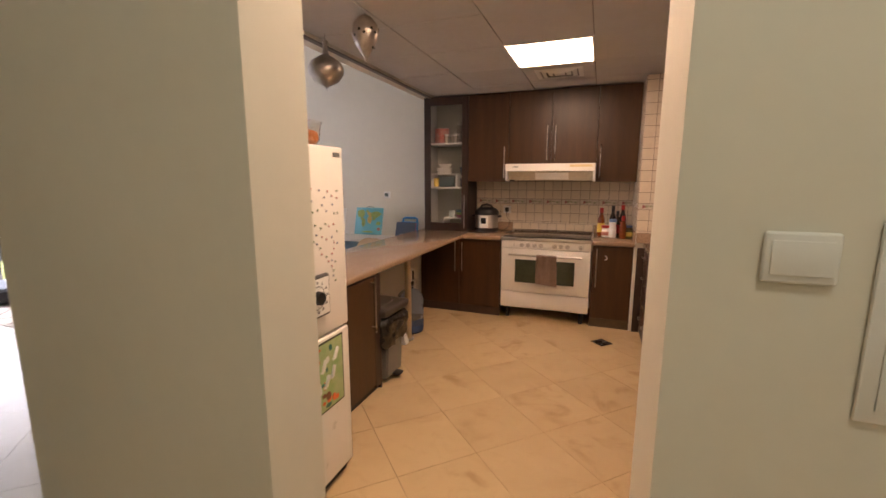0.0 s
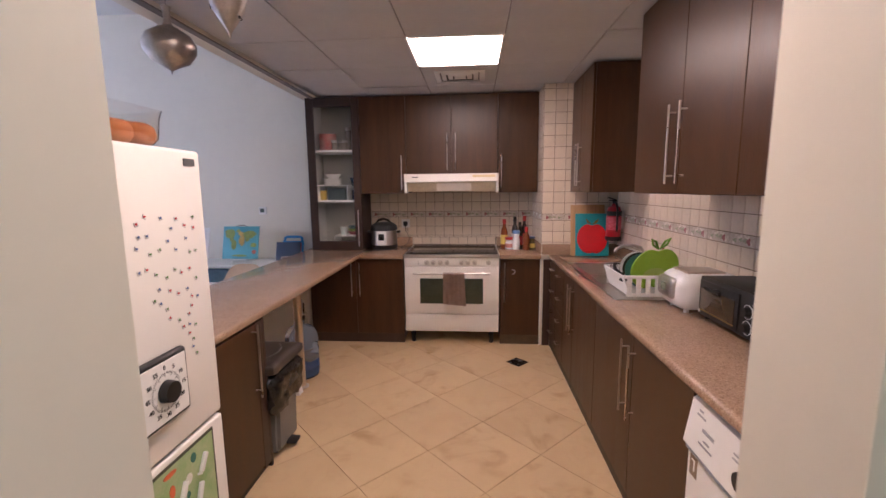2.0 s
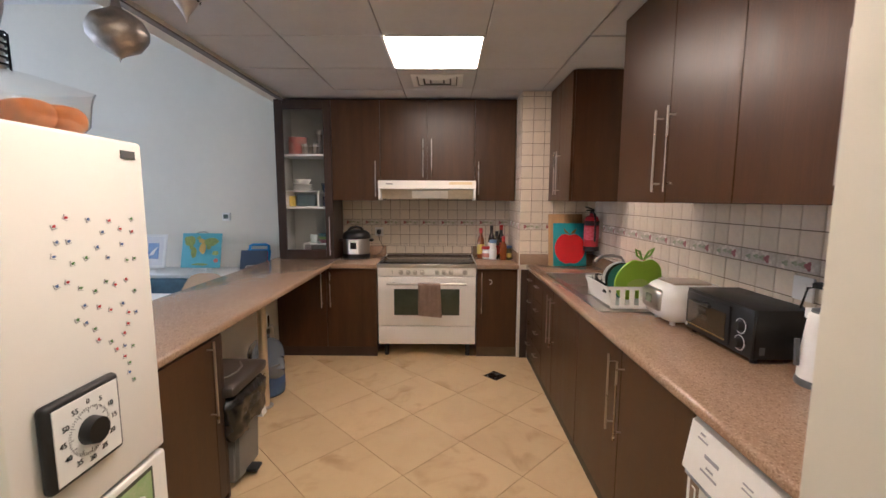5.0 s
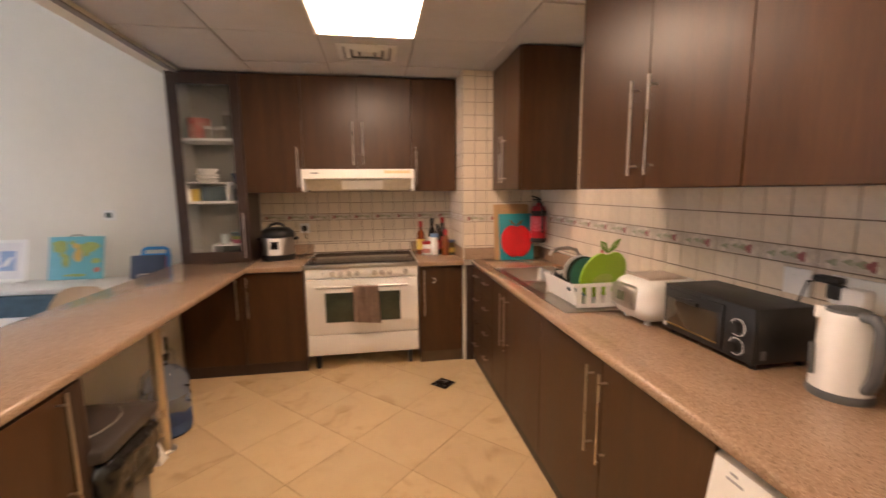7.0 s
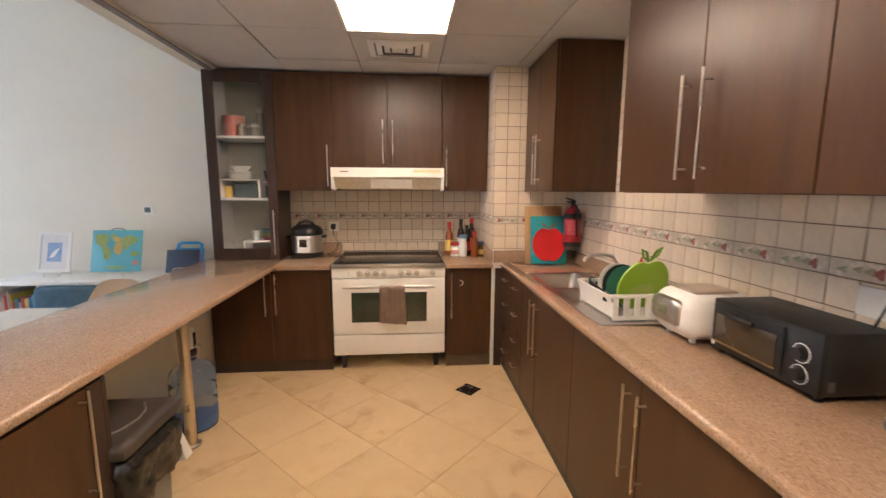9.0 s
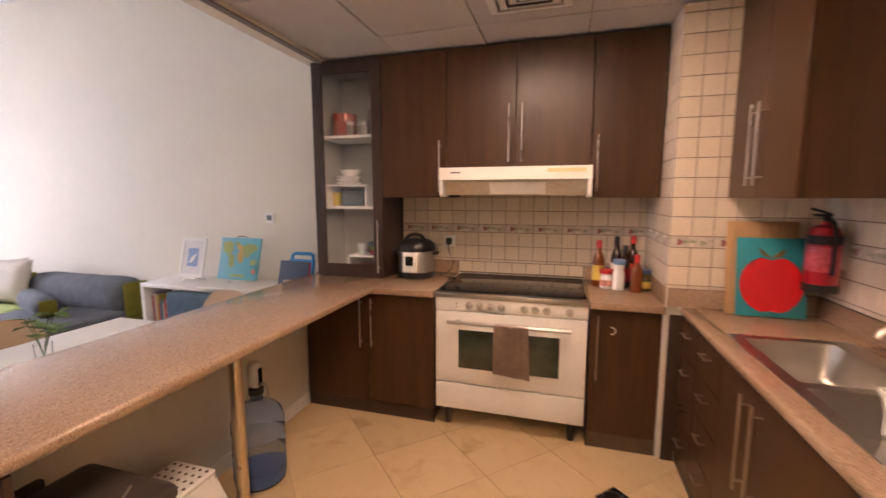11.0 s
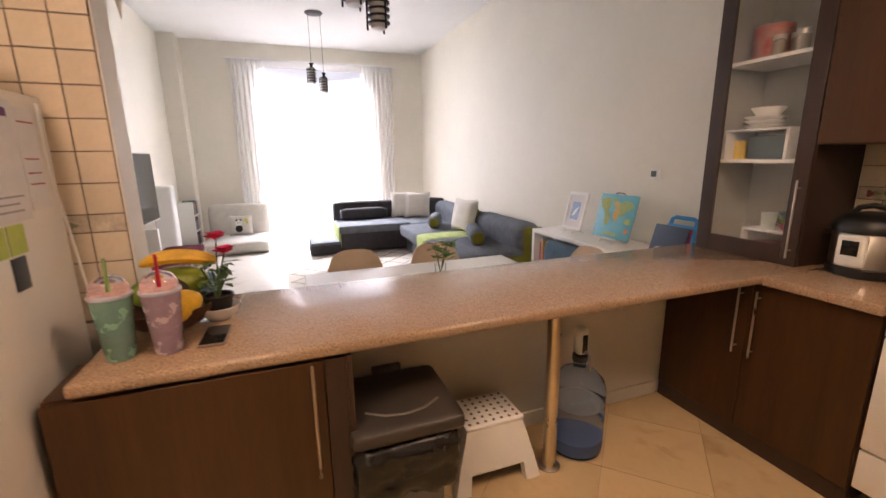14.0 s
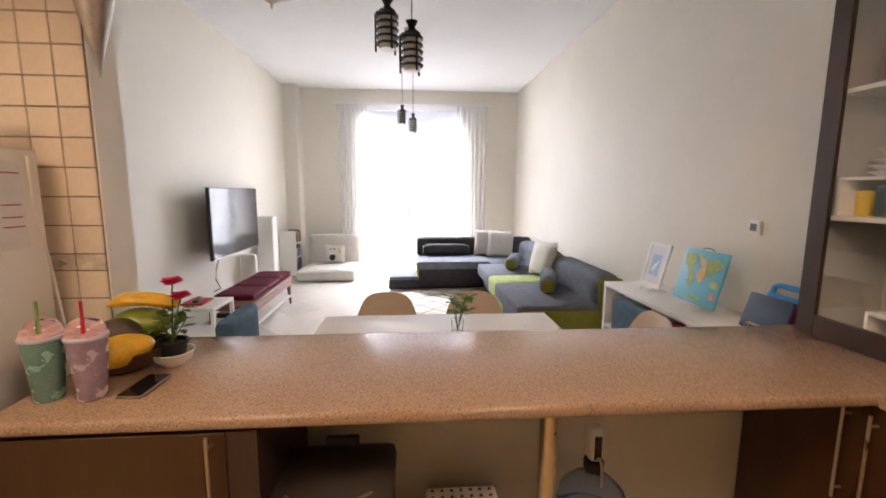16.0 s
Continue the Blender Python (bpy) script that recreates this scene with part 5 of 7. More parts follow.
part("blossom", b2, PETAL, pb, "pink blossom", smooth=False)
ph = thing("smartphone", "dark smartphone in a clear case", "phone", -1.60, 3.955, CT, 0)
ph.matrix_world = pose(-1.555, 3.952, CT, 0, 0, 88)
part("case", box(-0.037, -0.076, 0, 0.037, 0.076, 0.009, 0.004), mat("smoky_case", (0.22, 0.15, 0.12), 0.3), ph)
part("screen", box(-0.034, -0.073, 0.0092, 0.034, 0.073, 0.0102, 0.0004, 1), BLACKG, ph)

# ---- under the counter ----
bi = thing("pedal_bin", "grey pedal bin with a black bag and lid", "bin", -1.525, 4.515, 0)
bm = bmesh.new()
prism(bm, [(-0.15, 0.02), (0.165, 0.02), (0.18, 0.44), (-0.165, 0.44)], -0.125, 0.125, "y")
bmesh.ops.bevel(bm, geom=bm.edges[:], offset=0.02, segments=2, affect="EDGES")
part("body", bm, mat("warm_grey_plastic", (0.20, 0.185, 0.165), 0.45, vary=0.1), bi)
bm = soft(bmesh.new(), -0.185, -0.19, 0.29, 0.205, 0.19, 0.54, 0.3, 16, 0.0)
for v in bm.verts:
    n = noise.noise(Vector((v.co.x * 14, v.co.y * 14, v.co.z * 5))) + 0.5 * noise.noise(v.co * 32)
    k = 1 if v.co.z < 0.5 else 0.3
    v.co += Vector((v.co.x, v.co.y, 0)).normalized() * 0.022 * n * k - Vector((0, 0, 0.03 * max(0, n) if v.co.z < 0.38 else 0))
part("bin_bag", bm, mat("black_film", (0.012, 0.011, 0.010), 0.25, vary=0.2, bump=0.8, bump_scale=35), bi, "crumpled black bin bag")
LID = mat("taupe_lid", (0.05, 0.04, 0.034), 0.4)
lid = part("lid", soft(bmesh.new(), -0.19, -0.195, 0.535, 0.205, 0.195, 0.60, 0.45, 10, 0.0), LID, bi, "dark taupe plastic lid")
part("lid_ridge", tube(bmesh.new(), [(0.08, -0.13, 0.600), (0.12, -0.07, 0.601), (0.135, 0.0, 0.602), (0.12, 0.07, 0.601), (0.08, 0.13, 0.600)], 0.005, 8), mat("pale_ridge", (0.16, 0.14, 0.12), 0.35), lid)
part("hinge", box(-0.20, -0.06, 0.56, -0.17, 0.06, 0.625, 0.008), LID, bi)
part("pedal", box(0.16, -0.035, 0.03, 0.22, 0.035, 0.05, 0.006), BLACKP, bi)
part("bag_tie", soft(bmesh.new(), 0.18, 0.0, 0.40, 0.20, 0.03, 0.42, 0.5, 3, 0.0), mat("yellow_tie", (0.6, 0.45, 0.02), 0.5), bi)
bi.scale = (1, 1, 0.95)
so2 = thing("step_stool", "white plastic step stool with grey dots", "stool", -1.70, 4.96, 0)
bm = bmesh.new()
lo, hi = (0.155, 0.205), (0.105, 0.135)
for s in (-1, 1):
    for w in (-1, 1):
        bm = bmesh.new()
        v = [(w * lo[0], s * lo[1], 0), (w * lo[0], s * (lo[1] - 0.07), 0), (w * hi[0], s * (hi[1] - 0.03), 0.275), (w * hi[0], s * hi[1], 0.275)]
        i = [(w * (lo[0] - 0.045), q[1], q[2]) if q[2] == 0 else (w * (hi[0] - 0.03), q[1], q[2]) for q in v]
        a, c = [bm.verts.new(q) for q in v], [bm.verts.new(q) for q in i]
        bm.faces.new(a)
        bm.faces.new(c[::-1])
        for k in range(4):
            bm.faces.new((a[k], a[(k + 1) % 4], c[(k + 1) % 4], c[k]))
        bmesh.ops.recalc_face_normals(bm, faces=bm.faces[:])
        part("leg", bm, WHITEP, so2)
for s in (-1, 1):
    bm = bmesh.new()
    bm2 = [(-0.137, s * 0.186, 0.085), (0.137, s * 0.186, 0.085), (0.107, s * 0.134, 0.276), (-0.107, s * 0.134, 0.276)]
    a = [bm.verts.new(q) for q in bm2]
    c = [bm.verts.new((q[0], q[1] - s * 0.006, q[2])) for q in bm2]
    bm.faces.new(a)
    bm.faces.new(c[::-1])
    for k in range(4):
        bm.faces.new((a[k], a[(k + 1) % 4], c[(k + 1) % 4], c[k]))
    bmesh.ops.recalc_face_normals(bm, faces=bm.faces[:])
    part("side_apron", bm, WHITEP, so2)
    bm = bmesh.new()
    bm2 = [(s * 0.141, -0.165, 0.085), (s * 0.141, 0.165, 0.085), (s * 0.104, 0.125, 0.276), (s * 0.104, -0.125, 0.276)]
    a = [bm.verts.new(q) for q in bm2]
    c = [bm.verts.new((q[0] - s * 0.006, q[1], q[2])) for q in bm2]
    bm.faces.new(a)
    bm.faces.new(c[::-1])
    for k in range(4):
        bm.faces.new((a[k], a[(k + 1) % 4], c[(k + 1) % 4], c[k]))
    bmesh.ops.recalc_face_normals(bm, faces=bm.faces[:])
    part("front_apron", bm, WHITEP, so2)
part("top", box(-0.11, -0.14, 0.272, 0.11, 0.14, 0.295, 0.01, 3), WHITEP, so2)
DOT = mat("grey_rubber", (0.16, 0.13, 0.11), 0.7)
dot = None
for i in range(6):
    for j in range(7):
        if dot is None:
            dot = part("anti_slip_dot", cyl(bmesh.new(), (0, 0, 0), (0, 0, 0.0025), 0.0075, 0.006, 10), DOT, so2)
            base_dot = dot.data
        else:
            dot = new("anti_slip_dot", base_dot)
            dot.parent = so2
        dot.location = (-0.0875 + 0.035 * i, -0.115 + 0.038 * j, 0.295)
wb = thing("water_bottle", "blue refill water bottle with a pump dispenser", "water bottle", -1.655, 5.435, 0)
BLUEP = bpy.data.materials.new("blue_bottle_plastic")
BLUEP.use_nodes = True
bs = BLUEP.node_tree.nodes["Principled BSDF"]
bs.inputs["Base Color"].default_value = (0.50, 0.62, 0.84, 1)
bs.inputs["Roughness"].default_value = 0.12
bs.inputs["Transmission Weight"].default_value = 0.93
bs.inputs["IOR"].default_value = 1.15
part("jug", lathe(bmesh.new(), [(0.10, 0.0), (0.122, 0.012), (0.128, 0.05), (0.128, 0.13), (0.122, 0.145), (0.128, 0.16), (0.128, 0.235), (0.121, 0.25), (0.128, 0.265), (0.128, 0.33), (0.115, 0.375), (0.08, 0.41), (0.04, 0.425), (0.03, 0.435), (0.029, 0.475)], 36), BLUEP, wb)
part("water", lathe(bmesh.new(), [(0.09, 0.006), (0.118, 0.02), (0.122, 0.06), (0.122, 0.085), (0.0, 0.085)], 28), mat("deep_blue_water", (0.09, 0.15, 0.30), 0.1), wb)
part("collar", lathe(bmesh.new(), [(0.034, 0.465), (0.036, 0.47), (0.036, 0.495), (0.03, 0.50)]), BLACKP, wb)
part("pump", soft(bmesh.new(), -0.03, -0.03, 0.498, 0.03, 0.03, 0.635, 0.45, 6, 0.0), WHITEP, wb, "white pump head")
part("pump_face", box(0.027, -0.014, 0.515, 0.032, 0.014, 0.605, 0.004), BLACKG, wb)
part("spout", tube(bmesh.new(), [(0.03, 0, 0.52), (0.05, 0.0, 0.53), (0.065, 0, 0.515), (0.07, 0, 0.44)], 0.006, 8), STEEL, wb)

# ---- glass cabinet contents ----


def dish(name, label, x, y, z, prof, m, cat="crockery"):
    return single(name, lathe(bmesh.new(), prof, 24), m, label, cat, pose(x, y, z))


Z1, Z2 = 1.385, 1.885
for k, x in enumerate((-1.685, -1.632, -1.578)):
    z = Z2 + 0.001
    j = thing("spice_jar", "glass jar with a steel lid", "jar", x, 6.55 + 0.045 * (k % 2), z, group="glass jars")
    part("glass", lathe(bmesh.new(), [(0.026, 0), (0.027, 0.07), (0.022, 0.075), (0.0, 0.075)]), mat("jar_content", (0.30, 0.26, 0.22), 0.15), j)
    part("lid", lathe(bmesh.new(), [(0.027, 0.0755), (0.027, 0.098), (0.0, 0.099)]), STEEL, j)
j = thing("spice_jar", "tall glass jar with a steel lid", "jar", -1.585, 6.70, Z2 + 0.001, group="glass jars")
part("glass", lathe(bmesh.new(), [(0.03, 0), (0.03, 0.21), (0.0, 0.212)]), mat("pale_jar", (0.32, 0.29, 0.26), 0.12), j)
part("lid", lathe(bmesh.new(), [(0.031, 0.2125), (0.031, 0.245), (0.0, 0.246)]), STEEL, j)
dish("biscuit_tin", "red printed biscuit tin on the shelf", -1.79, 6.66, Z2 + 0.001, [(0.085, 0), (0.088, 0.01), (0.088, 0.15), (0.09, 0.152), (0.09, 0.172), (0.0, 0.176)], mat("red_tin", (0.35, 0.03, 0.03), 0.35, 0.3, vary=0.6, scale=14, second=(0.4, 0.30, 0.24)), "tin")
rk = thing("shelf_riser", "small white wire shelf riser", "rack", -1.72, 6.62, Z1)
part("deck", box(-0.16, -0.11, 0.145, 0.17, 0.11, 0.155), SHEET, rk)
for x in (-0.155, 0.16):
    part("side", box(x - 0.007, -0.11, 0, x + 0.007, 0.11, 0.145), SHEET, rk)
for k in range(3):
    dish("plate_stack", "stack of white plates", -1.745, 6.62, Z1 + 0.156 + 0.022 * k, [(0.06, 0), (0.095, 0.016), (0.095, 0.02), (0.0, 0.02)], SHEET)
dish("white_bowl", "white bowl on the plates", -1.735, 6.62, Z1 + 0.223, [(0.05, 0), (0.08, 0.04), (0.078, 0.042), (0.0, 0.03)], SHEET)
dish("blue_mug", "dark blue glazed mug on the shelf", -1.50, 6.60, Z1 + 0.001, [(0.036, 0), (0.038, 0.10), (0.034, 0.10), (0.0, 0.01)], mat("navy_glaze", (0.03, 0.06, 0.13), 0.25))
dish("blue_bowl", "dark blue glazed bowl in the cabinet", -1.515, 6.68, Z1 + 0.14, [(0.04, 0), (0.06, 0.09), (0.056, 0.09), (0.0, 0.02)], mat("blue_glaze", (0.05, 0.09, 0.16), 0.25))
single("bowl_shelf", box(-1.58, 6.60, Z1 + 0.125, -1.44, 6.78, Z1 + 0.138), SHEET, "small white shelf insert", "shelf insert")
dish("yellow_cup", "yellow plastic cup on the shelf", -1.84, 6.60, Z1 + 0.001, [(0.03, 0), (0.034, 0.10), (0.03, 0.10), (0.0, 0.01)], YELL)
single("storage_box", box(-1.78, 6.56, Z1 + 0.001, -1.60, 6.72, Z1 + 0.12, 0.006), mat("teal_grey_box", (0.07, 0.10, 0.11), 0.35), "teal grey lidded food box", "box")
rk2 = thing("shelf_riser", "small white shelf riser with cups", "rack", -1.60, 6.62, CT + 0.021)
part("deck", box(-0.12, -0.10, 0.115, 0.15, 0.10, 0.127), SHEET, rk2)
for x in (-0.115, 0.145):
    part("side", box(x - 0.006, -0.10, 0, x + 0.006, 0.10, 0.115), SHEET, rk2)
dish("white_cup", "white cup on the riser", -1.64, 6.60, CT + 0.149, [(0.03, 0), (0.036, 0.08), (0.032, 0.08), (0.0, 0.008)], mat("pale_aqua", (0.6, 0.68, 0.66), 0.3))
for k, c in enumerate(((0.40, 0.10, 0.16), (0.25, 0.35, 0.10), (0.08, 0.18, 0.22))):
    dish("plastic_bowl", "coloured plastic bowl in a stack", -1.535, 6.62, CT + 0.149 + 0.028 * k, [(0.045, 0), (0.065, 0.035), (0.062, 0.036), (0.0, 0.01)], mat("bowl_colour_%d" % k, c, 0.4))
single("plate_pile", lathe(bmesh.new(), [(0.07, 0), (0.09, 0.02), (0.09, 0.05), (0.0, 0.05)], 24), mat("plum_melamine", (0.20, 0.05, 0.09), 0.4), "pile of plum plates", "plates", pose(-1.61, 6.62, CT + 0.022))

# ---- ceiling things ----
cv = thing("ceiling_vent", "square white ceiling air diffuser", "vent", -0.39, 5.90, ZC - 0.001)
cv.scale = (1.3, 1.3, 1.0)
bm = bmesh.new()
for k, (r0, r1, z0, z1) in enumerate(((0.155, 0.125, -0.004, -0.010), (0.115, 0.085, -0.002, -0.012), (0.075, 0.045, -0.002, -0.012))):
    ring = []
    for r, z in ((r0, z0), (r1, z1), (r1, z1 + 0.002), (r0, z0 + 0.003)):
        ring.append([bm.verts.new((sx * r, sy * r * 0.85, z)) for sx, sy in ((-1, -1), (1, -1), (1, 1), (-1, 1))])
    for a, c in zip(ring, ring[1:] + ring[:1]):
        for i in range(4):
            bm.faces.new((a[i], a[(i + 1) % 4], c[(i + 1) % 4], c[i]))
bmesh.ops.recalc_face_normals(bm, faces=bm.faces[:])
part("louvre", bm, WHITEP, cv, smooth=False)
# thin black sheet, its colour stands for the shade behind the louvres
part("shade_plate", box(-0.12, -0.10, -0.0015, 0.12, 0.10, -0.0005), BLACKP, cv)
part("core", box(-0.035, -0.03, -0.011, 0.035, 0.03, -0.008), WHITEP, cv)
SILVER = mat("hammered_silver", (0.50, 0.46, 0.42), 0.34, 1.0, vary=0.25, scale=20, bump=0.6, bump_scale=45)
for x, y, z, prof, lab in ((-1.73, 4.33, 2.04, [(0.0, 0), (0.006, 0.02), (0.03, 0.035), (0.08, 0.06), (0.112, 0.105), (0.115, 0.14), (0.095, 0.18), (0.05, 0.21), (0.022, 0.225), (0.016, 0.25), (0.016, 0.30), (0.022, 0.31), (0.0, 0.32)], "round hammered silver hanging ornament"),
                           (-1.31, 4.13, 2.12, [(0.0, 0), (0.008, 0.03), (0.035, 0.07), (0.065, 0.12), (0.078, 0.17), (0.07, 0.215), (0.04, 0.25), (0.015, 0.265), (0.0, 0.268)], "pointed silver ornament with star cut-outs"),
                           (-1.74, 3.79, 1.82, [(0.0, 0), (0.008, 0.05), (0.025, 0.12), (0.05, 0.22), (0.06, 0.30), (0.05, 0.36), (0.02, 0.39), (0.0, 0.40)], "long pointed silver hanging ornament")):
    h = prof[-1][1]
    o = thing("hanging_ornament", lab, "ornament", x, y, z, group="silver hanging ornaments")
    part("body", lathe(bmesh.new(), prof, 32), SILVER, o)
    part("wire", cyl(bmesh.new(), (0, 0, h - 0.005), (0, 0, ZC - z - 0.002), 0.0012, n=6), GREYP, o)
    # black discs on the closed body give the shade of the star holes
    if "star" in lab:
        for k in range(14):
            a, zz = k * 2.4, 0.09 + 0.11 * ((k * 5) % 14) / 14
            r = np.interp(zz, [p[1] for p in prof], [p[0] for p in prof])
            q = part("shade_disc", cyl(bmesh.new(), (0, 0, -0.002), (0, 0, 0.0016), 0.009, n=5), BLACKP, o)
            q.matrix_local = Matrix.Translation((r * math.cos(a), r * math.sin(a), zz)) @ Vector((math.cos(a), math.sin(a), 0.0)).to_track_quat("Z", "Y").to_matrix().to_4x4()

# ---- hall ----
sw = thing("light_switch", "white square rocker light switch on the wall", "switch", 0.327, 2.754, 1.324)
sw.scale = (1.03, 1.0, 1.06)
part("frame", box(-0.052, -0.012, -0.042, 0.052, 0, 0.042, 0.006, 3), WHITEP, sw)
part("rocker", box(-0.042, -0.016, -0.028, 0.042, -0.0125, 0.028, 0.002), WHITEP, sw)
pnl = thing("fuse_panel", "white recessed fuse-box cover on the wall", "panel", 0.553, 2.754, 1.22)
part("frame", box(-0.124, -0.010, -0.17, 0.124, 0, 0.17, 0.004), WHITEP, pnl)
part("door", box(-0.10, -0.014, -0.145, 0.10, -0.0105, 0.145, 0.002), WHITEP, pnl)

# ---- living room ----
win = thing("window_1", "tall white-framed balcony window", "window", XW - 0.12, 4.79, 0)
tagged(win, kind="structure")
FRAME = mat("white_aluminium", (0.8, 0.8, 0.8), 0.4)
bm = bmesh.new()
for a in ((-0.03, -1.02, 0.0, 0.03, -0.96, 3.07), (-0.03, 0.96, 0.0, 0.03, 1.02, 3.07), (-0.03, -0.959, 3.01, 0.03, 0.959, 3.07), (-0.03, -0.959, 0.0, 0.03, 0.959, 0.06), (-0.025, -0.03, 0.061, 0.025, 0.03, 2.33), (-0.025, -0.959, 2.331, 0.025, 0.959, 2.39)):
    bx(bm, *a, 0.003, 1)
part("window_frame", bm, FRAME, win)
for a in ((-0.955, 0.065, -0.035, 2.325), (0.035, 0.065, 0.955, 2.325), (-0.955, 2.395, 0.955, 3.005)):
    q = part("pane", box(-0.004, a[0], a[1], 0.004, a[2], a[3]), GLASS, win)
    q.visible_shadow = False
for y in (-0.06, 0.06):
    part("door_handle", box(0.03, y - 0.01, 1.0, 0.05, y + 0.01, 1.18, 0.004), STEEL, win)
structure("balcony_slab", box(-10.1, 1.5, -0.2, -8.752, 8.2, -0.001), FRAME, "pale balcony floor", "balcony")
structure("backdrop", box(-16.05, -14, -4, -16.0, 24, 16), glow("hazy_sky_glow", (0.98, 0.98, 0.99), 0.56), "bright hazy sky beyond the balcony", "backdrop")

SHEERW = sheer("white_voile", (0.86, 0.85, 0.84), 0.22)


def curtain(y0, y1, label, waves, seed):
    b = bmesh.new()
    n, m = waves * 10, 8
    rows = []
    for j in range(m + 1):
        z = 0.02 + 3.06 * j / m
        row = []
        for i in range(n + 1):
            u = i / n
            amp = 0.035 * (0.6 + 0.4 * (1 - j / m)) * (1 + 0.4 * noise.noise(Vector((u * 5, seed, 0))))
            row.append(b.verts.new((amp * math.sin(2 * math.pi * waves * u + 0.5 * noise.noise(Vector((u * 4, j * 0.3, seed)))), y0 + (y1 - y0) * u, z)))
        rows.append(row)
    for j in range(m):
        for i in range(n):
            b.faces.new((rows[j][i], rows[j][i + 1], rows[j + 1][i + 1], rows[j + 1][i]))
    return single("curtain", b, SHEERW, label, "curtain", pose(XW + 0.13, 0, 0), "window curtains")


curtain(3.42, 3.98, "gathered sheer white curtain beside the window", 7, 1)
curtain(5.62, 6.20, "gathered sheer white curtain beside the window", 7, 5)
# added sheer layer that washes out the window bars as glare would
GLARE_SHEER = sheer("glare_veil", (0.9, 0.9, 0.9), 0.93)
glare_sheet = curtain(3.985, 5.615, "added sheer veil imitating glare over the window bars", 16, 9)
glare_sheet.data.materials[0] = GLARE_SHEER
glare_sheet.location.x -= 0.05
cr = thing("curtain_rail", "slim white ceiling-fixed curtain rail", "curtain rail", XW + 0.13, 4.80, 3.09)
part("rail", box(-0.012, -1.5, 0, 0.012, 1.5, 0.02), FRAME, cr)
for y in (-1.3, 0, 1.3):
    part("bracket", box(-0.13, y - 0.01, 0.005, -0.0125, y + 0.01, 0.018), FRAME, cr)
part("valance", box(-0.004, -1.42, -0.10, 0.004, 1.42, -0.001), SHEERW, cr)

# sectional sofa
sf = thing("sectional_sofa", "grey and lime corner sofa with loose cushions", "sofa", 0, 0, 0)
part("base", soft(bmesh.new(), -7.28, 4.87, 0.03, -6.42, 5.93, 0.33, 0.12, 8, 0.003), SOFA_D, sf, "charcoal base")
part("seat", soft(bmesh.new(), -7.20, 4.85, 0.31, -6.40, 5.95, 0.44, 0.25, 8, 0.004), SOFA_G, sf)
part("backrest", soft(bmesh.new(), -7.42, 4.86, 0.06, -7.18, 6.80, 0.71, 0.2, 10, 0.006), SOFA_D, sf, "charcoal backrest")
part("chaise_step", soft(bmesh.new(), -7.05, 4.42, 0.02, -6.42, 4.87, 0.17, 0.15, 6, 0.003), SOFA_D, sf)
part("chaise_pad", soft(bmesh.new(), -7.05, 4.43, 0.15, -6.43, 4.868, 0.21, 0.3, 6, 0.003), SOFA_G, sf)
part("side_panel", soft(bmesh.new(), -7.22, 4.835, 0.10, -6.45, 4.875, 0.42, 0.3, 5, 0.002), LIME, sf, "lime side panel")
part("corner_seat", soft(bmesh.new(), -7.20, 5.93, 0.03, -6.35, 6.66, 0.43, 0.15, 8, 0.006), SOFA_G, sf)
for x0, x1, m, dz in ((-6.36, -5.42, SOFA_G, 0.0), (-5.46, -5.02, LIME, 0.004), (-5.06, -4.02, SOFA_G, 0.0)):
    part("base", soft(bmesh.new(), x0, 5.84, 0.03, x1, 6.75, 0.28, 0.12, 6, 0.003), m, sf)
    part("seat", soft(bmesh.new(), x0, 5.74, 0.24 - dz * 10, x1, 6.62, 0.42 + dz, 0.3, 10, 0.008), m, sf)
part("end_panel", soft(bmesh.new(), -4.03, 5.80, 0.04, -3.985, 6.70, 0.36, 0.3, 5, 0.002), OLIVE, sf, "olive end panel")
for x0, x1 in ((-6.95, -5.55), (-5.30, -4.02)):
    part("backrest", soft(bmesh.new(), x0, 6.50, 0.30, x1, 6.80, 0.70, 0.45, 12, 0.015, x0), SOFA_G, sf)
    part("backrest_end", soft(bmesh.new(), x1 - 0.03, 6.54, 0.34, x1 + 0.025, 6.77, 0.665, 0.5, 6, 0.002), OLIVE, sf, "olive end cap")


def bolster(x, y, z, length, m, end, rz, label):
    b = thing("bolster_cushion", label, "cushion", x, y, z, rz, group="bolsters on the sofa")
    part("cover", soft(bmesh.new(), -length / 2, -0.09, 0, length / 2, 0.09, 0.19, 0.5, 8, 0.006, x), m, b)
    for s in (-1, 1):
        part("end_cap", soft(bmesh.new(), s * length / 2 - 0.012, -0.06, 0.03, s * length / 2 + 0.012, 0.06, 0.16, 0.5, 5, 0), end, b)


bolster(-7.06, 5.33, 0.435, 0.75, SOFA_D, SOFA_G, 90, "charcoal bolster cushion on the sofa")
bolster(-5.98, 6.20, 0.41, 0.55, SOFA_G, OLIVE, -22, "grey bolster cushion with olive ends")
bolster(-4.72, 6.28, 0.41, 0.65, SOFA_G, OLIVE, -18, "grey bolster cushion with olive ends")
for x, y, rz, tilt in ((-7.02, 6.00, 72, -12), (-6.86, 6.18, 64, -14), (-5.50, 6.42, 20, -14), (-5.36, 6.36, 14, -18)):
    single("scatter_cushion", pillow(0.44, 0.44, 0.14, 12, x), CUSH, "off-white square scatter cushion on the sofa", "cushion", pose(x, y, 0.425, tilt, 0, rz), "scatter cushions")

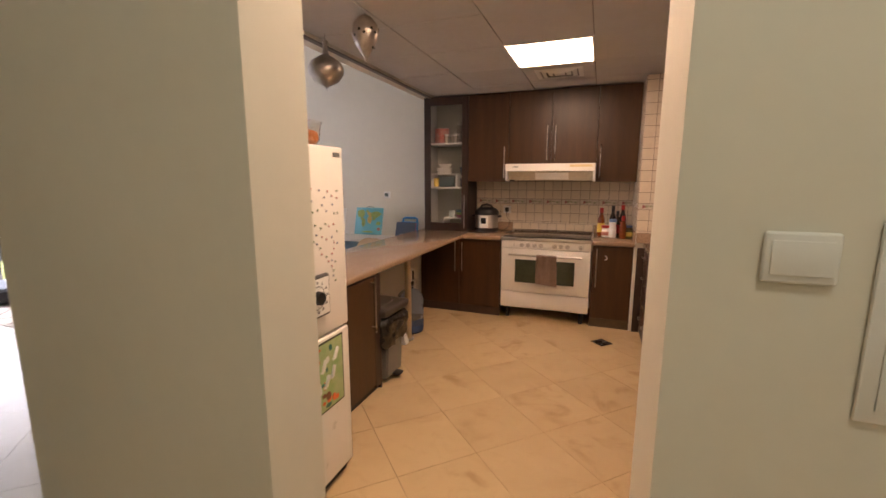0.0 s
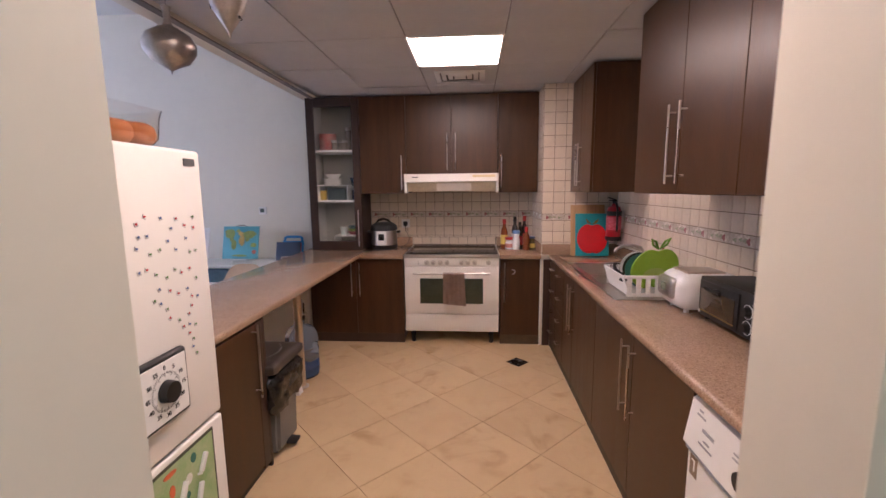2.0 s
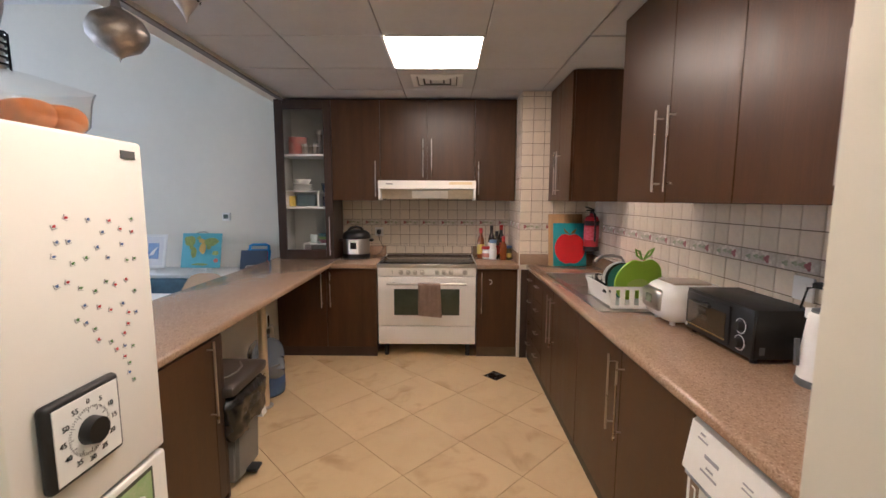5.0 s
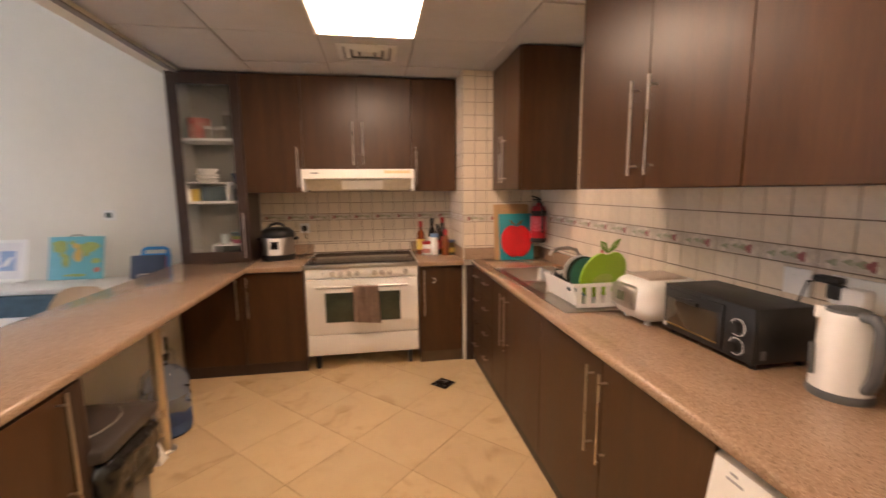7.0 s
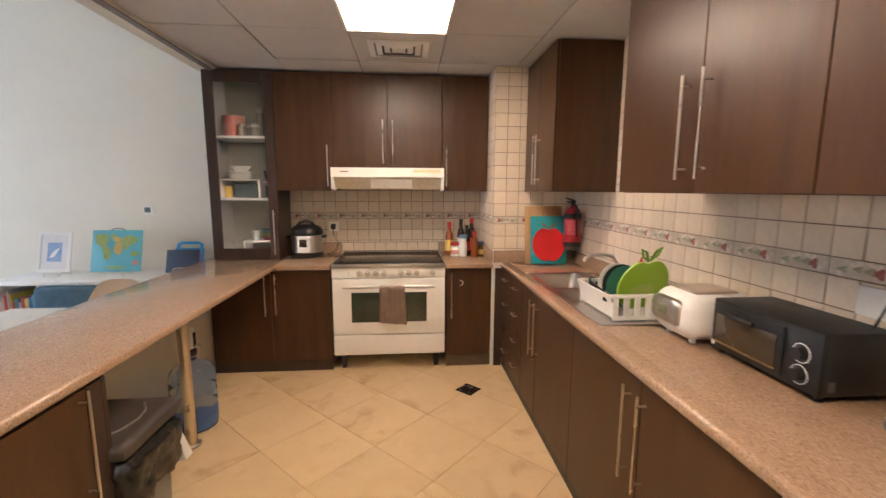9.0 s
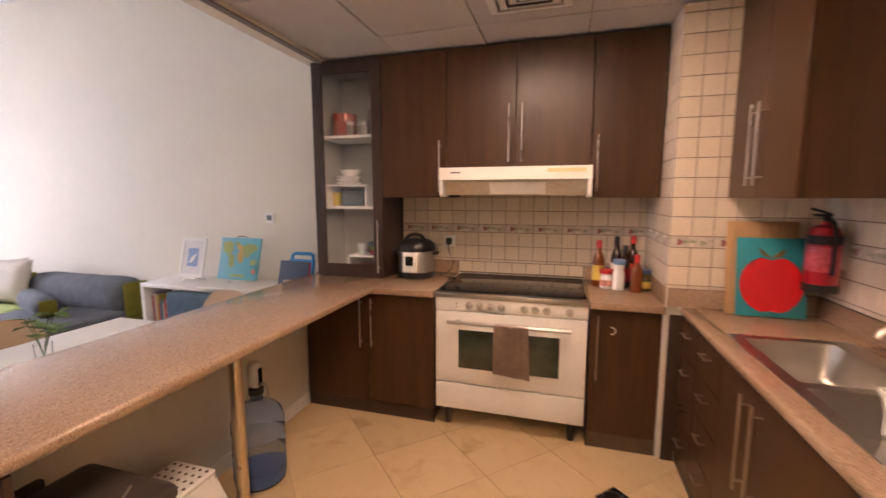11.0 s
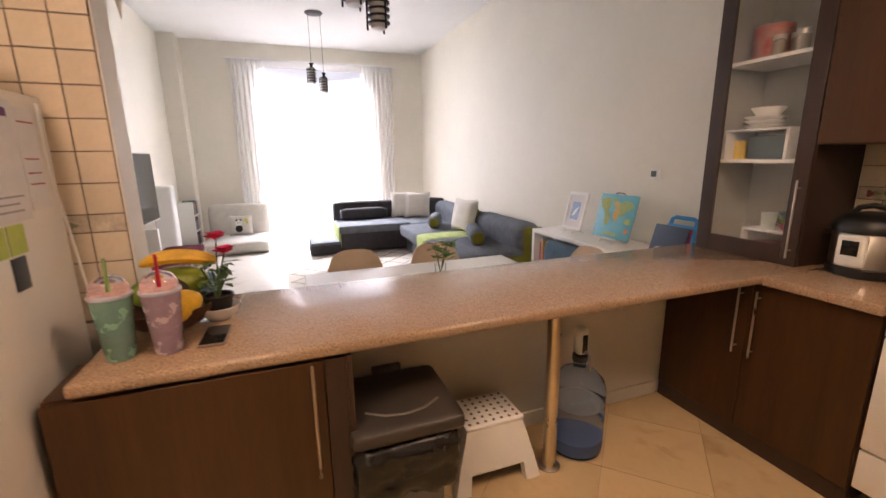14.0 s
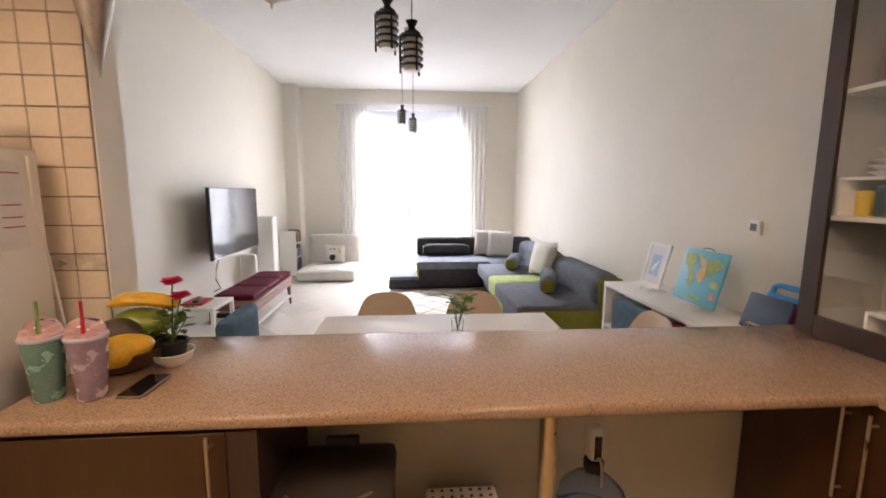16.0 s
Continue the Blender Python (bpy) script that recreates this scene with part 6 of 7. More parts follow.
# rug
RUG = mat("cream_pile", (0.62, 0.58, 0.52), 0.95, vary=0.15, scale=40, bump=0.8, bump_scale=200, spec=0.1)
RUGL = mat("taupe_pile", (0.30, 0.25, 0.21), 0.95, vary=0.2, scale=40, spec=0.1)
rg = thing("area_rug", "cream rug with a taupe diamond pattern", "rug", -5.35, 5.05, 0)
part("rug_body", box(-1.15, -0.95, 0.0, 1.0, 0.95, 0.012, 0.004), RUG, rg)
for k in range(-8, 9):
    for s in (-1, 1):
        c = k * 0.36
        lo, hi = max(-1.12, c - 0.92), min(0.97, c + 0.92)
        if hi - lo < 0.1:
            continue
        p = [(lo, s * (lo - c)), (hi, s * (hi - c))]
        n = Vector((-s, 1)).normalized() * 0.012
        z = 0.0125 if s > 0 else 0.0128
        part("diamond_line", prism(bmesh.new(), [(p[0][0] - n.x, p[0][1] - n.y), (p[1][0] - n.x, p[1][1] - n.y), (p[1][0] + n.x, p[1][1] + n.y), (p[0][0] + n.x, p[0][1] + n.y)], 0.010, z), RUGL, rg, smooth=False)

# floor chair by the window, with its cushion
fc = thing("floor_chair", "white folding futon floor chair", "floor chair", -7.55, 3.36, 0)
part("seat_pad", soft(bmesh.new(), -0.42, -0.48, 0.0, 0.50, 0.48, 0.20, 0.4, 10, 0.008), CUSH, fc)
q = part("back_pad", soft(bmesh.new(), -0.11, -0.47, 0.0, 0.11, 0.47, 0.58, 0.4, 10, 0.008), CUSH, fc)
q.matrix_local = pose(-0.42, 0, 0.12, 0, -14, 0)
pc = thing("panda_cushion", "white cushion with a black animal print", "cushion", -7.72, 3.38, 0.205)
pc.matrix_world = pose(-7.70, 3.40, 0.20, -18, 0, 92)
part("cover", pillow(0.36, 0.34, 0.12), CUSH, pc)
for x, z, r, m in ((-0.03, 0.10, 0.055, BLACKP), (-0.03, 0.20, 0.045, SHEET), (-0.06, 0.245, 0.016, BLACKP), (0.0, 0.245, 0.016, BLACKP), (-0.045, 0.20, 0.010, BLACKP), (-0.012, 0.20, 0.010, BLACKP), (0.08, 0.24, 0.03, YELL), (0.095, 0.20, 0.022, LIME)):
    part("print", cyl(bmesh.new(), (x, -0.045, z), (x, -0.062 - 0.0004 * (m is BLACKP), z), r, n=16), m, pc)

# television and what stands under it
tv = thing("television", "large flat black wall-mounted television", "television", -5.40, 2.70, 1.12)
part("body", box(-0.655, -0.035, -0.385, 0.655, 0.0, 0.385, 0.006), BLACKP, tv)
part("screen", box(-0.645, 0.0002, -0.37, 0.645, 0.004, 0.378, 0.002, 1), BLACKG, tv, "glossy dark screen")
part("bezel", box(-0.645, 0.0002, -0.384, 0.645, 0.005, -0.3705, 0.001, 1), STEEL, tv)
part("wall_arm", box(-0.20, -0.25, -0.15, 0.20, -0.0355, 0.15, 0.01), BLACKP, tv)
part("power_cable", tube(bmesh.new(), [(0.45, -0.03, -0.37), (0.48, -0.06, -0.50), (0.46, -0.08, -0.62), (0.30, -0.10, -0.75), (0.25, -0.20, -0.80)], 0.005, 6), BLACKP, tv)
WOOD = mat("red_brown_wood", (0.22, 0.075, 0.04), 0.4, vary=0.3, scale=6, stretch=(0.3, 4, 4))
MAROON = mat("maroon_velvet", (0.12, 0.008, 0.025), 0.85, vary=0.3, scale=10, spec=0.2)
be = thing("slat_bench", "low wooden bench with three maroon cushions", "bench", -5.05, 2.98, 0)
part("top", box(-0.78, -0.21, 0.32, 0.72, 0.21, 0.37, 0.006), WOOD, be)
part("rail", box(-0.76, 0.17, 0.25, 0.70, 0.20, 0.319), WOOD, be)
part("lower_rail", box(-0.70, 0.185, 0.10, 0.62, 0.205, 0.125), SHEET, be)
for x in (-0.70, 0.64):
    for y in (-0.17, 0.17):
        part("leg", cyl(bmesh.new(), (x, y, 0.319), (x + (0.03 if x > 0 else -0.03), y * 1.1, 0), 0.026, 0.016, 12), WOOD, be)
for k in range(3):
    q = single("bench_cushion", soft(bmesh.new(), -0.215, -0.20, 0, 0.215, 0.20, 0.065, 0.4, 8, 0.004, k), MAROON, "maroon velvet bench cushion", "cushion", pose(-5.60 + k * 0.44, 2.98, 0.371, 0, 0, 0), "bench cushions")
single("media_box", box(-0.15, -0.10, 0, 0.15, 0.10, 0.06, 0.01), BLACKP, "black media box behind the bench", "media box", pose(-5.3, 2.60, 0))
pu = thing("air_purifier", "tall slim white tower unit beside the television", "tower", -6.65, 2.62, 0)
part("tower", box(-0.11, -0.12, 0.03, 0.11, 0.12, 1.10, 0.03, 4), WHITEP, pu)
part("plinth", box(-0.10, -0.11, 0, 0.10, 0.11, 0.029, 0.004), GREYP, pu)
single("folded_board", box(-0.03, -0.10, 0, 0.03, 0.10, 0.62, 0.008), SHEET, "white board leaning on the wall", "board", pose(-6.05, 2.57, 0, 0, 3, 0))
bk = thing("bookcase", "small white rack of children's books", "bookcase", -7.85, 2.62, 0)
for z in (0.05, 0.30, 0.55):
    part("shelf", box(-0.20, -0.14, z, 0.20, 0.14, z + 0.015), SHEET, bk)
for s in (-1, 1):
    part("side", box(s * 0.208 - 0.008, -0.14, 0, s * 0.208 + 0.008, 0.14, 0.78), SHEET, bk)
random.seed(21)
books = [mat("book_%d" % k, c, 0.5, vary=0.2) for k, c in enumerate(((0.05, 0.12, 0.3), (0.5, 0.06, 0.05), (0.6, 0.5, 0.1), (0.1, 0.25, 0.3), (0.6, 0.58, 0.55), (0.04, 0.05, 0.06)))]


def book_row(x0, x1, y0, y1, z, hmax, group, tx=True):
    x = x0
    while x < x1 - 0.03:
        w, h = random.uniform(0.012, 0.035), random.uniform(0.6, 1) * hmax
        a = (x, y0, 0, x + w, y1, h) if tx else (y0, x, 0, y1, x + w, h)
        single("book", box(*a, 0.001, 1), random.choice(books), "upright book with a coloured spine", "book", pose(0, 0, z), group)
        x += w + 0.002


for z in (0.066, 0.316, 0.566):
    book_row(-8.04, -7.66, 2.55, 2.74, z, 0.22, "books in the bookcase")
sd = thing("side_table", "small white side table with an open shelf", "side table", -3.98, 2.86, 0)
part("top", box(-0.20, -0.26, 0.47, 0.20, 0.26, 0.50, 0.004), SHEET, sd)
for x in (-0.185, 0.185):
    for y in (-0.245, 0.245):
        part("leg", box(x - 0.015, y - 0.015, 0, x + 0.015, y + 0.015, 0.469), SHEET, sd)
part("shelf", box(-0.18, -0.24, 0.22, 0.18, 0.24, 0.24), SHEET, sd)
single("tray", box(-0.11, -0.09, 0, 0.11, 0.09, 0.02, 0.006), mat("red_tray", (0.4, 0.03, 0.03), 0.5), "small red tray on the side table", "tray", pose(-3.97, 2.90, 0.501))
single("remote_control", box(-0.09, -0.022, 0, 0.09, 0.022, 0.018, 0.006), BLACKP, "black remote control on the tray", "remote", pose(-3.97, 2.90, 0.522, 0, 0, 15))

# dining table and shell chairs
dt = thing("dining_table", "white rectangular dining table", "table", -2.42, 4.93, 0)
part("tabletop", box(-0.33, -0.68, 0.70, 0.31, 0.66, 0.73, 0.005), mat("white_gloss", (0.80, 0.79, 0.77), 0.3, vary=0.02), dt)
for x in (-0.28, 0.26):
    for y in (-0.62, 0.60):
        part("leg", box(x - 0.025, y - 0.025, 0, x + 0.025, y + 0.025, 0.699, 0.003), SHEET, dt)
vs = thing("table_plant", "sprig of green leaves in a glass", "plant", -2.42, 5.01, 0.731)
part("glass", lathe(bmesh.new(), [(0.03, 0), (0.034, 0.07), (0.031, 0.07), (0.027, 0.006), (0.0, 0.005)]), GLASS, vs)
b, b2 = bmesh.new(), bmesh.new()
random.seed(5)
for k in range(5):
    a = random.uniform(0, 6.28)
    top = Vector((0.05 * math.cos(a), 0.05 * math.sin(a), random.uniform(0.13, 0.21)))
    tube(b2, [(0, 0, 0.01), top * 0.5 + Vector((0, 0, 0.02)), top], 0.002, 5)
    for q in range(5):
        c = random.uniform(0, 6.28)
        leaf(b, top * random.uniform(0.6, 1), Vector((math.cos(c), math.sin(c), random.uniform(-0.4, 0.5))) * 0.075, 0.026)
part("leaves", b, mat("bright_leaf", (0.12, 0.24, 0.05), 0.45, vary=0.4, scale=20), vs, smooth=False)
part("stem", b2, LEAF, vs)
SHELL = mat("beige_shell_plastic", (0.50, 0.38, 0.26), 0.45, vary=0.08)
BEECH = mat("beech_leg", (0.42, 0.27, 0.14), 0.5, vary=0.2, scale=8)


def shell_chair(x, y, rz, label):
    c = thing("shell_chair", label, "chair", x, y, 0, rz, group="chairs round the table")
    b = bmesh.new()
    rows = []
    for j in range(15):
        s = j / 14
        row = []
        for i in range(13):
            u = i / 12 * 2 - 1
            if s < 0.55:
                k = s / 0.55
                px, pz, w = 0.20 - 0.38 * k, 0.435 - 0.02 * math.sin(k * math.pi), 0.225 * (0.85 + 0.15 * math.sin(k * math.pi))
                row.append(b.verts.new((px, u * w, pz + 0.05 * u ** 4)))
            else:
                k = (s - 0.55) / 0.45
                px, pz, w = -0.18 - 0.09 * k, 0.435 + 0.345 * k, 0.225 * (1 - 0.28 * k ** 2.5)
                row.append(b.verts.new((px + 0.07 * u * u * (1 - 0.5 * k), u * w, pz - 0.05 * k * u ** 4)))
        rows.append(row)
    for j in range(14):
        for i in range(12):
            b.faces.new((rows[j][i], rows[j][i + 1], rows[j + 1][i + 1], rows[j + 1][i]))
    bmesh.ops.recalc_face_normals(b, faces=b.faces[:])
    bmesh.ops.solidify(b, geom=b.faces[:], thickness=0.008)
    part("shell", b, SHELL, c)
    for sx in (-1, 1):
        for sy in (-1, 1):
            part("leg", cyl(bmesh.new(), (sx * 0.12, sy * 0.13, 0.425), (sx * 0.20, sy * 0.21, 0), 0.015, 0.010, 10), BEECH, c)
    return c


shell_chair(-2.86, 4.60, 0, "beige moulded shell chair with wooden legs")
shell_chair(-2.86, 5.20, 0, "beige moulded shell chair with wooden legs")
shell_chair(-2.50, 5.93, -90, "beige moulded shell chair with wooden legs")
CUSHB = mat("blue_chair_pad", (0.07, 0.13, 0.19), 0.9, vary=0.3, scale=15)
for x, y in ((-2.95, 6.10), (-2.95, 3.85)):
    c = thing("tub_chair", "blue-grey upholstered chair by the table", "chair", x, y, 0, group="upholstered chairs")
    part("seat", soft(bmesh.new(), -0.23, -0.23, 0.36, 0.23, 0.23, 0.47, 0.4, 7, 0.004), CUSHB, c)
    part("backrest", soft(bmesh.new(), -0.24, 0.14 if y > 5 else -0.24, 0.44, 0.24, 0.24 if y > 5 else -0.14, 0.71, 0.4, 8, 0.004), CUSHB, c)
    for sx in (-0.18, 0.18):
        for sy in (-0.18, 0.18):
            part("leg", cyl(bmesh.new(), (sx, sy, 0.37), (sx * 1.15, sy * 1.15, 0), 0.016, 0.011, 10), BEECH, c)

# cube shelf along the north wall
cs = thing("cube_shelf", "low white open cube shelf unit", "shelf", -3.62, 6.39, 0)
part("top", box(0, 0, 0.695, 1.46, 0.44, 0.73, 0.003), SHEET, cs)
part("bottom", box(0, 0, 0.0, 1.46, 0.44, 0.035, 0.003), SHEET, cs)
part("shelf", box(0.036, 0.004, 0.36, 1.424, 0.43, 0.376), SHEET, cs)
part("back_panel", box(0.036, 0.4305, 0.036, 1.424, 0.4395, 0.694), SHEET, cs)
for k in range(5):
    x = k * 0.357
    w = 0.035 if k in (0, 4) else 0.016
    part("upright", box(max(0, x - (w / 2 if 0 < k < 4 else 0)), 0.001, 0.036, min(1.46, x + (w if k == 0 else w / 2)) if k < 4 else 1.46, 0.43, 0.694), SHEET, cs)
book_row(-3.575, -3.30, 6.45, 6.70, 0.377, 0.27, "books in the cube shelf")
book_row(-2.85, -2.56, 6.45, 6.68, 0.377, 0.26, "books in the cube shelf")
single("storage_basket", box(-0.14, -0.16, 0, 0.14, 0.16, 0.24, 0.02), GREYP, "dark grey storage basket in the shelf", "basket", pose(-3.08, 6.60, 0.377))
single("storage_basket", box(-0.14, -0.16, 0, 0.14, 0.16, 0.24, 0.02), CUSHB, "blue storage basket in the shelf", "basket", pose(-2.36, 6.60, 0.377))


def easel(parent, w):
    for s in (-1, 1):
        part("easel_leg", tube(bmesh.new(), [(s * w, -0.05, 0), (s * w, -0.02, 0.02), (s * w, 0.0, 0.03), (s * w, 0.09, 0.0)], 0.006, 8), SHEET, parent)
    part("easel_bar", box(-w, -0.022, 0.018, w, -0.010, 0.03, 0.002), SHEET, parent)


pf = thing("picture_frame", "white framed blue picture on a stand", "picture", -3.29, 6.60, 0.731)
easel(pf, 0.06)
lean = pose(0, -0.005, 0.03, -14, 0, 0)
for nm, bmm, m in (("frame", bx(bx(bx(box(-0.13, -0.015, 0, -0.105, 0.0, 0.34), 0.105, -0.015, 0, 0.13, 0.0, 0.34), -0.1049, -0.015, 0, 0.1049, 0.0, 0.025), -0.1049, -0.015, 0.315, 0.1049, 0.0, 0.34), SHEET), ("mount", box(-0.1045, -0.008, 0.0255, 0.1045, -0.001, 0.3145), PAPER), ("print", box(-0.055, -0.0095, 0.09, 0.055, -0.0082, 0.25), mat("blue_print", (0.10, 0.20, 0.45), 0.4, vary=0.5, scale=14, second=(0.35, 0.45, 0.6)))):
    part(nm, bmm, m, pf).matrix_local = lean
part("white_shape", prism(bmesh.new(), [(-0.04, 0.12), (0.0, 0.13), (0.045, 0.21), (0.01, 0.19), (-0.02, 0.16)], -0.0105, -0.0096, "y"), SHEET, pf).matrix_local = lean
mp = thing("world_map_board", "turquoise world map board on an easel", "map", -2.80, 6.60, 0.731)
easel(mp, 0.07)
part("board", box(-0.20, -0.012, 0.0, 0.20, 0.0, 0.355, 0.004), mat("sea_turquoise", (0.12, 0.42, 0.52), 0.45, vary=0.08), mp).matrix_local = lean
random.seed(3)
LAND = [mat("land_green", (0.30, 0.38, 0.10), 0.5, vary=0.3, scale=40), mat("land_sand", (0.62, 0.42, 0.10), 0.5, vary=0.3, scale=40)]
for cx, cz, w, h, k in ((-0.12, 0.27, 0.055, 0.05, 0), (-0.10, 0.21, 0.02, 0.03, 0), (-0.075, 0.155, 0.03, 0.055, 0), (0.0, 0.275, 0.03, 0.025, 1), (0.015, 0.20, 0.036, 0.055, 1), (0.09, 0.265, 0.08, 0.045, 0), (0.075, 0.215, 0.025, 0.03, 0), (0.145, 0.15, 0.035, 0.025, 0), (-0.03, 0.305, 0.022, 0.018, 0), (0.0, 0.035, 0.09, 0.012, 0)):
    poly = []
    for q in range(14):
        a = 2 * math.pi * q / 14
        r = 1 + 0.35 * noise.noise(Vector((cx * 20 + math.cos(a) * 1.3, cz * 20 + math.sin(a) * 1.3, 0)))
        poly.append((cx + w * r * math.cos(a), cz + h * r * math.sin(a)))
    part("continent", prism(bmesh.new(), poly, -0.0145 - 0.0002 * k, -0.012, "y"), LAND[k], mp).matrix_local = lean
part("compass", cyl(bmesh.new(), (0.155, -0.012, 0.075), (0.155, -0.0145, 0.075), 0.022, n=16), mat("map_red", (0.5, 0.14, 0.10), 0.5), mp).matrix_local = lean
part("cord", tube(bmesh.new(), [(-0.06, -0.006, 0.352), (-0.03, -0.006, 0.368), (0.03, -0.006, 0.368), (0.06, -0.006, 0.352)], 0.004, 6), BLACKP, mp).matrix_local = lean
lp = thing("tablet_stand", "navy tablet cases standing in a rack", "tablet", -2.27, 6.60, 0.731)
lp_lean = pose(0, 0, 0.012, -16, 0, 0)
part("case", box(-0.135, -0.012, 0, 0.135, 0.0, 0.20, 0.008), mat("navy_case", (0.03, 0.05, 0.10), 0.6), lp).matrix_local = lp_lean
bm = bmesh.new()
for dy in (-0.03, -0.05):
    tube(bm, [(-0.05, dy, 0.0), (-0.05, dy, 0.05), (-0.04, dy, 0.06), (0.04, dy, 0.06), (0.05, dy, 0.05), (0.05, dy, 0.0)], 0.004, 8)
bx(bm, -0.06, -0.055, 0, 0.06, 0.08, 0.006)
part("wire_rack", bm, CHROME, lp)
kt = thing("kids_tablet", "bright blue foam tablet case with a handle", "tablet", -2.25, 6.66, 0.735)
kt.matrix_world = pose(-2.25, 6.665, 0.733, -16, 0, 0)
BLUEF = mat("sky_blue_foam", (0.03, 0.26, 0.62), 0.6, vary=0.08)
part("case", box(-0.12, -0.02, 0, 0.12, 0.012, 0.215, 0.014, 3), BLUEF, kt)
part("handle", tube(bmesh.new(), [(-0.10, -0.004, 0.205), (-0.095, -0.004, 0.25), (-0.07, -0.004, 0.262), (0.07, -0.004, 0.262), (0.095, -0.004, 0.25), (0.10, -0.004, 0.205)], 0.014, 10), BLUEF, kt)
part("screen", box(-0.10, -0.0215, 0.03, 0.10, -0.0205, 0.19), mat("pink_screen", (0.5, 0.10, 0.2), 0.2), kt)
th = thing("thermostat", "small white wall thermostat with a grey display", "thermostat", -2.63, YN, 1.27)
part("case", box(-0.043, -0.022, -0.043, 0.043, 0, 0.043, 0.006, 3), WHITEP, th)
part("display", box(-0.028, -0.0235, -0.02, 0.022, -0.0222, 0.024), mat("lcd_grey", (0.12, 0.15, 0.14), 0.2), th)

# pendant lamps
IRON = mat("dark_bronze", (0.03, 0.024, 0.022), 0.45, 0.6, vary=0.2)
FROST = mat("frosted_glass", (0.66, 0.63, 0.60), 0.35, vary=0.05)


def pendant(x, y, zb, label):
    p = thing("pendant_lamp", label, "pendant lamp", x, y, zb, group="caged pendant lamps")
    part("shade", lathe(bmesh.new(), [(0.0, 0.012), (0.045, 0.012), (0.046, 0.02), (0.046, 0.19), (0.03, 0.20)], 24), FROST, p, "frosted glass cylinder")
    for k in range(5):
        b = lathe(bmesh.new(), [(0.054, 0.035 + k * 0.036), (0.063, 0.036 + k * 0.036), (0.063, 0.044 + k * 0.036), (0.054, 0.045 + k * 0.036)], 24)
        part("hoop", b, IRON, p)
    for k in range(3):
        a = 2.1 * k + 0.4
        c, s = math.cos(a) * 0.066, math.sin(a) * 0.066
        part("cage_bar", tube(bmesh.new(), [(c, s, 0), (c, s, 0.2), (c * 0.8, s * 0.8, 0.212), (c * 0.2, s * 0.2, 0.214)], 0.006, 8), IRON, p)
    part("cap", lathe(bmesh.new(), [(0.05, 0.205), (0.045, 0.215), (0.018, 0.225), (0.018, 0.245), (0.034, 0.275), (0.0, 0.277)], 20), IRON, p)
    part("cord", cyl(bmesh.new(), (0, 0, 0.277), (0, 0, ZL - zb - 0.022), 0.003, n=6), BLACKP, p)
    return p


for x, ys, zs in ((-2.75, (4.64, 4.775), (2.245, 2.135)), (-6.65, (4.64, 4.80), (2.45, 2.335))):
    ca = thing("ceiling_canopy", "round dark pendant canopy on the ceiling", "canopy", x, sum(ys) / 2, ZL - 0.022, group="pendant canopies")
    part("plate", lathe(bmesh.new(), [(0.0, 0), (0.10, 0.0), (0.12, 0.01), (0.12, 0.022), (0.0, 0.022)], 28), IRON, ca)
    for y, z in zip(ys, zs):
        pendant(x, y, z, "caged frosted-glass pendant lamp, unlit")
sm = thing("smoke_detector", "round cream smoke detector on the ceiling", "smoke detector", -5.53, 4.75, ZL)
part("base", lathe(bmesh.new(), [(0.0, -0.045), (0.035, -0.045), (0.045, -0.03), (0.06, -0.02), (0.06, 0)]), mat("aged_plastic", (0.62, 0.55, 0.42), 0.5), sm)

# ---- tiles ----
tile_data = {}
random.seed(2)


def tile_piece(parent, o, u, v, n, w, h, gap, material, thick=0.006):
    """One wall tile from corner o with sides u, v and normal n; alike sizes share a mesh."""
    key = (round(w, 3), round(h, 3), tuple(u), tuple(v), tuple(n), material.name)
    if key not in tile_data:
        b = bx(bmesh.new(), gap / 2, gap / 2, 0, w - gap / 2, h - gap / 2, thick, 0.0012, 1)
        rot = Matrix((u, v, n)).transposed().to_4x4()
        b.transform(rot)
        if rot.determinant() < 0:
            bmesh.ops.reverse_faces(b, faces=b.faces[:])
        tile_data[key] = finish(b, "tile", material, False)
    ob = new("tile", tile_data[key])
    ob.location = o
    ob.parent = parent
    return ob


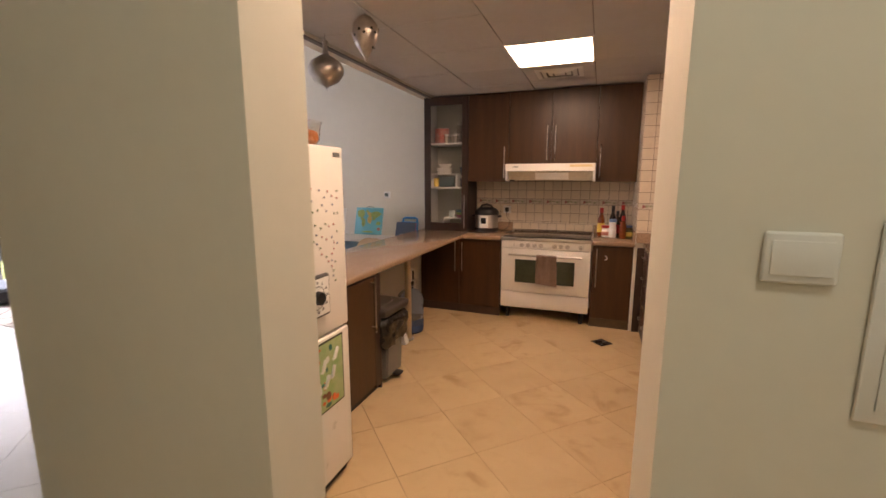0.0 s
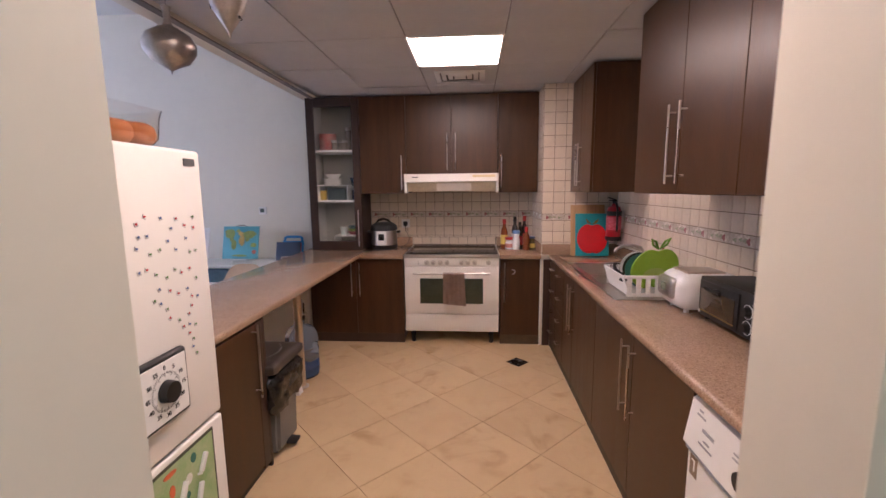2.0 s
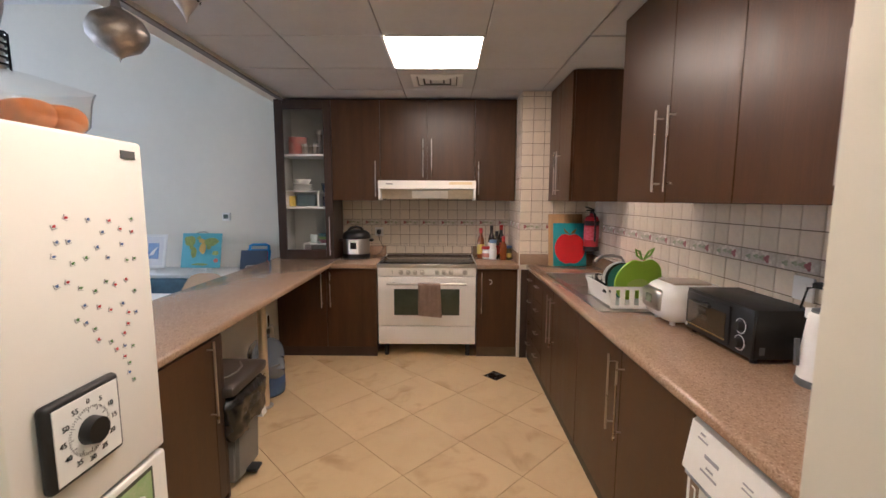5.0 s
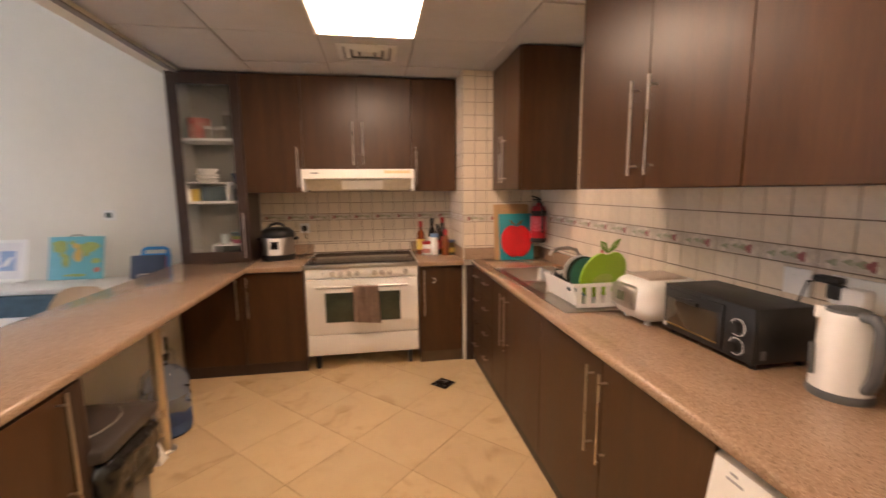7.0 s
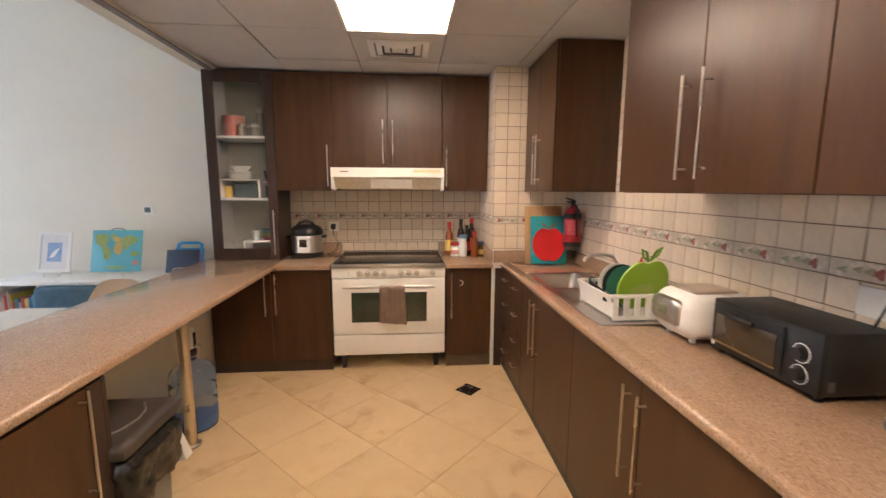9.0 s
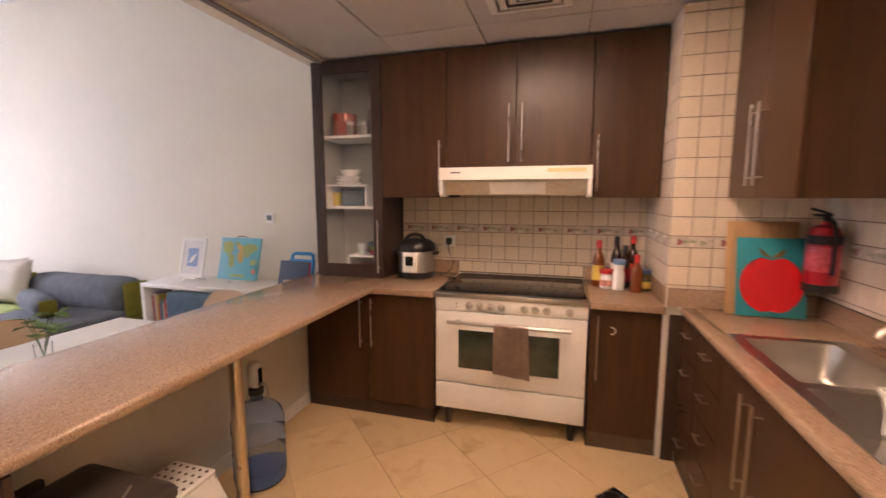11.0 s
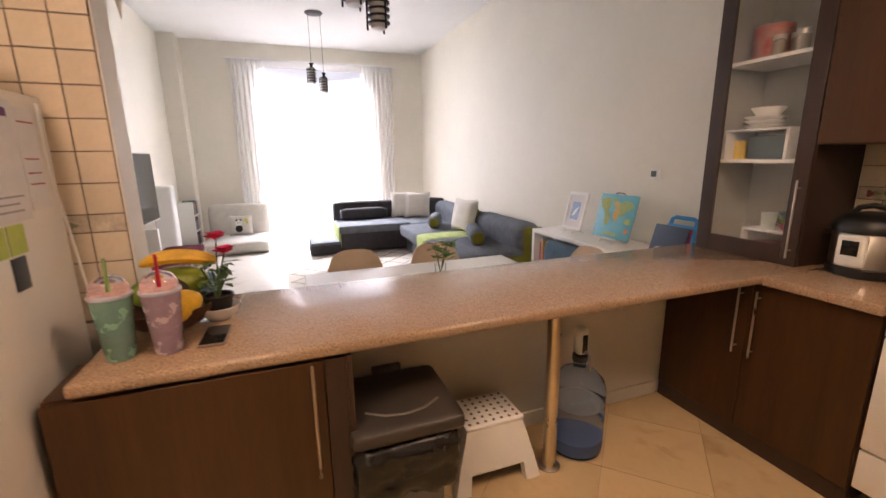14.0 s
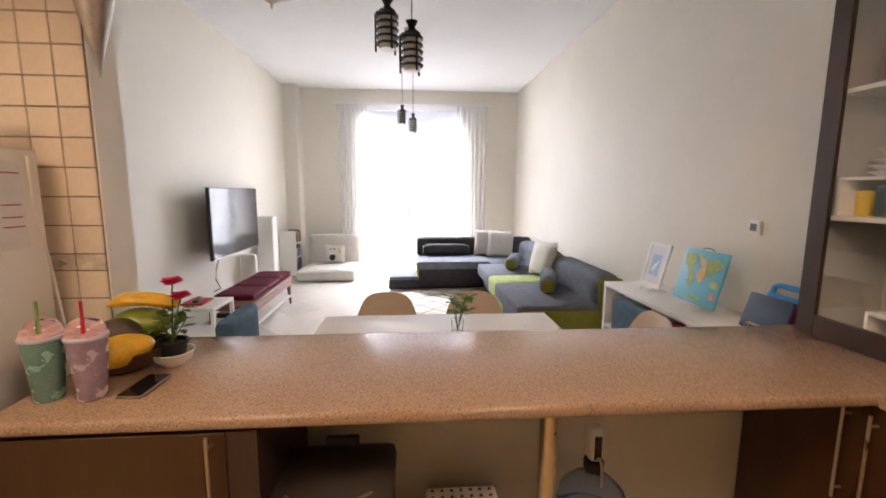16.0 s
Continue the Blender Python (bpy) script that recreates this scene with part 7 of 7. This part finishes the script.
def tile_field(name, label, origin, u, v, n, width, z0, z1, start=0.0, holes=()):
    """A tiled field with its grout bed, a flowered border course at 1.19 to 1.25 m."""
    o, u, v, n = Vector(origin), Vector(u), Vector(v), Vector(n)
    bed = bmesh.new()
    p = [o + v * z0, o + u * width + v * z0, o + u * width + v * z1, o + v * z1]
    a, b = [bed.verts.new(q) for q in p], [bed.verts.new(q + n * 0.003) for q in p]
    for k in range(4):
        bed.faces.new((a[k], a[(k + 1) % 4], b[(k + 1) % 4], b[k]))
    bed.faces.new(a[::-1])
    bed.faces.new(b)
    bmesh.ops.recalc_face_normals(bed, faces=bed.faces[:])
    field = structure(name, bed, GROUT, label, "tiles")
    levels = [1.19 - 0.1 * k for k in range(5, 0, -1)] + [1.19, 1.25] + [1.25 + 0.1 * k for k in range(1, 13)]
    for l0, l1 in zip(levels, levels[1:]):
        if l1 <= z0 + 0.012 or l0 >= z1 - 0.012:
            continue
        c0, c1 = max(l0, z0), min(l1, z1)
        border = abs(l0 - 1.19) < 0.001
        step = 0.2 if border else 0.1
        x = -start
        while x < width - 0.008:
            x0, x1 = max(0, x), min(width, x + step)
            if x1 - x0 > 0.012:
                tile_piece(field, o + u * x0 + v * c0 + n * 0.0025, u, v, n, x1 - x0, c1 - c0, 0.004, BORDER if border else TILE)
            if border and x1 - x0 > 0.12:
                for k, (dx, dz, r) in enumerate(((0.05, 0.028, 0.016), (0.075, 0.03, 0.011), (0.11, 0.032, 0.009), (0.155, 0.026, 0.010))):
                    key = "motif%d" % k
                    q = o + u * (x + dx) + v * (l0 + dz) + n * 0.0086
                    if 0.01 < x + dx < width - 0.02:
                        kk = (key, tuple(n))
                        if kk not in tile_data:
                            b = bmesh.new()
                            poly = [(r * (1 + 0.3 * math.cos(3 * t)) * math.cos(t) * (1.5 if k else 1), r * (1 + 0.3 * math.cos(3 * t)) * math.sin(t)) for t in [2 * math.pi * j / 12 for j in range(12)]]
                            prism(b, poly, 0, 0.0006)
                            rot = Matrix((u, v, n)).transposed().to_4x4()
                            b.transform(rot)
                            if rot.determinant() < 0:
                                bmesh.ops.reverse_faces(b, faces=b.faces[:])
                            tile_data[kk] = finish(b, "flower_motif", (ROSE if k == 0 else SAGE), False)
                        m = new("flower_motif", tile_data[kk])
                        m.location, m.parent = q, field
            x += step
    return field


BORDER = mat("border_tile_glaze", (0.60, 0.53, 0.43), 0.25, vary=0.25, scale=30, second=(0.42, 0.36, 0.30))
ROSE = mat("rose_glaze", (0.30, 0.09, 0.09), 0.3, vary=0.4, scale=60)
SAGE = mat("sage_glaze", (0.30, 0.31, 0.20), 0.3, vary=0.4, scale=60)
Z0 = CT + 0.095
tile_field("tiles_north", "cream square tiles behind the cooker", (-1.40, YN - 0.0005, 0), (1, 0, 0), (0, 0, 1), (0, -1, 0), 1.745, Z0, 1.63)
tile_field("tiles_hob", "cream square tiles behind the cooker", (-0.945, YN - 0.0006, 0), (1, 0, 0), (0, 0, 1), (0, -1, 0), 0.909, 0.88, Z0 - 0.001)
tile_field("tiles_column_side", "cream square tiles on the column's side", (0.3515, 6.206, 0), (0, 1, 0), (0, 0, 1), (-1, 0, 0), 0.628, Z0, ZC - 0.006)
tile_field("tiles_column_front", "cream square tiles on the column's front", (0.3455, 6.2065, 0), (1, 0, 0), (0, 0, 1), (0, -1, 0), 0.67, Z0, ZC - 0.006)
structure("corner_strip", box(0.342, 6.199, 0, 0.352, 6.206, CT - 0.042), WHITEP, "white corner strip of the column", "trim")
tile_field("tiles_east", "cream square tiles over the worktop", (XE - 0.0005, 2.93, 0), (0, 1, 0), (0, 0, 1), (-1, 0, 0), 3.268, Z0, UB + 0.05)
tile_field("tiles_east_upper", "cream square tiles between the wall cabinets", (XE - 0.0005, 4.73, 0), (0, 1, 0), (0, 0, 1), (-1, 0, 0), 0.84, UB + 0.051, ZC - 0.006)
tile_field("tiles_partition", "cream square tiles behind the fridge", (-1.8345, 2.80, 0), (0, 1, 0), (0, 0, 1), (1, 0, 0), 0.885, 0.88, ZC - 0.006, 0.015)


def clip(poly, x0, y0, x1, y1):
    for ax, lim, keep in ((0, x0, 1), (0, x1, -1), (1, y0, 1), (1, y1, -1)):
        out = []
        for a, b in zip(poly, poly[1:] + poly[:1]):
            da, db = (a[ax] - lim) * keep, (b[ax] - lim) * keep
            if da >= 0:
                out.append(a)
            if da * db < 0:
                t = da / (da - db)
                out.append((a[0] + t * (b[0] - a[0]), a[1] + t * (b[1] - a[1])))
        poly = out
        if len(poly) < 3:
            return []
    return poly


def floor_tiles(parent, x0, y0, x1, y1, cx, cy, half, material, inset=None):
    """Tiles laid on the diagonal, clipped to a rectangle."""
    n = int(max(x1 - x0, y1 - y0) / half) + 3
    for i in range(-n, n + 1):
        for j in range(-n, n + 1):
            if (i + j) % 2 == 0:
                continue
            px, py = cx + i * half, cy + j * half
            h = half - 0.0022
            poly = clip([(px - h, py), (px, py - h), (px + h, py), (px, py + h)], x0, y0, x1, y1)
            if inset and len(poly) >= 3:
                for sx, sy in ((1, 1), (1, -1), (-1, 1), (-1, -1)):
                    out = []
                    f = lambda q: abs(q[0] - inset[0]) + abs(q[1] - inset[1]) - inset[2]
                if min(math.hypot(q[0] - inset[0], q[1] - inset[1]) for q in poly) < 0.02:
                    dx, dy = px - inset[0], py - inset[1]
                    ax = 0 if abs(dx) > abs(dy) else 1
                    lim, keep = inset[ax] + math.copysign(inset[2], (dx, dy)[ax]), math.copysign(1, (dx, dy)[ax])
                    out = []
                    for a, b in zip(poly, poly[1:] + poly[:1]):
                        da, db = (a[ax] - lim) * keep, (b[ax] - lim) * keep
                        if da >= 0:
                            out.append(a)
                        if da * db < 0:
                            t = da / (da - db)
                            out.append((a[0] + t * (b[0] - a[0]), a[1] + t * (b[1] - a[1])))
                    poly = out
            if len(poly) < 3:
                continue
            area = abs(sum(a[0] * b[1] - b[0] * a[1] for a, b in zip(poly, poly[1:] + poly[:1]))) / 2
            if area < 0.002:
                continue
            b = bmesh.new()
            prism(b, poly, -0.0058, 0.0 - 0.0004 * random.random())
            ob = new("tile", finish(b, "tile", material, False))
            ob.parent = parent


floor = bpy.data.objects["floor"]
IX, IY = 0.098, 5.78
floor_tiles(floor, -1.982, 0.8, 1.3, YN, IX, IY, 0.3182, FLOORK)
b = bmesh.new()
prism(b, [(IX - 0.098, IY), (IX, IY - 0.098), (IX + 0.098, IY), (IX, IY + 0.098)], -0.004, 0.0008)
ins = new("inset_tile", finish(b, "inset_tile", BLACKT, False))
ins.parent = floor
tagged(ins, "small black diamond inset tile")
floor_tiles(floor, XW, 0.8, -1.984, YN, -2.0, 4.0, 0.3182, FLOORL)
